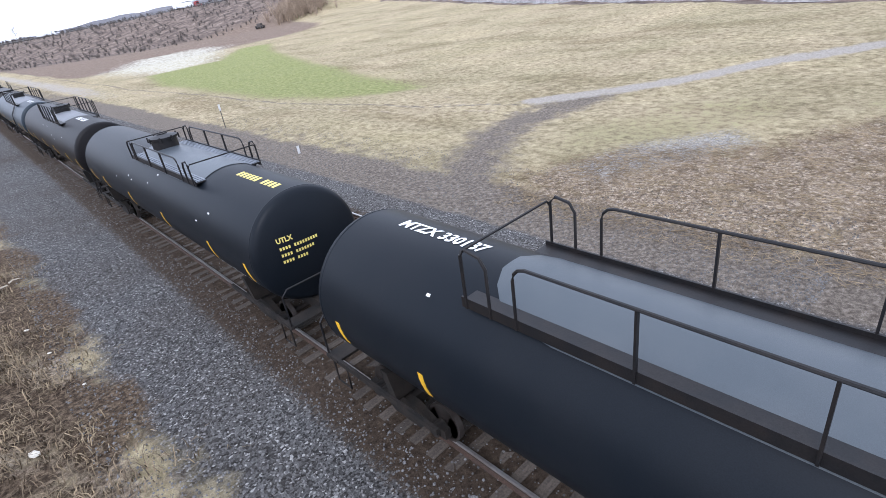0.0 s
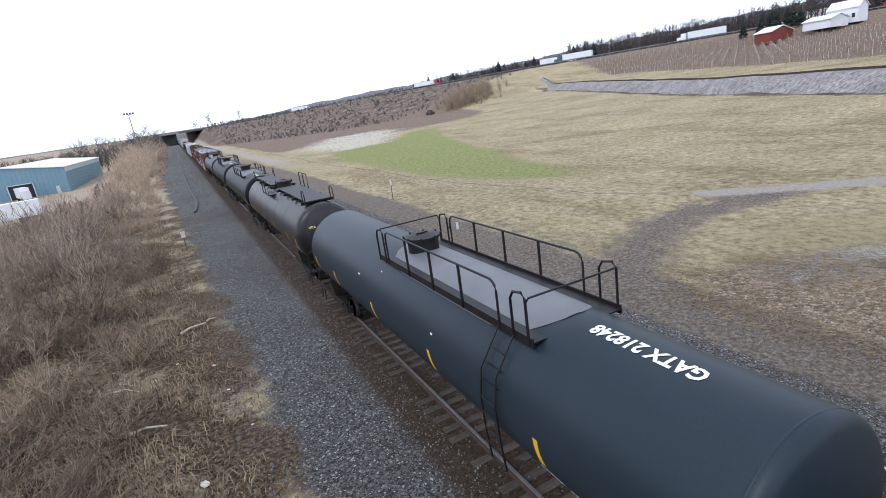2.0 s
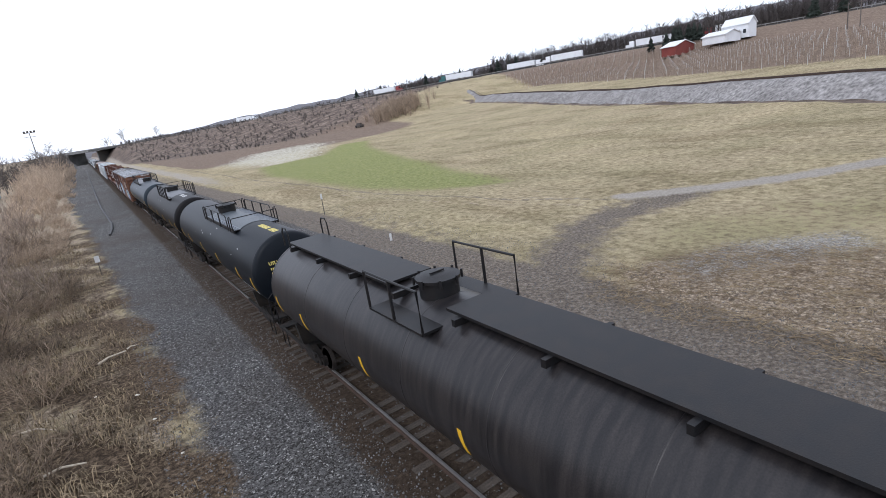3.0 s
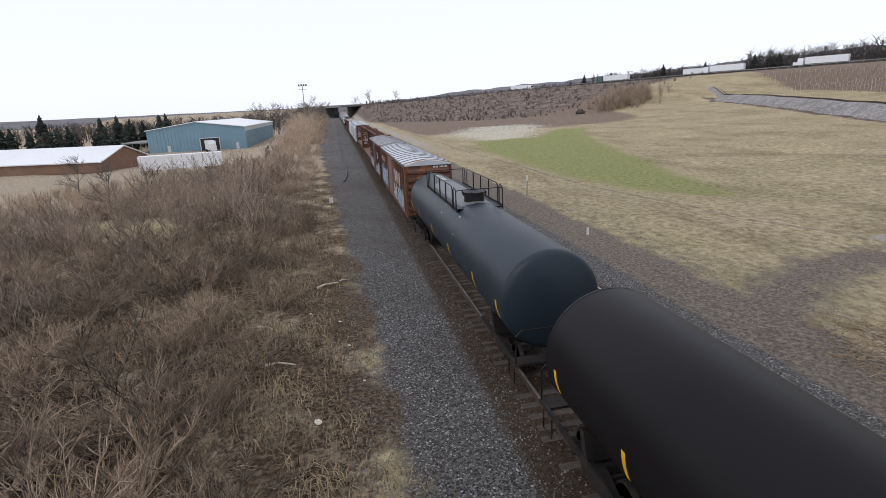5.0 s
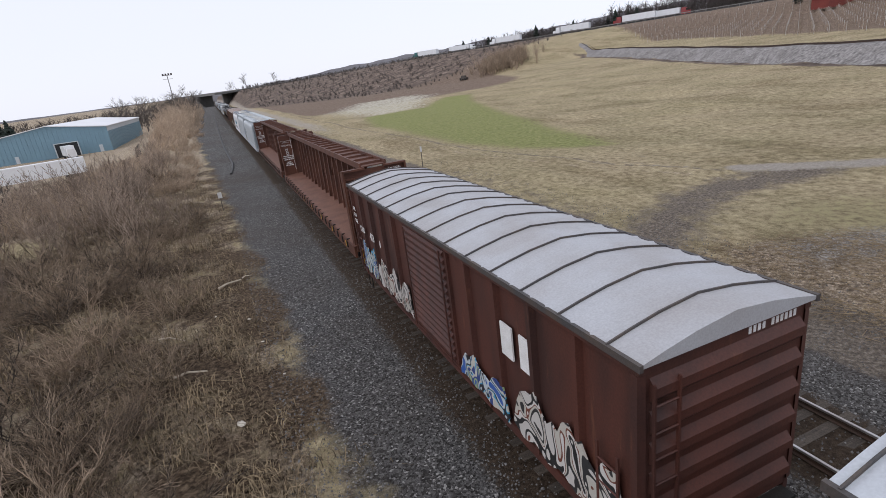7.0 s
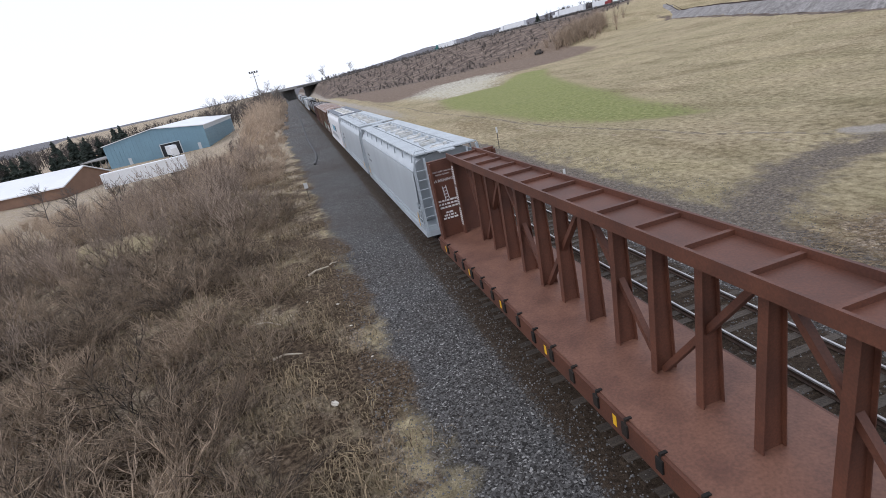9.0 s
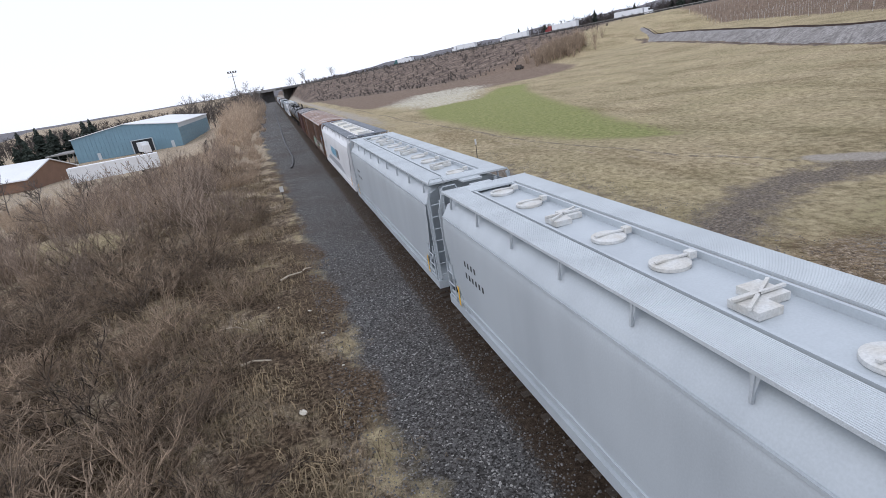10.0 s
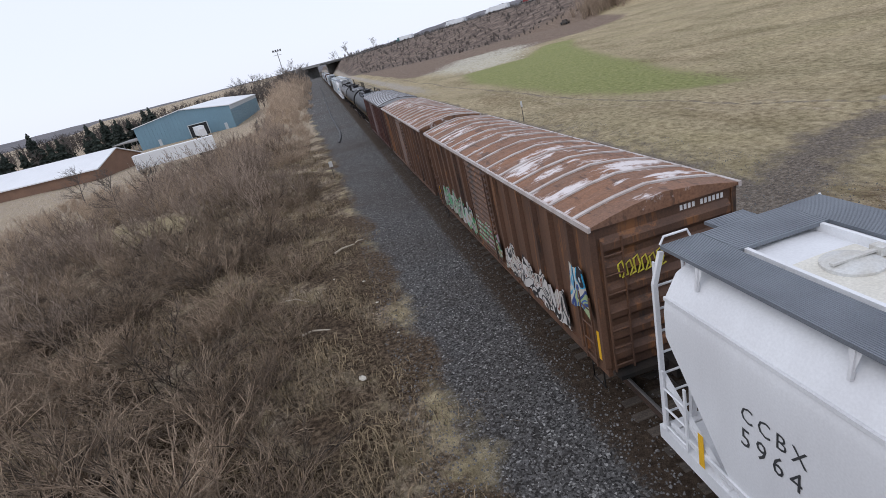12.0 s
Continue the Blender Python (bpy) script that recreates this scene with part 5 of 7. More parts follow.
def build_train():
    black = tank_car(TANK_BLACK, YELLOW_MARK, "black tank car with yellow stencils and a railed top walkway", end="UTLX", plat=(-5.2, 1.3), coat=MAT_DARK, grating=True, posts=(0.33, 0.67))
    brown = tank_car(TANK_BROWN, WHITE_MARK, "faded black tank car with white stencils and a railed top walkway", words="MTZX 330363", end="MTZX 330363", long=22.0, plat=(-4.9, 0.9))
    lead = tank_car(TANK_BLACK, WHITE_MARK, "faded black tank car with white stencils and a grey railed top", words="MTZX 330187", plat=(-5.4, 1.3), coat=MAT_DARK, posts=(0.33, 0.67))
    blue = tank_car(TANK_BLUE, WHITE_MARK, "blue-black tank car with white stencils and a railed top walkway", words="GATX 218248", end="GATX 218248", long=22.0, plat=(-5.6, 1.8))
    old = tank_car(TANK_OLD, YELLOW_MARK, "weathered black tank car with a wide running board on top", old=True, end="UTLX")
    L = 21.2
    spots = [(lead, -11.0, True), (black, 10.2, False), (brown, 30.8, False), (blue, 51.7, False), (old, 73.7, False), (black, 94.0, False), (brown, 114.6, False), (blue, 136.8, True)]
    first = set()

    def place(ob, near, length, turned):
        if ob in first:
            ob = copy_thing(ob, pose(0, 0, 0))
        first.add(ob)
        couple(ob, near, length, turned)

    for ob, near, turned in spots:
        place(ob, near - 0.4, 22.0 if ob in (brown, blue) else L, turned)
    b1 = box_car(BOX_RUST, ROOF_GALV, SEAM_DARK, "rust-brown box car with a pale metal roof and graffiti", 18.6,
                 [(-8.6, -4.6, 1.25, 2.6, GRAF_BLUE, "blue and white graffiti"), (-4.2, -1.7, 1.3, 2.5, GRAF_WHITE, "white graffiti"), (3.0, 8.6, 1.3, 3.0, GRAF_BLUE, "blue and white graffiti")],
                 14, 4.2, letters=[(-2.2, 2.6, 1.1, 5, GRAF_LETTER), (8.6, 3.3, 0.5, 8, GRAF_LETTER)], patch=True)
    place(b1, 158.6, 18.6, False)
    b2 = box_car(BOX_RED, ROOF_PALE, SEAM_DARK, "dark red box car with a chalky grey roof and graffiti", 15.1,
                 [(-7.3, -4.2, 1.25, 2.5, GRAF_WHITE, "white and black graffiti"), (1.6, 5.0, 1.25, 2.3, GRAF_WHITE, "white and black graffiti"), (5.1, 6.9, 1.25, 2.45, GRAF_BLUE, "blue and cream graffiti"), (-4, -1.7, 1.2, 2.0, GRAF_BLUE, "blue graffiti")],
                 12, 3.0, letters=[(-3.9, 2.75, 0.85, 2, WHITE_MARK)], words=[("CNIS", 6.35, 2.95, 0.6), ("413", 5.1, 2.93, 0.5), ("0", 4.15, 2.93, 0.16), ("THE", 7.15, 3.6, 0.34), ("TRUT", 7.12, 3.36, 0.42), ("ONE", 7.1, 3.12, 0.4)])
    place(b2, 179.5, 15.1, False)
    f1 = beam_car("brick-red centre-beam flat car, empty")
    place(f1, 196.2, 23.3, False)
    place(f1, 221.7, 23.3, False)
    h1 = hopper_car(HOP_GREY, HOP_GREY, GRATE, "light grey covered hopper car with roof hatches")
    place(h1, 246.8, 18.6, False)
    place(h1, 266.6, 18.6, False)
    h2 = hopper_car(HOP_WHITE, HOP_WHITE, GRATE_DARK, "white covered hopper car with dark running boards and a logo", 19.9, True, True)
    place(h2, 286.5, 19.9, False)
    b3 = box_car(BOX_DARK, ROOF_RUST, SEAM_PALE, "grimy brown box car with a rusty, pale-seamed roof and graffiti", 15.8,
                 [(-7.5, -6.6, 2.2, 3.7, GRAF_BLUE, "blue graffiti"), (-6.3, -1.8, 1.25, 2.3, GRAF_WHITE, "white graffiti"), (1.5, 6.5, 1.3, 2.4, GRAF_GREEN, "green graffiti"), (-1.5, 1.5, 1.4, 2.3, GRAF_GREEN, "pink graffiti")],
                 16, 2.6)
    s = Shape()
    rn = random.Random(4)
    for k in range(6):
        x, up = -1.1 + k * 0.17, 0.22 + rn.random() * 0.2
        s.tube([(x, -8.005, 3.3), (x - 0.03, -8.005, 3.3 + up), (x + 0.06, -8.005, 3.36 + up), (x + 0.11, -8.005, 3.3 + 0.5 * up), (x + 0.05, -8.005, 3.27), (x + 0.16, -8.005, 3.31)], 0.02, 5)
    part("graffiti", s, GRAF_YELLOW, b3, "yellow scrawl on the car end")
    place(b3, 308.3, 15.8, False)
    place(b3, 325.6, 15.8, True)
    place(b2, 343.0, 15.6, True)
    y = 360.2
    for ob, length in [(black, L), (brown, L), (old, L), (h2, 21.2), (h1, 19.9), (h1, 19.9), (brown, L), (black, L), (h1, 19.9), (h2, 21.2), (b2, 17.2), (f1, 24.9), (h1, 19.9), (h1, 19.9), (b3, 17.4), (black, L), (h2, 21.2), (h1, 19.9), (b1, 20.3), (h1, 19.9), (black, L)]:
        place(ob, y, length - 1.5, False)
        y += length


build_train()


# ---- plants ----
TWIG = shade_by(material("dry_twig_bark", (0.30, 0.226, 0.158), 0.9, 0, (0.13, 0.091, 0.062), 1.2, 0.9, 30, 0.0, 0.25), 0.0, 1.85)
TWIG_PALE = shade_by(material("pale_dry_stems", (0.42, 0.325, 0.235), 0.9, 0, (0.24, 0.175, 0.125), 0.4, 0.8, 10, 0.0, 0.25), 0.2, 1.7)
TWIG_RED = shade_by(material("reddish_twig_bark", (0.33, 0.255, 0.195), 0.9, 0, (0.16, 0.117, 0.09), 2, 0.7, 30, 0.0, 0.25), 0.35, 1.65)
BARK = shade_by(material("grey_bark", (0.13, 0.11, 0.095), 0.95, 0, (0.07, 0.06, 0.055), 2, 0.7, 20, 0.01, 0.3), 0.7, 1.3)
NEEDLE = shade_by(material("conifer_needles", (0.042, 0.055, 0.042), 0.9, 0, (0.024, 0.034, 0.028), 1.5, 0.7, 12, 0.02, 0.4), 0.6, 1.4)
STRAW = shade_by(material("dry_grass_blades", (0.33, 0.25, 0.15), 0.9, 0, (0.17, 0.12, 0.075), 0.8, 0.8, 20, 0.0, 0.2), 0.1, 1.7)
WOODS = shade_by(material("bare_woods", (0.075, 0.062, 0.056), 0.95, 0, (0.045, 0.038, 0.036), 0.5, 0.8, 3, 0.0, 0.3), 0.6, 1.4)
LOG = material("bleached_wood", (0.5, 0.44, 0.35), 0.85, 0, (0.35, 0.28, 0.2), 5, 0.6, 40, 0.003, 0.2)
PAPER = material("white_litter", (0.6, 0.56, 0.48), 0.8, 0, (0.42, 0.38, 0.3), 6, 0.4, 40, 0.002, 0.1)


class Sticks:
    """Many thin three-sided bars in one mesh."""

    def __init__(self):
        self.a, self.b, self.ra, self.rb = [], [], [], []

    def add(self, p, q, r0, r1):
        self.a.append(p), self.b.append(q), self.ra.append(r0), self.rb.append(r1)

    def mesh(self, name):
        a, b = np.array(self.a, float), np.array(self.b, float)
        ra, rb = np.array(self.ra)[:, None], np.array(self.rb)[:, None]
        d = b - a
        d /= np.linalg.norm(d, axis=1, keepdims=True) + 1e-9
        u = np.cross(d, [0.31, 0.17, 0.93])
        u /= np.linalg.norm(u, axis=1, keepdims=True) + 1e-9
        w = np.cross(d, u)
        ring = []
        for c, r in ((a, ra), (b, rb)):
            for k in range(3):
                t = k * 2.0944
                ring.append(c + r * (u * math.cos(t) + w * math.sin(t)))
        v = np.stack(ring, 1).reshape(-1, 3)
        k = np.arange(len(a))[:, None] * 6
        f = np.concatenate([k + [0, 1, 4, 3], k + [1, 2, 5, 4], k + [2, 0, 3, 5]], 1).reshape(-1, 4)
        return quad_mesh(name, v, f)


def quad_mesh(name, v, f):
    me = bpy.data.meshes.new(name)
    f = np.asarray(f, np.int32)
    me.vertices.add(len(v))
    me.vertices.foreach_set("co", np.asarray(v, np.float32).ravel())
    me.loops.add(f.size)
    me.loops.foreach_set("vertex_index", f.ravel())
    me.polygons.add(len(f))
    me.polygons.foreach_set("loop_start", np.arange(0, f.size, f.shape[1]).astype(np.int32))
    me.update()
    me.validate()
    return me


def branch(st, rn, p, d, length, r, depth, kids, droop=0.0, spreadness=0.8):
    """A bending branch that forks."""
    n = 3 if depth > 0 else 2
    p, d = Vector(p), Vector(d).normalized()
    for i in range(n):
        d = (d + Vector((rn.uniform(-1, 1), rn.uniform(-1, 1), rn.uniform(-0.6, 0.8) - droop)) * 0.2).normalized()
        q = p + d * length / n
        st.add(p, q, r * (1 - 0.28 * i), r * (1 - 0.28 * (i + 1)))
        if depth > 0:
            for _ in range(kids if i else max(1, kids - 1)):
                e = (d + Vector((rn.uniform(-1, 1), rn.uniform(-1, 1), rn.uniform(-0.3, 0.9))) * spreadness).normalized()
                branch(st, rn, p.lerp(q, rn.uniform(0.3, 1)), e, length * rn.uniform(0.4, 0.65), max(r * 0.6, 0.006), depth - 1, kids, droop, spreadness)
        p = q


def shrub_mesh(seed, height, stems, fat, sides, lift=0.5):
    """A thicket of arching stems, each with side twigs."""
    rn = random.Random(seed)
    st = Sticks()
    for _ in range(stems):
        a = rn.uniform(0, 6.28)
        lean = rn.uniform(0.05, 0.9)
        p = Vector((rn.uniform(-0.5, 0.5), rn.uniform(-0.5, 0.5), -0.1))
        d = Vector((math.cos(a) * lean, math.sin(a) * lean, 1)).normalized()
        sag = Vector((math.cos(a + rn.uniform(-0.6, 0.6)), math.sin(a + rn.uniform(-0.6, 0.6)), -0.9 + lift)) * rn.uniform(0.05, 0.3)
        size = height * rn.uniform(0.6, 1.15)
        for i in range(5):
            d = (d + sag + Vector((rn.uniform(-1, 1), rn.uniform(-1, 1), rn.uniform(-1, 1))) * 0.24).normalized()
            q = p + d * size / 5
            st.add(p, q, fat * (1 - 0.15 * i), fat * (1 - 0.15 * (i + 1)))
            if i:
                for _ in range(sides):
                    e = (d + Vector((rn.uniform(-1, 1), rn.uniform(-1, 1), rn.uniform(-0.4, 1))) * 0.9).normalized()
                    m = p.lerp(q, rn.random())
                    for j in range(3):
                        e = (e + Vector((rn.uniform(-1, 1), rn.uniform(-1, 1), rn.uniform(-0.5, 0.9))) * 0.3).normalized()
                        k = m + e * size * rn.uniform(0.06, 0.12)
                        st.add(m, k, fat * (0.55 - 0.1 * j), fat * (0.45 - 0.1 * j))
                        if j == 1:
                            f = (e + Vector((rn.uniform(-1, 1), rn.uniform(-1, 1), rn.uniform(-0.2, 1)))).normalized()
                            st.add(m, m + f * size * 0.12, fat * 0.4, fat * 0.22)
                        m = k
            p = q
    return st.mesh("shrub")


def sumac_mesh(seed, height, trunks):
    """Bare upright stems that fork again and again, with blunt tips."""
    rn = random.Random(seed)
    st = Sticks()

    def fork(p, d, length, r, depth):
        d = (d + Vector((rn.uniform(-1, 1), rn.uniform(-1, 1), 0.5)) * 0.22).normalized()
        m = p + d * length * 0.5
        d = (d + Vector((rn.uniform(-1, 1), rn.uniform(-1, 1), 0.6)) * 0.22).normalized()
        q = m + d * length * 0.5
        st.add(p, m, r, r * 0.9)
        st.add(m, q, r * 0.9, r * 0.78)
        if depth == 0:
            if rn.random() < 0.35:
                st.add(q, q + d * 0.2, 0.035, 0.012)
            return
        for _ in range(2 if rn.random() < 0.75 else 3):
            a = rn.uniform(0, 6.28)
            e = (d + Vector((math.cos(a), math.sin(a), 0.15)) * rn.uniform(0.4, 0.75)).normalized()
            fork(q, e, length * rn.uniform(0.65, 0.9), max(r * 0.74, 0.011), depth - 1)

    for _ in range(trunks):
        a = rn.uniform(0, 6.28)
        p = Vector((math.cos(a) * rn.uniform(0, 0.9), math.sin(a) * rn.uniform(0, 0.9), -0.1))
        d = Vector((math.cos(a) * 0.35, math.sin(a) * 0.35, 1)).normalized()
        fork(p, d, height * rn.uniform(0.26, 0.36), height * 0.0105, 4)
    return st.mesh("shrub")


def tree_mesh(seed, height, depth=3):
    rn = random.Random(seed)
    st = Sticks()
    p = Vector((0, 0, -0.3))
    d = Vector((rn.uniform(-0.08, 0.08), rn.uniform(-0.08, 0.08), 1))
    r = height * 0.016
    for i in range(7):
        q = p + d * height / 8.5
        d = (d + Vector((rn.uniform(-1, 1), rn.uniform(-1, 1), 0.4)) * 0.09).normalized()
        st.add(p, q, r * (1 - i * 0.12), r * (1 - (i + 1) * 0.12))
        if i > 1:
            for _ in range(3):
                a = rn.uniform(0, 6.28)
                branch(st, rn, p.lerp(q, rn.random()), (math.cos(a), math.sin(a), rn.uniform(0.5, 1.1)), height * rn.uniform(0.25, 0.4) * (1.1 - i * 0.08), r * 0.4, depth - 1, 2, 0, 0.75)
        p = q
    return st.mesh("bare_tree")


def on_ground(x, y):
    return float(ground_height(np.array([x]), np.array([y]))[0])


def build_plants():
    rn = random.Random(11)
    shrubs = [shrub_mesh(q, h, n, f, k) for q, h, n, f, k in ((1, 2.0, 20, 0.018, 3), (2, 1.6, 26, 0.014, 2), (3, 2.5, 15, 0.021, 3), (4, 1.2, 26, 0.012, 2), (5, 1.8, 20, 0.018, 3), (6, 2.2, 15, 0.02, 4))]
    sumac = [sumac_mesh(q, h, n) for q, h, n in ((7, 3.4, 7), (8, 2.8, 8), (9, 4.0, 6), (10, 3.1, 7))]
    for me in shrubs:
        me.materials.append(TWIG)
    for me in sumac:
        me.materials.append(TWIG_RED)
    made = 0
    while made < 290:
        y = 7 + 62 * rn.random() ** 1.25
        x = -8.3 - (8 + 0.45 * y) * rn.random()
        if y > 42 and x > -11:
            continue
        if near_line(np.array([x]), np.array([y]), CLEARING, 3.0, 0.5)[0] > 0.3:
            continue
        ob = new("shrub", rn.choice(shrubs))
        s = rn.uniform(0.75, 1.3) * (0.75 if x > -10.5 else 1.0)
        ob.matrix_world = pose(x, y, on_ground(x, y), rn.uniform(-8, 8), rn.uniform(-8, 8), rn.uniform(0, 360)) @ Matrix.Diagonal((s, s, s, 1))
        tagged(ob, "leafless tangled brown shrub in dry grass", "shrub", "brush beside the track")
        made += 1
    spots = [(-12.5 - 2.3 * (k % 11) + rn.uniform(-1, 1), 42 + 6.5 * (k // 11) + rn.uniform(-2.5, 2.5), rn.uniform(0.8, 1.2)) for k in range(55)] + [(-9.6 - 1.6 * k, 37 + 3 * (k % 2), 0.85) for k in range(9)] + [(-19, 23, 0.8), (-22, 26, 0.9), (-17, 30, 0.7), (-11.5, 36, 0.7)]
    for x, y, s in spots:
        if near_line(np.array([x]), np.array([y]), CLEARING, 2.5, 0.5)[0] > 0.3:
            continue
        ob = new("shrub", sumac[made % 4])
        made += 1
        ob.matrix_world = pose(x, y, on_ground(x, y), 0, 0, rn.uniform(0, 360)) @ Matrix.Diagonal((s, s, s, 1))
        tagged(ob, "tall dark leafless sumac bush", "shrub", "brush beside the track")
    # the belt of brush that follows the track into the distance
    st = Sticks()
    for _ in range(1000):
        y = 55 + 420 * rn.random() ** 1.2
        x = -8.5 - (5 + 0.05 * y) * rn.random() - 0.006 * y
        if y < 120 and x < -15:
            continue
        base = Vector((x, y, on_ground(x, y) - 0.1))
        hgt = rn.uniform(0.7, 1.5) * (1 + 2.2 * max(0, y - 110) / 200) * (0.5 if x > -9.5 - 0.006 * y else 1)
        for _ in range(9):
            tip = base + Vector((rn.uniform(-0.9, 0.9), rn.uniform(-0.9, 0.9), hgt * rn.uniform(0.5, 1)))
            st.add(base, tip, 0.02 + 0.0001 * y, 0.006)
            for _ in range(4):
                m = base.lerp(tip, rn.uniform(0.3, 0.95))
                st.add(m, m + Vector((rn.uniform(-0.6, 0.6), rn.uniform(-0.6, 0.6), rn.uniform(0.1, 0.7))), 0.012 + 0.00008 * y, 0.004)
    for _ in range(650):
        y = rn.uniform(50, 104)
        x = -15 - 38 * rn.random()
        if near_line(np.array([x]), np.array([y]), CLEARING, 2.8, 0.5)[0] > 0.3:
            continue
        base = Vector((x, y, on_ground(x, y) - 0.1))
        hgt = rn.uniform(1.3, 3.0) * (1.0 if y < 85 else 0.7)
        for _ in range(8):
            tip = base + Vector((rn.uniform(-1, 1), rn.uniform(-1, 1), hgt * rn.uniform(0.5, 1)))
            st.add(base, tip, 0.03, 0.012)
            for _ in range(4):
                m = base.lerp(tip, rn.uniform(0.3, 0.95))
                st.add(m, m + Vector((rn.uniform(-0.7, 0.7), rn.uniform(-0.7, 0.7), rn.uniform(0.1, 0.8))), 0.018, 0.006)
    me = st.mesh("brush_belt")
    me.materials.append(TWIG_PALE)
    tagged(new("brush_belt", me), "belt of leafless brown brush along the track", "brush", kind="stuff")
    # the clump on the nose of the slope, and scrub below the highway
    spots = [(121 + rn.gauss(0, 6.5), 219 + rn.gauss(0, 5), rn.uniform(5, 9)) for _ in range(190)]
    def thicket(spots, name, mat, label):
        st = Sticks()
        for x, y, hgt in spots:
            base = Vector((x, y, on_ground(x, y) - 0.2))
            for _ in range(9):
                tip = base + Vector((rn.uniform(-1, 1) * hgt * 0.35, rn.uniform(-1, 1) * hgt * 0.35, hgt * rn.uniform(0.5, 1)))
                st.add(base, tip, 0.07, 0.02)
                for _ in range(3):
                    m = base.lerp(tip, rn.uniform(0.3, 0.95))
                    st.add(m, m + Vector((rn.uniform(-1, 1), rn.uniform(-1, 1), rn.uniform(0.2, 1))) * hgt * 0.25, 0.04, 0.012)
        me = st.mesh(name)
        me.materials.append(mat)
        tagged(new(name, me), label, "scrub", kind="stuff")

    thicket(spots, "bare_thicket", TWIG_PALE, "pale leafless thicket on the crest of the slope")
    spots = []
    for _ in range(1500):
        y = rn.uniform(235, 520)
        off = rn.uniform(10, 120)
        x = 330 - 0.55 * y - off * 1.141
        if x > 20:
            spots.append((x, y, rn.uniform(0.7, 2.4)))
    thicket(spots, "scrub", BARK, "leafless brown scrub below the highway")
    spots = []
    for _ in range(260):
        y = rn.uniform(105, 290)
        spots.append((-10 - 0.012 * y - rn.random() * (5 + 0.03 * y), y, (2.2 + 8 * smooth((y - 110) / 130)) * rn.uniform(0.6, 1.1)))
    thicket(spots, "sapling_thicket", TWIG_PALE, "tall leafless brown saplings beside the track")
    # a bare tree at the edge of the brush, its limbs reaching over the shrubs
    st = Sticks()
    foot = Vector((-17.2, 11.0, on_ground(-17.2, 11.0) - 0.3))
    st.add(foot, foot + Vector((0.2, 0.2, 2.6)), 0.13, 0.1)
    st.add(foot + Vector((0.2, 0.2, 2.6)), foot + Vector((0.1, 0.6, 5.4)), 0.1, 0.06)
    for k in range(7):
        m = foot + Vector((0.15, 0.3, 2.0 + 0.5 * k))
        q = rn.uniform(0.2, 1.35)
        branch(st, rn, m, (math.cos(q), math.sin(q), rn.uniform(0.1, 0.6)), rn.uniform(1.6, 2.6), 0.03, 2, 2, 0.3, 1.1)
    me = st.mesh("bare_tree")
    me.materials.append(TWIG)
    tagged(new("bare_tree", me), "small leafless tree with crooked limbs above the brush", "tree")
    # dry grass along the gravel and among the shrubs
    g = np.random.RandomState(5)
    n = 42000
    y = 5 + 55 * g.rand(n) ** 1.7
    edge_x = -5.7 - 0.04 * y + 0.5 * np.sin(y * 0.8) + 0.3 * np.sin(y * 2.1)
    x = edge_x - 12 * g.rand(n) ** 1.6 + 0.6 * g.randn(n)
    keep = wave(x, y, 0.9, 4.0) + 1.1 * g.rand(n) > 0.2
    x, y = x[keep], y[keep]
    n = len(x)
    z = ground_height(x, y) - 0.03
    a, ln = g.rand(n) * 6.28, (0.22 + 0.5 * g.rand(n)) * np.where(x > edge_x[keep] - 0.8, 0.6, 1.0)
    lean = 0.3 + 0.9 * g.rand(n)
    w = 0.008 + 0.008 * g.rand(n)
    dx, dy = np.cos(a), np.sin(a)
    p0 = np.stack([x - dy * w, y + dx * w, z], 1)
    p1 = np.stack([x + dy * w, y - dx * w, z], 1)
    mx, my, mz = x + dx * ln * lean * 0.35, y + dy * ln * lean * 0.35, z + ln * 0.55
    p2 = np.stack([mx + dy * w * 0.8, my - dx * w * 0.8, mz], 1)
    p3 = np.stack([mx - dy * w * 0.8, my + dx * w * 0.8, mz], 1)
    tx, ty, tz = x + dx * ln * lean, y + dy * ln * lean, z + ln * (0.85 - 0.4 * lean)
    p4 = np.stack([tx + dy * w * 0.2, ty - dx * w * 0.2, tz], 1)
    p5 = np.stack([tx - dy * w * 0.2, ty + dx * w * 0.2, tz], 1)
    v = np.stack([p0, p1, p2, p3, p4, p5], 1).reshape(-1, 3)
    k = np.arange(n)[:, None] * 6
    me = quad_mesh("dry_grass", v, np.concatenate([k + [0, 1, 2, 3], k + [3, 2, 4, 5]], 1).reshape(-1, 4))
    me.materials.append(STRAW)
    # litter of stalks on the bare ground across the tracks
    st = Sticks()
    done = 0
    while done < 16000:
        xx, yy = rn.uniform(9, 28), rn.uniform(-3, 26)
        if not inside(np.array([xx]), np.array([yy]), WEEDS, 2)[0] > rn.random():
            continue
        done += 1
        q = Vector((xx, yy, on_ground(xx, yy) + rn.uniform(0, 0.08)))
        aa, le = rn.uniform(0, 6.28), rn.uniform(0.1, 0.45)
        st.add(q, q + Vector((math.cos(aa) * le, math.sin(aa) * le, rn.uniform(0, 0.25) * le)), rn.uniform(0.006, 0.014), 0.004)
    lit = st.mesh("stalk_litter")
    lit.materials.append(STRAW)
    tagged(new("stalk_litter", lit), "litter of dry stalks on bare ground", "dry stalks", kind="stuff")
    tagged(new("dry_grass", me), "matted dry straw-coloured grass", "grass", kind="stuff")


build_plants()


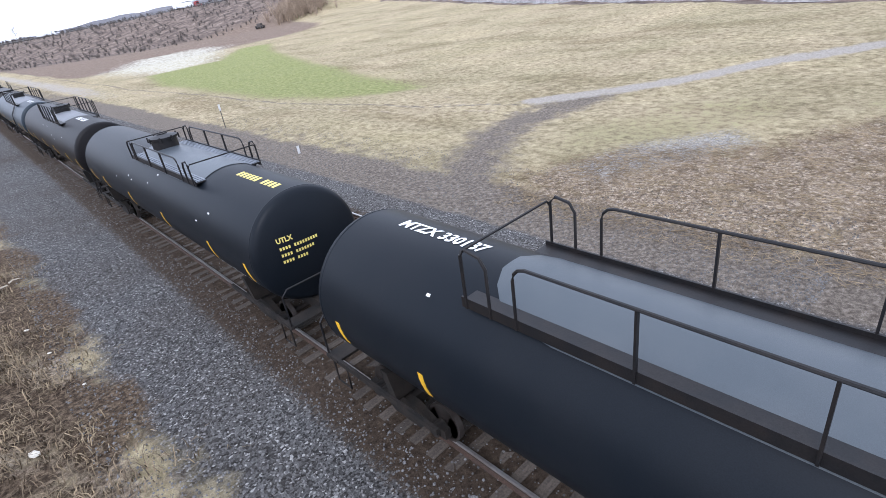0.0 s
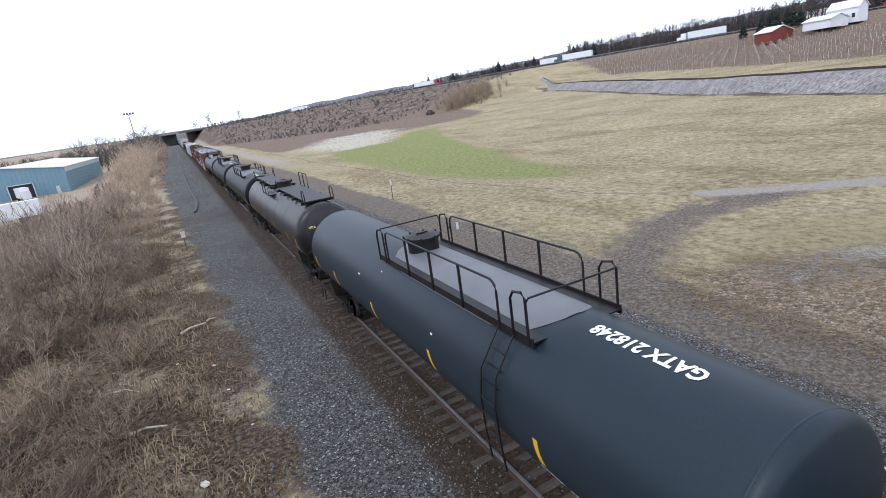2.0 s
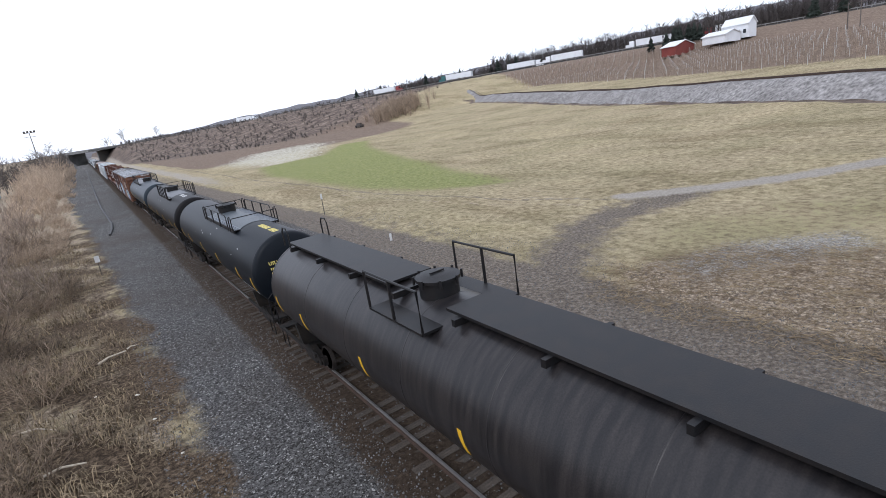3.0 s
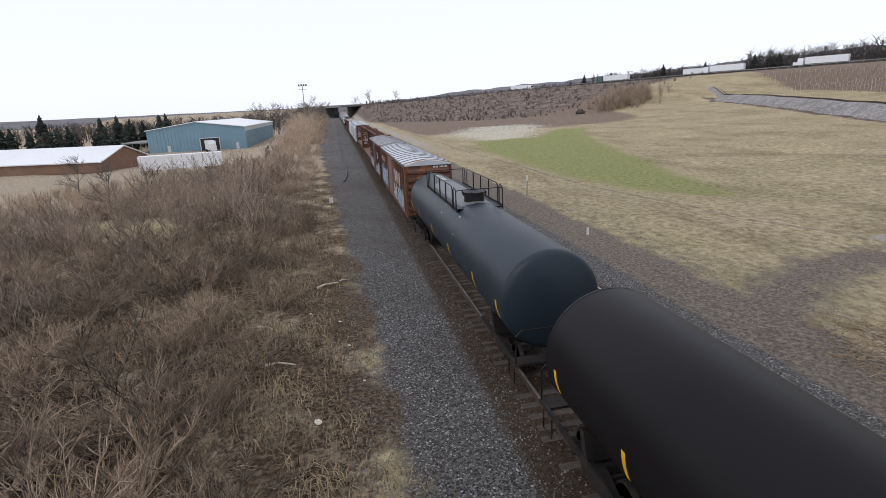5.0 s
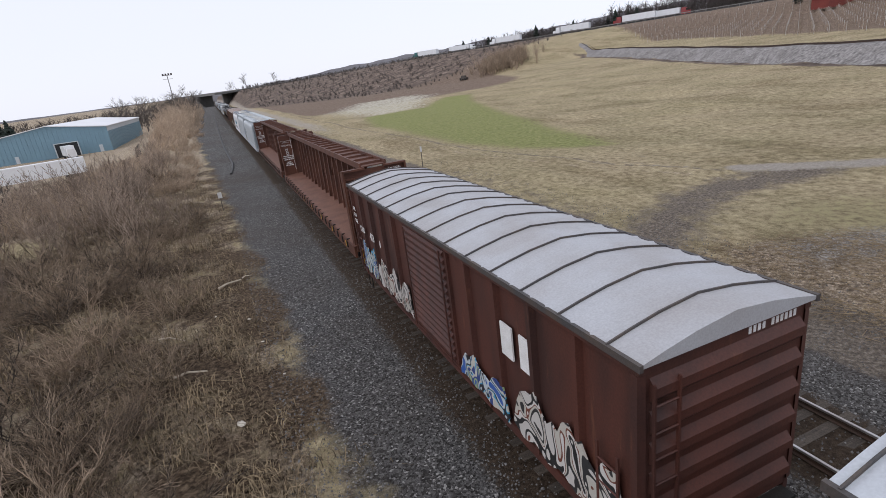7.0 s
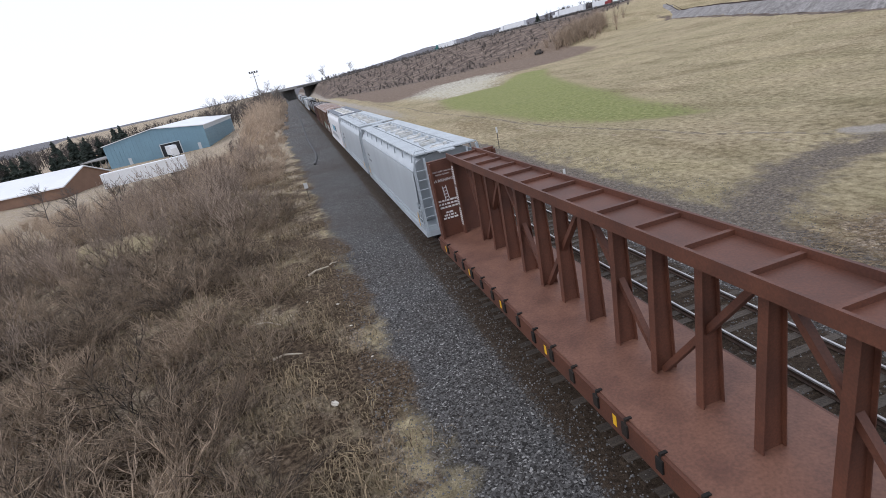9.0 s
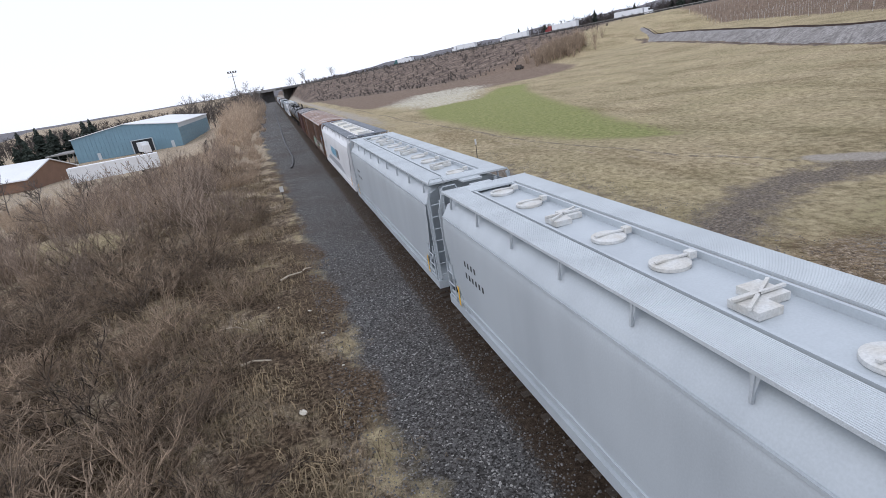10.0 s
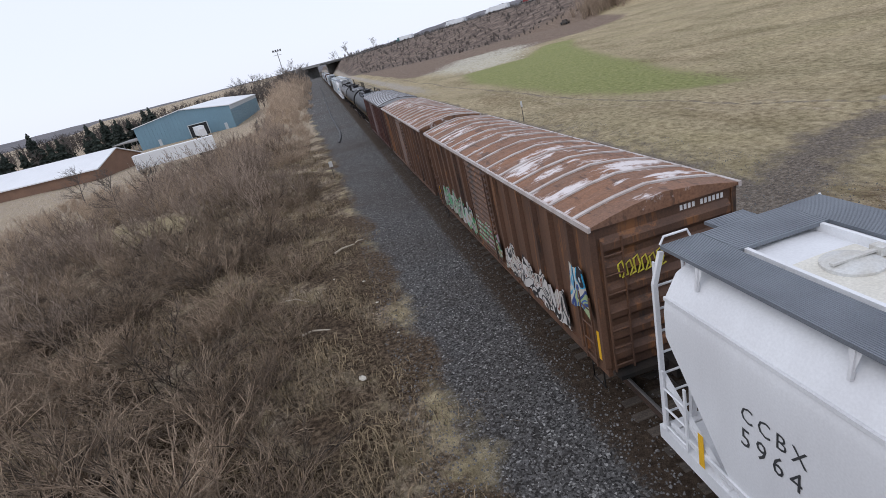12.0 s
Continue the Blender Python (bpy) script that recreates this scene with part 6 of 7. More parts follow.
def build_stones():
    g = np.random.RandomState(8)
    n = 60000
    y = 2 + 48 * g.rand(n) ** 1.6
    x = np.where(g.rand(n) < 0.82, -6.0 + 12.6 * g.rand(n), 6.6 + 6.5 * g.rand(n) ** 1.5)
    keep = ((np.abs(x) > 1.25) & (np.abs(x - 4.2) > 1.25)) | (g.rand(n) < 0.3)
    x, y = x[keep], y[keep]
    n = len(x)
    s = 0.014 + 0.03 * g.rand(n) ** 2
    z = ground_height(x, y) + s * 0.3
    base = np.array([(1, 0, 0), (0.3, 0.95, 0), (-0.9, 0.5, 0), (-0.7, -0.7, 0), (0.4, -0.9, 0), (0.1, 0, 0.8)])
    a = g.rand(n) * 6.28
    c, si = np.cos(a)[:, None], np.sin(a)[:, None]
    j = 1 + 0.35 * (g.rand(n, 6) - 0.5)
    vx = (base[:, 0] * c - base[:, 1] * si) * s[:, None] * j
    vy = (base[:, 0] * si + base[:, 1] * c) * s[:, None] * j
    vz = np.where(base[:, 2] > 0, base[:, 2] * s[:, None] * j, -0.6 * s[:, None])
    v = np.stack([vx + x[:, None], vy + y[:, None], vz + z[:, None]], 2).reshape(-1, 3)
    k = np.arange(n)[:, None] * 6
    f = np.concatenate([k + [q, (q + 1) % 5, 5] for q in range(5)], 1).reshape(-1, 3)
    me = quad_mesh("ballast", v, f)
    me.materials.append(STONE)
    tagged(new("ballast", me), "loose crushed grey limestone ballast", "gravel", kind="stuff")


build_stones()


# ---- small things beside the track ----
POST_WHITE = material("weathered_white_paint", (0.62, 0.62, 0.6), 0.7, 0, (0.4, 0.38, 0.35), 4, 0.6, 40, 0.001, 0.1)
POST_DARK = material("dark_post_steel", (0.06, 0.055, 0.05), 0.7, 0, (0.1, 0.07, 0.05), 4, 0.6, 40, 0.001, 0.2)
CABLE = material("black_cable_sheath", (0.025, 0.025, 0.027), 0.6, 0, (0.05, 0.045, 0.04), 2, 0.5, 30, 0.001, 0.2)


def build_small():
    def stick(x, y, a, length, r, bend, mat, label):
        s = Shape()
        c, d = math.cos(radians(a)), math.sin(radians(a))
        z = on_ground(x, y) + 0.12
        s.tube([(x - c * length / 2, y - d * length / 2, z), (x - c * length * 0.1 - d * bend, y - d * length * 0.1 + c * bend, z + 0.06), (x + c * length / 2, y + d * length / 2, z + 0.02)], r, 7, r * 0.5)
        ob = new("fallen_branch", s.mesh("fallen_branch"))
        ob.data.materials.append(mat)
        tagged(ob, label, "branch")

    stick(-6.75, 24.1, 25, 1.1, 0.06, 0.05, LOG, "bleached broken branch lying in dry grass")
    stick(-6.0, 24.6, 10, 0.4, 0.035, 0.02, LOG, "short bleached stick on the gravel edge")
    stick(-8.15, 16.1, -14, 1.0, 0.045, 0.08, LOG, "pale bent branch lying in dry grass")
    stick(-8.9, 19.2, -40, 1.3, 0.03, 0.1, LOG, "thin grey branch in the brush")
    for x, y, s in ((-6.83, 12.6, 0.13), (-6.2, 19.5, 0.07), (-5.9, 17.2, 0.06), (-7.4, 20.6, 0.06), (-5.5, 14.6, 0.05)):
        q = Shape()
        q.lathe([(-0.4 * s, 0.5 * s), (0, s), (0.25 * s, 0.75 * s), (0.36 * s, 0.05 * s)], 'z', (0, 0, 0), 6)
        q.v = [(vx * (1 + 0.35 * math.sin(7 * vx / s + 3 * k)), vy * (1 + 0.3 * math.cos(5 * vy / s + k)), vz) for k, (vx, vy, vz) in enumerate(q.v)]
        ob = new("white_rock", q.mesh("white_rock"))
        ob.data.materials.append(PAPER)
        ob.matrix_world = pose(x, y, on_ground(x, y) + 0.1 + s * 0.3, 12, 8, x * 60) @ Matrix.Diagonal((1, 0.6, 0.8, 1))
        tagged(ob, "pale rock in dry grass", "rock")
    m = new("marker_post")
    tagged(m, "short dark marker post with a white plate", "marker post")
    m.location = (-6.65, 42.5, on_ground(-6.65, 42.5))
    s = Shape()
    s.slab((0, 0, -0.1), (0.02, 0, 1.25), 0.07, 0.05)
    part("post", s, POST_DARK, m)
    s = Shape()
    s.box(-0.13, 0.17, -0.06, -0.035, 0.95, 1.4)
    part("plate", s, POST_WHITE, m, "white plate")
    for x, y, h in ((10.75, 44.5, 1.9), (9.5, 30, 0.5)):
        m = new("sign_post")
        tagged(m, "thin grey sign post in the grass", "sign post")
        m.location = (x, y, on_ground(x, y))
        s = Shape()
        s.slab((0, 0, -0.1), (0.03, 0, h), 0.06, 0.05)
        part("post", s, POST_DARK, m)
        s = Shape()
        s.box(-0.07, 0.1, -0.05, -0.03, h - 0.5, h)
        part("plate", s, POST_WHITE, m, "narrow pale plate seen edge-on")
    # a black cable along the edge of the gravel
    s = Shape()
    pts = [(-5.4 + dx, y, 0.06) for dx, y in ((0.0, 62), (0.35, 66), (0.55, 72), (0.35, 82), (0.1, 95), (0.0, 120), (-0.1, 170), (-0.2, 260), (-0.2, 380))]
    s.tube(pts, 0.13, 6)
    ob = new("cable_duct", s.mesh("cable_duct"))
    ob.data.materials.append(CABLE)
    tagged(ob, "black pipe lying along the gravel edge", "pipe")


build_small()


# ---- buildings and yard ----
BLUE_WALL = material("blue_grey_metal_siding", (0.17, 0.29, 0.36), 0.5, 0.1, (0.15, 0.25, 0.31), 0.3, 0.6, 2, 0.0, 0.04)
PALE_WALL = material("pale_siding_trim", (0.5, 0.55, 0.58), 0.5, 0.1, (0.45, 0.48, 0.5), 0.3, 0.6, 2, 0.0, 0.04)
WHITE_ROOF = material("white_metal_roof", (0.74, 0.75, 0.76), 0.5, 0.1, (0.66, 0.67, 0.68), 0.2, 0.6, 2, 0.0, 0.03)
DOORWAY_SHADE = material("painted_interior_shade", (0.02, 0.022, 0.025), 0.8)
TRAILER = material("white_trailer_skin", (0.76, 0.77, 0.78), 0.4, 0.1, (0.66, 0.66, 0.66), 0.5, 0.6, 3, 0.0, 0.04)
RED_WALL = material("barn_red_boards", (0.2, 0.04, 0.03), 0.8, 0, (0.14, 0.03, 0.025), 0.5, 0.6, 4, 0.0, 0.1)
HOUSE_WHITE = material("white_clapboard", (0.72, 0.73, 0.74), 0.7, 0, (0.6, 0.6, 0.6), 0.3, 0.5, 3, 0.0, 0.04)
BRICK_WALL = material("tan_shed_wall", (0.2, 0.115, 0.075), 0.8, 0, (0.13, 0.075, 0.05), 0.5, 0.5, 4, 0.0, 0.1)
GLASS = material("dark_window_glass", (0.03, 0.035, 0.04), 0.1)
ASPHALT = material("grey_asphalt", (0.09, 0.088, 0.086), 0.9, 0, (0.06, 0.06, 0.06), 0.5, 0.6, 8, 0.01, 0.15)
CONCRETE = material("grey_concrete", (0.24, 0.235, 0.225), 0.85, 0, (0.16, 0.155, 0.15), 0.5, 0.6, 6, 0.005, 0.12)
BANK_STONE = material("pale_bank_stone", (0.27, 0.255, 0.245), 0.95, 0, (0.16, 0.148, 0.14), 0.35, 0.8, 2.2, 0.12, 0.45, 0.2)
TYRE = material("black_tyre_rubber", (0.015, 0.015, 0.016), 0.8)
CAB_RED = material("red_cab_paint", (0.25, 0.03, 0.03), 0.4)
CAB_GREEN = material("green_cab_paint", (0.02, 0.12, 0.12), 0.4)


def gable_building(name, label, x0, x1, y0, y1, base, eave, peak, wall, roof, ribs=True, along='y'):
    ob = new(name)
    tagged(ob, label, "building")
    s = Shape()
    cx = (x0 + x1) / 2
    s.prism([(x0, base), (x1, base), (x1, eave), (cx, peak), (x0, eave)], y0, y1)
    part("wall", s, wall, ob)
    if ribs:
        s = Shape()
        for k in range(int((x1 - x0) / 1.2)):
            x = x0 + 0.6 + k * 1.2
            s.box(x - 0.05, x + 0.05, y0 - 0.06, y0, base, eave + (peak - eave) * (1 - abs(x - cx) / (cx - x0)) - 0.2)
        for k in range(int((y1 - y0) / 2.4)):
            y = y0 + 1.2 + k * 2.4
            s.box(x1, x1 + 0.06, y - 0.06, y + 0.06, base, eave - 0.1)
        part("siding_rib", s, wall, ob)
    s = Shape()
    t = 0.25
    s.prism([(x0 - 0.4, eave - 0.1), (cx, peak + 0.02), (x1 + 0.4, eave - 0.1), (x1 + 0.4, eave - 0.1 + t), (cx, peak + t), (x0 - 0.4, eave - 0.1 + t)], y0 - 0.4, y1 + 0.4)
    part("roof", s, roof, ob)
    return ob


def build_yard():
    g = -3.4
    b = gable_building("warehouse", "blue-grey metal warehouse with a white low-pitched roof", -69.5, -37.5, 197, 282, g, 4.1, 6.3, BLUE_WALL, WHITE_ROOF)
    s = Shape()
    s.box(-37.5, -37.42, 197.2, 281.8, 2.6, 3.95)
    part("fascia", s, PALE_WALL, b, "pale band under the eave")
    # a solid near-black slab; the shade inside the open doorway is its colour
    s = Shape()
    s.box(-52.6, -46.4, 196.85, 197.15, g, 0.7)
    d = part("loading_door", s, DOORWAY_SHADE, b, "dark panel painted as the shaded open loading doorway")
    s = Shape()
    for x in (-52.7, -46.3):
        s.box(x - 0.15, x + 0.15, 196.75, 197.0, g, 0.9)
    s.box(-52.8, -46.2, 196.75, 197.0, 0.7, 0.95)
    part("door_frame", s, PALE_WALL, d)
    for x in (-63, -40.5):
        s = Shape()
        s.box(x - 0.5, x + 0.5, 196.9, 196.98, g, -1.2)
        part("door", s, PALE_WALL, b, "pale service door")
    s = Shape()
    s.box(-78, -69.6, 197, 215, 0.1, 0.45)
    for x in (-77.6, -70.5):
        for y in (198, 206, 214):
            s.box(x - 0.12, x + 0.12, y - 0.12, y + 0.12, g, 0.1)
    part("lean_to", s, CONCRETE, b, "open lean-to roof on posts")
    t = new("semi_trailer")
    tagged(t, "white box semi-trailer parked in the yard", "trailer")
    m = pose(-39, 121.5, g - 0.1, 0, 0, 8)
    t.matrix_world = m
    s = Shape()
    s.box(-8.1, 8.1, -1.3, 1.3, 1.2, 4.1)
    part("box", s, TRAILER, t)
    s = Shape()
    for k in range(26):
        x = -7.9 + k * 0.63
        s.box(x - 0.02, x + 0.02, -1.325, -1.3, 1.25, 4.05)
    part("rivet_rib", s, TRAILER, t)
    for x in (5.2, 6.5):
        for y in (-1.05, 1.05):
            s = Shape()
            s.lathe([(-0.25, 0.3), (-0.25, 0.5), (0.25, 0.5), (0.25, 0.3)], 'y', (x, y, 0.5), 18)
            part("wheel", s, TYRE, t)
    s = Shape()
    s.box(4.4, 7.4, -0.9, 0.9, 0.75, 1.2)
    s.box(-5, -4.8, -1.0, -0.8, 0.1, 1.2)
    part("underframe", s, POST_DARK, t)
    t = new("box_truck")
    tagged(t, "white box truck backed up to the warehouse door", "truck")
    t.matrix_world = pose(-47, 187, g - 0.1, 0, 0, 20)
    s = Shape()
    s.box(-1.25, 1.25, -1, 6.5, 0.9, 3.7)
    part("box", s, TRAILER, t)
    s = Shape()
    s.prism([(-1.1, 0.6), (1.1, 0.6), (1.1, 2.0), (0.95, 2.9), (-0.95, 2.9), (-1.1, 2.0)], -3.0, -1.1)
    part("cab", s, TRAILER, t)
    for y in (-2.2, 5.0):
        for x in (-1.05, 1.05):
            s = Shape()
            s.lathe([(-0.2, 0.3), (-0.2, 0.48), (0.2, 0.48), (0.2, 0.3)], 'x', (x, y, 0.48), 16)
            part("wheel", s, TYRE, t)
    h = gable_building("shed", "low tan shed with a white roof beyond the brush", -9, 9, -22, 22, g, -1.0, 2.0, BRICK_WALL, WHITE_ROOF, False)
    h.matrix_world = pose(-79, 148, 0, 0, 0, 76)
    f = new("fence")
    tagged(f, "dark chain-link gate fence at the yard edge", "fence")
    g0, g = g, -0.5
    for k in range(6):
        s = Shape()
        y = 99 + k * 2.2
        s.slab((-18.6 - k * 0.15, y, g), (-18.6 - k * 0.15, y, g + 2.6), 0.1, 0.1)
        part("post", s, POST_DARK, f)
    for z in (0.3, 0.8, 1.3, 1.8, 2.3):
        s = Shape()
        s.slab((-18.6, 99, g + z), (-19.35, 110, g + z), 0.05, 0.05)
        part("rail", s, POST_DARK, f)
    g = g0
    p = new("light_tower")
    tagged(p, "tall steel pole with a bar of floodlights", "light pole")
    x, y = -18.6, 240
    s = Shape()
    s.tube([(x, y, g), (x, y, 18.8)], 0.22, 8, 0.14)
    part("pole", s, CONCRETE, p)
    s = Shape()
    s.slab((x - 1.8, y, 18.8), (x + 1.8, y, 18.8), 0.18, 0.18)
    s.slab((x - 1.8, y, 17.4), (x + 1.8, y, 17.4), 0.12, 0.12)
    part("crossbar", s, CONCRETE, p)
    for k in range(4):
        s = Shape()
        s.box(x - 1.7 + k * 1.0, x - 1.1 + k * 1.0, y - 0.3, y + 0.2, 18.9, 19.5)
        part("floodlight", s, POST_DARK, p)
    rn = random.Random(21)
    trees = [tree_mesh(s, 10) for s in (31, 32, 33, 34)]
    for me in trees:
        me.materials.append(BARK)
    spots = [(-33 - 3 * k + rn.uniform(-2, 2), 300 + rn.uniform(-20, 40), rn.uniform(1.3, 1.9)) for k in range(6)]
    spots += [(-12 - rn.uniform(0, 16), rn.uniform(215, 420), rn.uniform(0.9, 1.4)) for _ in range(26)]
    spots += [(-70 - 4.4 * k, 250 + rn.uniform(-20, 30), rn.uniform(0.8, 1.25)) for k in range(22)] + [(-27, 62, 0.62), (-34, 70, 0.7), (-46, 90, 0.7)]
    spots += [(30, 560, 1.6), (60, 590, 1.5), (18, 640, 1.6), (-30, 620, 1.4), (-14, 660, 1.6)]
    for x, y, s in spots:
        ob = new("bare_tree", rn.choice(trees))
        ob.matrix_world = pose(x, y, on_ground(x, y), 0, 0, rn.uniform(0, 360)) @ Matrix.Diagonal((s, s, s, 1))
        tagged(ob, "leafless grey deciduous tree beside the yard", "tree", "bare trees")
    def conifer(seed, height):
        r2 = random.Random(seed)
        st = Sticks()
        v, f = [], []
        st.add((0, 0, -0.3), (0, 0, height * 0.98), height * 0.02, 0.02)
        for k in range(330):
            u = r2.random() ** 0.8
            z = height * (0.1 + 0.88 * u)
            reach = height * 0.27 * (1 - u) ** 0.7 * r2.uniform(0.4, 1.15) * (1 + 0.25 * math.sin(u * 23 + seed)) + 0.15
            a = r2.uniform(0, 6.28)
            c, d = math.cos(a), math.sin(a)
            w = reach * 0.3
            k0 = len(v)
            v += [(0, 0, z + 0.2), (c * reach * 0.6 - d * w, d * reach * 0.6 + c * w, z - reach * 0.2), (c * reach, d * reach, z - reach * 0.35), (c * reach * 0.6 + d * w, d * reach * 0.6 - c * w, z - reach * 0.2)]
            f.append((k0, k0 + 1, k0 + 2, k0 + 3))
            v += [(0, 0, z - 0.1), (c * reach * 0.6, d * reach * 0.6, z + reach * 0.05), (c * reach * 0.95, d * reach * 0.95, z - reach * 0.4), (c * reach * 0.5, d * reach * 0.5, z - reach * 0.55)]
            f.append((k0 + 4, k0 + 5, k0 + 6, k0 + 7))
        return st.mesh("trunk"), quad_mesh("crown", v, f)
    firs = [conifer(s, 11) for s in (41, 42, 43)]
    for a, b in firs:
        a.materials.append(BARK), b.materials.append(NEEDLE)
    spots = [(-76 - 10 * k + rn.uniform(-3, 3), 246 + rn.uniform(-8, 14), rn.uniform(0.7, 1.4)) for k in range(8)] + [(-74, 228, 1.15), (-79, 235, 0.75), (-84, 226, 1.05), (-89, 236, 0.9), (-94, 228, 0.85), (-101, 236, 0.7), (-107, 228, 0.9), (-116, 240, 0.85), (-124, 235, 0.8), (-133, 240, 0.9)]
    spots += [(203 + 2.2 * k + rn.uniform(-2, 2), 140 - 1.2 * k + rn.uniform(-3, 3), rn.uniform(0.5, 0.75)) for k in range(9)] + [(252, 100, 0.8), (258, 92, 0.7)]
    spots += [(330 - .55 * y + rn.uniform(14, 30), y, rn.uniform(0.6, 1.0)) for y in (238, 246, 252, 258, 270, 281, 300, 322, 350)]
    for x, y, s in spots:
        ob = new("conifer")
        a, b = rn.choice(firs)
        part("trunk", a, BARK, ob)
        part("crown", b, NEEDLE, ob)
        ob.matrix_world = pose(x, y, on_ground(x, y), 0, 0, rn.uniform(0, 360)) @ Matrix.Diagonal((s * 1.15, s * 1.15, s * 1.05, 1))
        tagged(ob, "dark green conifer with ragged branches", "tree", "conifers")
    gb = gable_building("barn", "red barn with a white metal roof beside the vineyard", 193, 206, 124, 130, on_ground(200, 127) - 0.5, on_ground(200, 127) + 3.0, on_ground(200, 127) + 4.8, RED_WALL, WHITE_ROOF, False)
    z = on_ground(222, 112)
    hs = gable_building("farmhouse", "white farmhouse with outbuildings at the vineyard's top", 216, 222, 108, 118, z - 0.5, z + 4.5, z + 7.0, HOUSE_WHITE, WHITE_ROOF, False)
    for k in range(4):
        s = Shape()
        s.box(215.9, 216.02, 109 + k * 2.2, 110 + k * 2.2, z + 1.2, z + 2.6)
        part("window", s, GLASS, hs)
    gable_building("farm_shed", "long low white farm shed", 203, 214, 110, 119, z - 1.2, z + 1.6, z + 3.0, HOUSE_WHITE, WHITE_ROOF, False)
    for x, y in ((196, 66), (215, 61), (172, 61)):
        p = new("utility_pole")
        tagged(p, "wooden utility pole in the vineyard", "utility pole")
        z = on_ground(x, y)
        s = Shape()
        s.tube([(x, y, z - 0.3), (x, y, z + 8)], 0.16, 8, 0.11)
        part("pole", s, BARK, p)
        s = Shape()
        s.slab((x - 0.6, y + 1, z + 7.4), (x + 0.6, y - 1, z + 7.4), 0.1, 0.12)
        part("crossarm", s, BARK, p)
    # the second line on its ballast bank
    ys = np.arange(-30, 236, 1.5)
    offs = [2.6, 3.4, 4.3, 5.2, 6.1, 7.0, 7.6, 9.0, 10.6, 11.2, 12.2, 13.4]
    lift = [-0.4, 0.0, 0.55, 1.1, 1.65, 2.1, 2.2, 2.2, 2.2, 2.1, 1.7, 1.0]
    gr = np.random.RandomState(3)
    v, f = [], []
    for y in ys:
        c = 49 + 0.47 * max(y, 0)
        z0 = on_ground(c - 0.5, y) - 2.2 * float(smooth((y - 195) / 40))
        v += [(c + o + gr.uniform(-0.1, 0.1), y, z0 + h + gr.uniform(-0.06, 0.06)) for o, h in zip(offs, lift)]
    n = len(offs)
    for i in range(len(ys) - 1):
        f += [(i * n + j, i * n + j + 1, (i + 1) * n + j + 1, (i + 1) * n + j) for j in range(n - 1)]
    me = quad_mesh("ballast_bank", v, f)
    me.materials.append(BANK_STONE)
    tagged(new("ballast_bank", me), "pale crushed stone bank under the second line", "embankment", kind="structure")
    for off in (8.2, 9.65):
        s = Shape()
        pts = []
        for y in range(-28, 215, 9):
            c = 49 + 0.47 * max(y, 0)
            pts.append((c + off, y, on_ground(c - 0.5, y) - 2.2 * float(smooth((y - 195) / 40)) + 2.36))
        for a, b in zip(pts, pts[1:]):
            s.slab(a, b, 0.1, 0.22)
        ob = new("rail", s.mesh("rail"))
        ob.data.materials.append(RAIL_RUST)
        tagged(ob, "rusty rail of the line on the embankment", "railway track", kind="structure")
    # the small utility vehicle at the field's edge
    c = new("field_vehicle")
    tagged(c, "small dark utility vehicle at the field edge", "vehicle")
    c.matrix_world = pose(101, 222, on_ground(101, 222), 0, 0, 30)
    s = Shape()
    s.box(-0.9, 0.9, -1.8, 1.8, 0.5, 1.2)
    s.prism([(-0.8, 1.2), (0.8, 1.2), (0.7, 2.0), (-0.7, 2.0)], -0.9, 1.0)
    part("body", s, POST_DARK, c)
    for x in (-0.85, 0.85):
        for y in (-1.2, 1.2):
            s = Shape()
            s.lathe([(-0.12, 0.2), (-0.12, 0.42), (0.12, 0.42), (0.12, 0.2)], 'x', (x, y, 0.42), 14)
            part("wheel", s, TYRE, c)


build_yard()


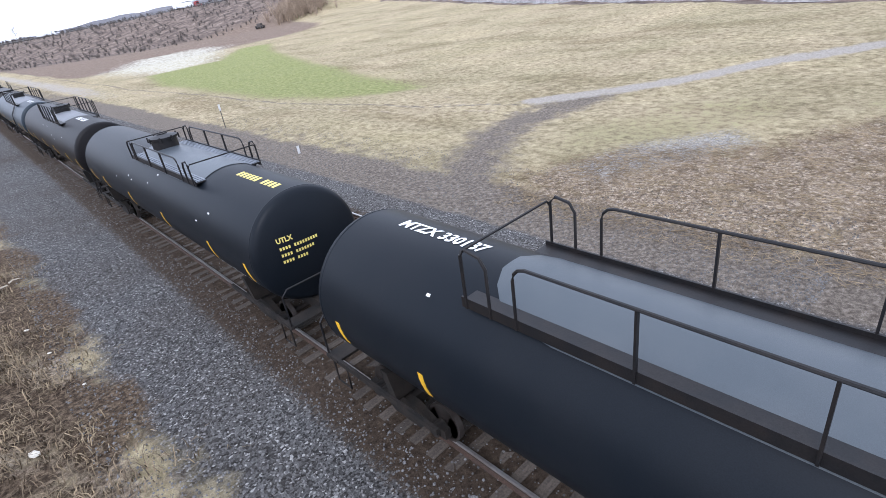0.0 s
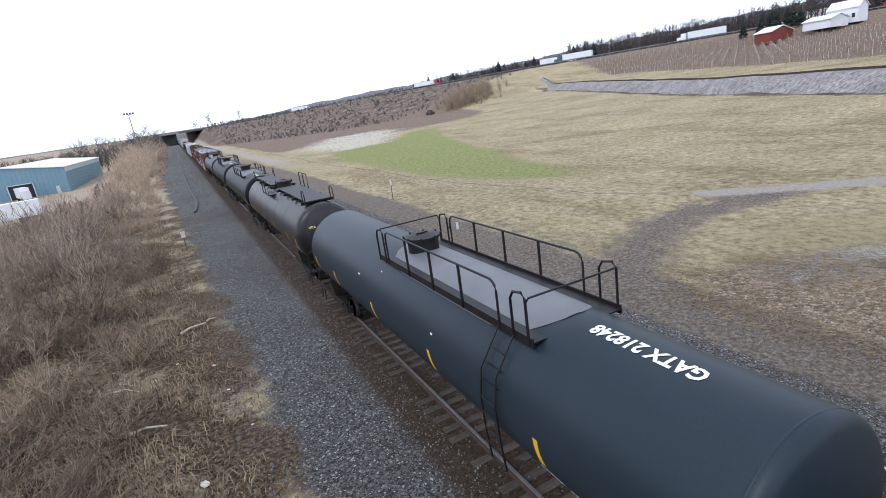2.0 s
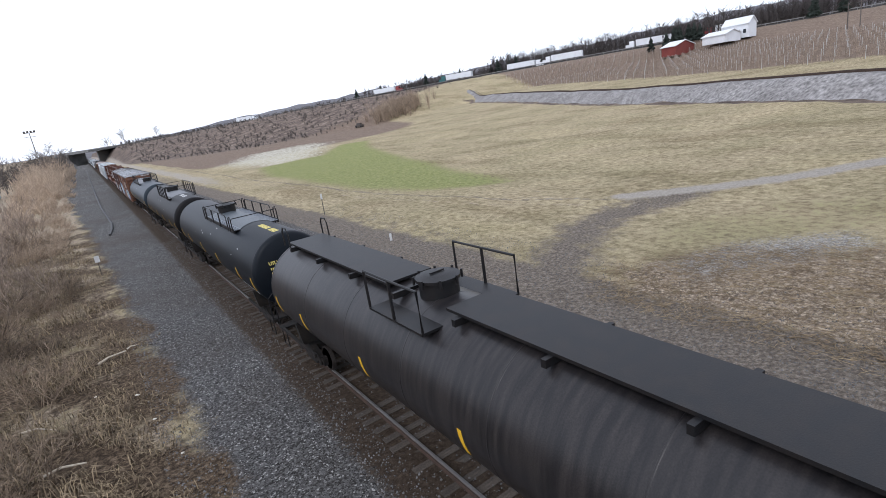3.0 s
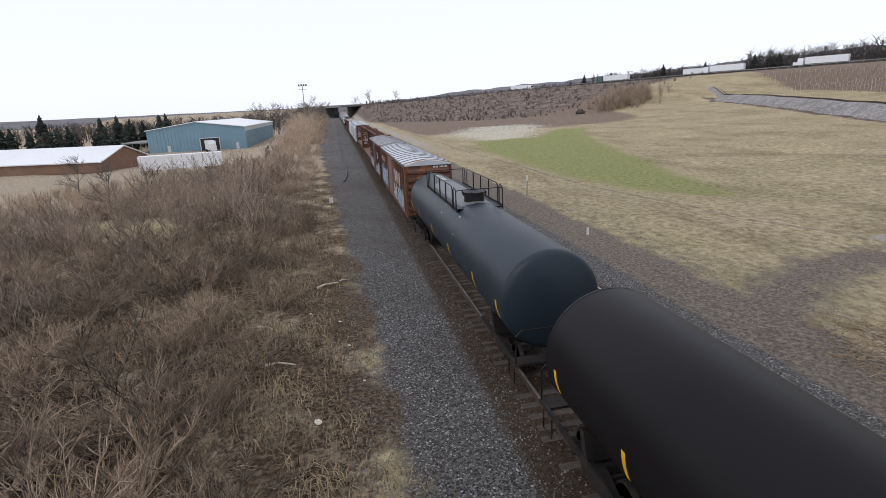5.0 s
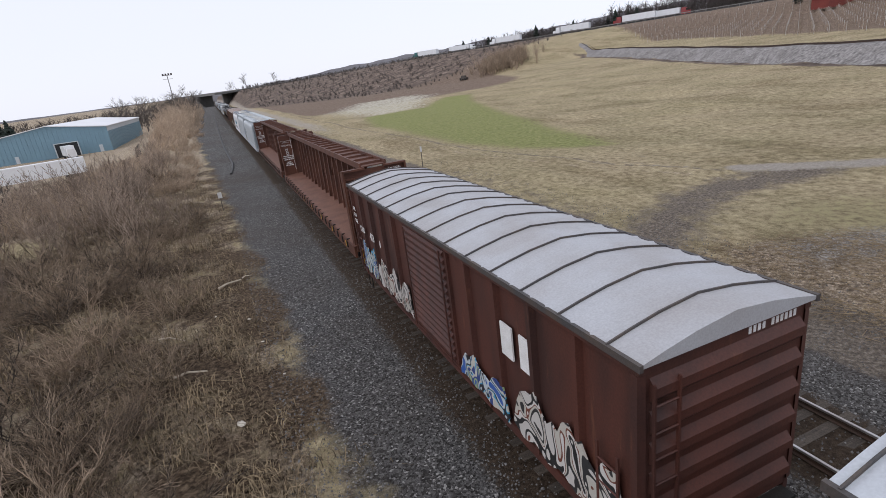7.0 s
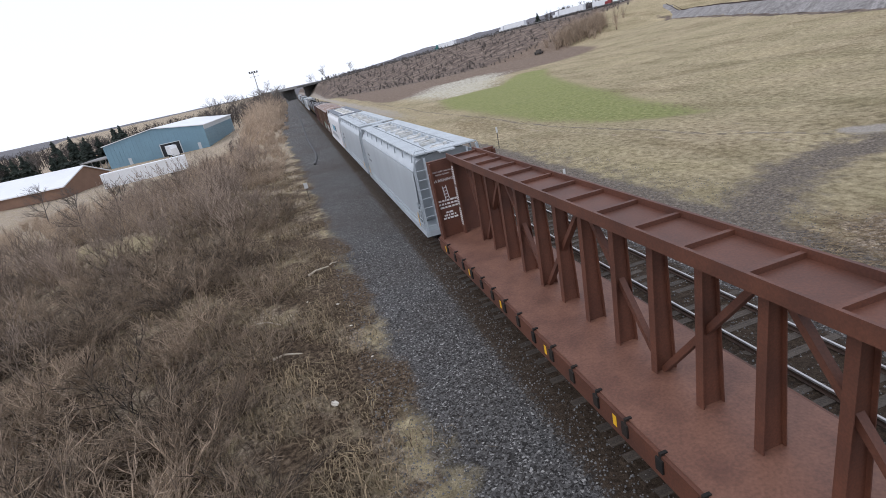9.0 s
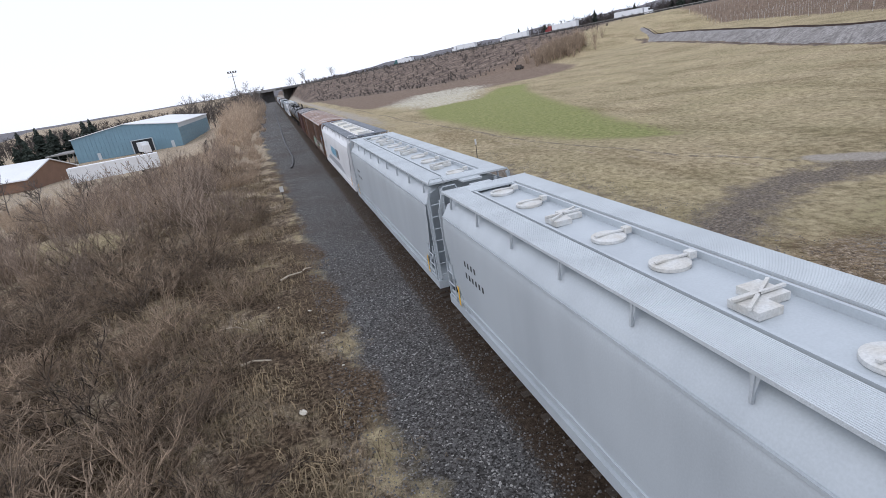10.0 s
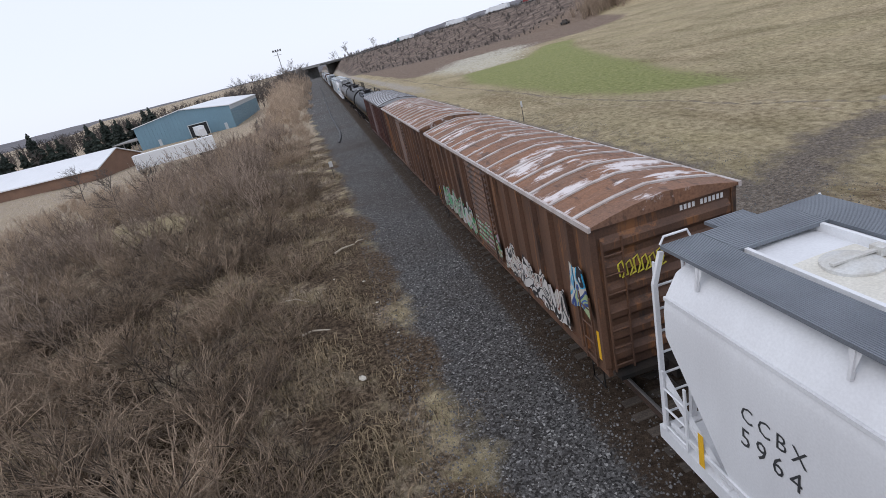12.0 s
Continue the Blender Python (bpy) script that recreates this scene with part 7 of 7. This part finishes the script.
# ---- vineyard, highway, far hills ----
def build_distance():
    rn = random.Random(77)
    st, posts = Sticks(), Sticks()
    ux, uy = 0.83, 0.56
    for k in range(46):
        ax = 49 + 0.47 * (-10 + k * 4.6) + 29 + rn.uniform(-0.5, 0.5)
        ay = -10 + k * 4.6
        for j in range(60):
            x, y = ax + ux * j * 2.4, ay + uy * j * 2.4
            if x + 0.55 * y > 285 or y > 215:
                break
            z = on_ground(x, y)
            if j % 3 == 0:
                posts.add((x, y, z - 0.1), (x, y, z + 1.9), 0.05, 0.05)
            for _ in range(5):
                q = Vector((x + rn.uniform(-1.2, 1.2) * ux, y + rn.uniform(-1.2, 1.2) * uy, z))
                tip = q + Vector((rn.uniform(-0.4, 0.4), rn.uniform(-0.4, 0.4), rn.uniform(0.9, 1.7)))
                st.add(q, tip, 0.035, 0.02)
                st.add(tip, tip + Vector((rn.uniform(-1.2, 1.2), rn.uniform(-0.9, 0.9), rn.uniform(-0.5, 0.3))), 0.025, 0.012)
                st.add(tip, tip + Vector((rn.uniform(-1.2, 1.2), rn.uniform(-0.9, 0.9), rn.uniform(-0.7, 0.1))), 0.025, 0.012)
    me = st.mesh("grape_vines")
    me.materials.append(TWIG_RED)
    tagged(new("grape_vines", me), "rows of pruned leafless grape vines", "vineyard", kind="stuff")
    me = posts.mesh("vine_posts")
    me.materials.append(POST_WHITE)
    tagged(new("vine_posts", me), "pale wooden posts along the vine rows", "vineyard", kind="stuff")
    # the highway: a strip of asphalt on its bank, with guard rails, and the bridge over the tracks
    s = Shape()
    line = [(0.55 * (600 - y), y, road_height(y)) for y in list(range(60, 560, 20)) + [570, 582]]
    nx, ny = 1 / 1.141, 0.55 / 1.141
    for a, b in zip(line, line[1:]):
        s.add([(p[0] + nx * o, p[1] + ny * o, p[2] + dz) for p in (a, b) for o, dz in ((-11, 0.12), (11, 0.12), (11, -1.2), (-11, -1.2))],
              [(0, 1, 5, 4), (1, 2, 6, 5), (3, 0, 4, 7), (2, 3, 7, 6)])
    ob = new("highway", s.mesh("highway"))
    ob.data.materials.append(ASPHALT)
    tagged(ob, "grey asphalt highway on a bank", "road", kind="structure")
    g = new("guard_rail")
    tagged(g, "grey steel guard rail beside the highway", "guard rail", kind="structure")
    s = Shape()
    for a, b in zip(line, line[1:]):
        s.slab((a[0] - nx * 11.4, a[1] - ny * 11.4, a[2] + 0.65), (b[0] - nx * 11.4, b[1] - ny * 11.4, b[2] + 0.65), 0.08, 0.35)
    part("beam", s, CONCRETE, g)
    s = Shape()
    for a, b in zip(line, line[1:]):
        for q in range(5):
            p = Vector(a).lerp(Vector(b), q / 5)
            s.box(p[0] - nx * 11.5 - .08, p[0] - nx * 11.5 + .08, p[1] - ny * 11.5 - .08, p[1] - ny * 11.5 + .08, p[2] - 0.2, p[2] + 0.8)
    part("post", s, CONCRETE, g)
    br = new("overpass")
    tagged(br, "concrete highway overpass across the tracks", "bridge")
    s = Shape()
    s.slab((36, 574, 11.7), (-30, 652, 11.7), 24, 1.5)
    part("deck", s, CONCRETE, br)
    for o in (-12, 12):
        s = Shape()
        s.slab((36 + 0.75 * o, 574 + 0.65 * o, 12.9), (-30 + 0.75 * o, 652 + 0.65 * o, 12.9), 0.3, 1.1)
        part("parapet", s, CONCRETE, br)
    for x, y in ((14, 600), (-9.5, 628)):
        s = Shape()
        s.slab((x - 7, y - 6, 5.4), (x + 7, y + 6, 5.4), 1.2, 11)
        part("pier", s, CONCRETE, br)
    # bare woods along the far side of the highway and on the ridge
    # the haze is put into the ridge's colour: paler and greyer than the near woods
    hill = material("haze_tinted_hillside", (0.125, 0.118, 0.125), 0.95, 0, (0.085, 0.08, 0.088), 0.006, 0.8, 0.05, 0.0, 0.25)
    def ridge(d, prof, name, bumpy):
        v, f = [], []
        az = np.arange(-60, 131, 0.35)
        el = np.interp(az, prof[0], prof[1])
        for i, (a, e) in enumerate(zip(az, el)):
            top = 8 + d * math.tan(radians(e)) + bumpy * min(1.0, e / 3) * (0.6 * math.sin(i * 0.31) + 0.5 * math.sin(i * 0.83 + 1) + 0.5 * rn.random())
            for q, rr in ((0, d * 0.72), (0.35, d * 0.8), (0.75, d * 0.9), (1, d), (0.2, d * 1.3)):
                v.append((rr * math.sin(radians(a)), rr * math.cos(radians(a)), -6 + (top + 6) * q))
        for i in range(len(az) - 1):
            for j in range(4):
                k = i * 5 + j
                f.append((k, k + 5, k + 6, k + 1))
        me = quad_mesh(name, v, f)
        me.polygons.foreach_set("use_smooth", np.ones(len(me.polygons), bool))
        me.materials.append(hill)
        tagged(new(name, me), "hazy wooded ridge on the horizon", "hill", kind="structure")
    ridge(2100, ([-60, -30, -8, 0, 3, 8, 14, 20, 26, 34, 41, 48, 58, 69, 80, 90, 130], [0.25, 0.25, 0.35, 0.4, 0.5, 0.85, 1.4, 1.7, 2.0, 2.35, 2.85, 3.05, 3.5, 3.95, 4.1, 4.2, 3.5]), "backdrop_hills", 5)
    st = Sticks()
    def wood(x, y, hgt, z=None):
        base = Vector((x, y, on_ground(x, y) - 0.5 if z is None else z))
        tip = base + Vector((rn.uniform(-0.6, 0.6), rn.uniform(-0.6, 0.6), hgt))
        st.add(base, tip, 0.22, 0.06)
        for _ in range(16):
            m = base.lerp(tip, rn.uniform(0.25, 0.95))
            a = rn.uniform(0, 6.28)
            st.add(m, m + Vector((math.cos(a), math.sin(a), rn.uniform(0.5, 1.3))) * hgt * rn.uniform(0.12, 0.25), 0.13, 0.03)
    for _ in range(1500):
        y = rn.uniform(95, 330)
        o = rn.uniform(16, 75)
        wood(330 - 0.55 * y + o * nx + rn.uniform(-3, 3), y + o * ny, rn.uniform(6, 11) * (1.15 if y < 250 else 0.75))
    for _ in range(700):
        y = rn.uniform(300, 590)
        o = rn.uniform(15, 60)
        wood(330 - 0.55 * y + o * nx, y + o * ny, rn.uniform(2.5, 5.5))
    for _ in range(500):
        x = rn.uniform(-190, -20)
        wood(x, 320 + rn.uniform(0, 120), rn.uniform(7, 12))
    for _ in range(260):
        x = rn.uniform(225, 330)
        wood(x, 128 - 0.35 * (x - 225) + rn.uniform(0, 30), rn.uniform(6, 11))
    me = st.mesh("far_woods")
    me.materials.append(WOODS)
    tagged(new("far_woods", me), "leafless woods beyond the highway and the yard", "woods", kind="stuff")


build_distance()


def semi_truck(cab_mat, label):
    ob = new("semi_truck")
    tagged(ob, label, "truck", "trucks on the highway")
    s = Shape()
    s.box(-1.3, 1.3, -12, 4.2, 1.2, 4.1)
    part("trailer", s, TRAILER, ob, "white box trailer")
    s = Shape()
    s.prism([(-1.2, 0.7), (1.2, 0.7), (1.2, 3.0), (1.0, 3.8), (-1.0, 3.8), (-1.2, 3.0)], 5.0, 7.2)
    s.box(-1.1, 1.1, 7.2, 9.0, 0.7, 2.3)
    part("cab", s, cab_mat, ob)
    s = Shape()
    s.box(-1.0, 1.0, 7.19, 7.24, 2.4, 3.2)
    part("windscreen", s, GLASS, ob)
    s = Shape()
    s.box(-0.5, 0.5, -11.5, 8.8, 0.6, 1.2)
    part("frame", s, POST_DARK, ob)
    for y in (-10.6, -9.3, 3.0, 4.3, 8.0):
        for x in (-1.05, 1.05):
            s = Shape()
            s.lathe([(-0.25, 0.28), (-0.25, 0.5), (0.25, 0.5), (0.25, 0.28)], 'x', (x, y, 0.5), 12)
            part("wheel", s, TYRE, ob)
    return ob


TRAFFIC = []


def build_traffic():
    white = semi_truck(TRAILER, "white semi truck on the highway")
    green = semi_truck(CAB_GREEN, "white trailer behind a green cab on the highway")
    red = semi_truck(CAB_RED, "white trailer behind a red cab on the highway")
    used = set()
    turn = math.degrees(math.atan2(0.55, 1))
    for kind, y, way in ((white, 484, -1), (red, 371, -1), (white, 290, -1), (green, 192, 1), (white, 137, 1), (red, 70, 1), (white, 100, 1)):
        ob = copy_thing(kind, pose(0, 0, 0)) if kind in used else kind
        used.add(kind)
        v = 22.5 * way
        o = 5.0 if way < 0 else -5.0
        TRAFFIC.append((ob, 0.55 * (600 - y) + 0.876 * o, y + 0.48 * o, -0.55 * v, v, turn if way > 0 else turn + 180))


build_traffic()


def motions():
    times = [i * 0.75 for i in range(17)]
    for car, y, turned in TRAIN:
        walk(car, [(t, pose(0, y - SPEED * t, 0, 0, 0, 180 if turned else 0)) for t in times])
    for ob, x, y, vx, vy, turn in TRAFFIC:
        walk(ob, [(t, pose(x + vx * t, y + vy * t, road_height(y + vy * t), 0, 0, turn)) for t in times])


motions()
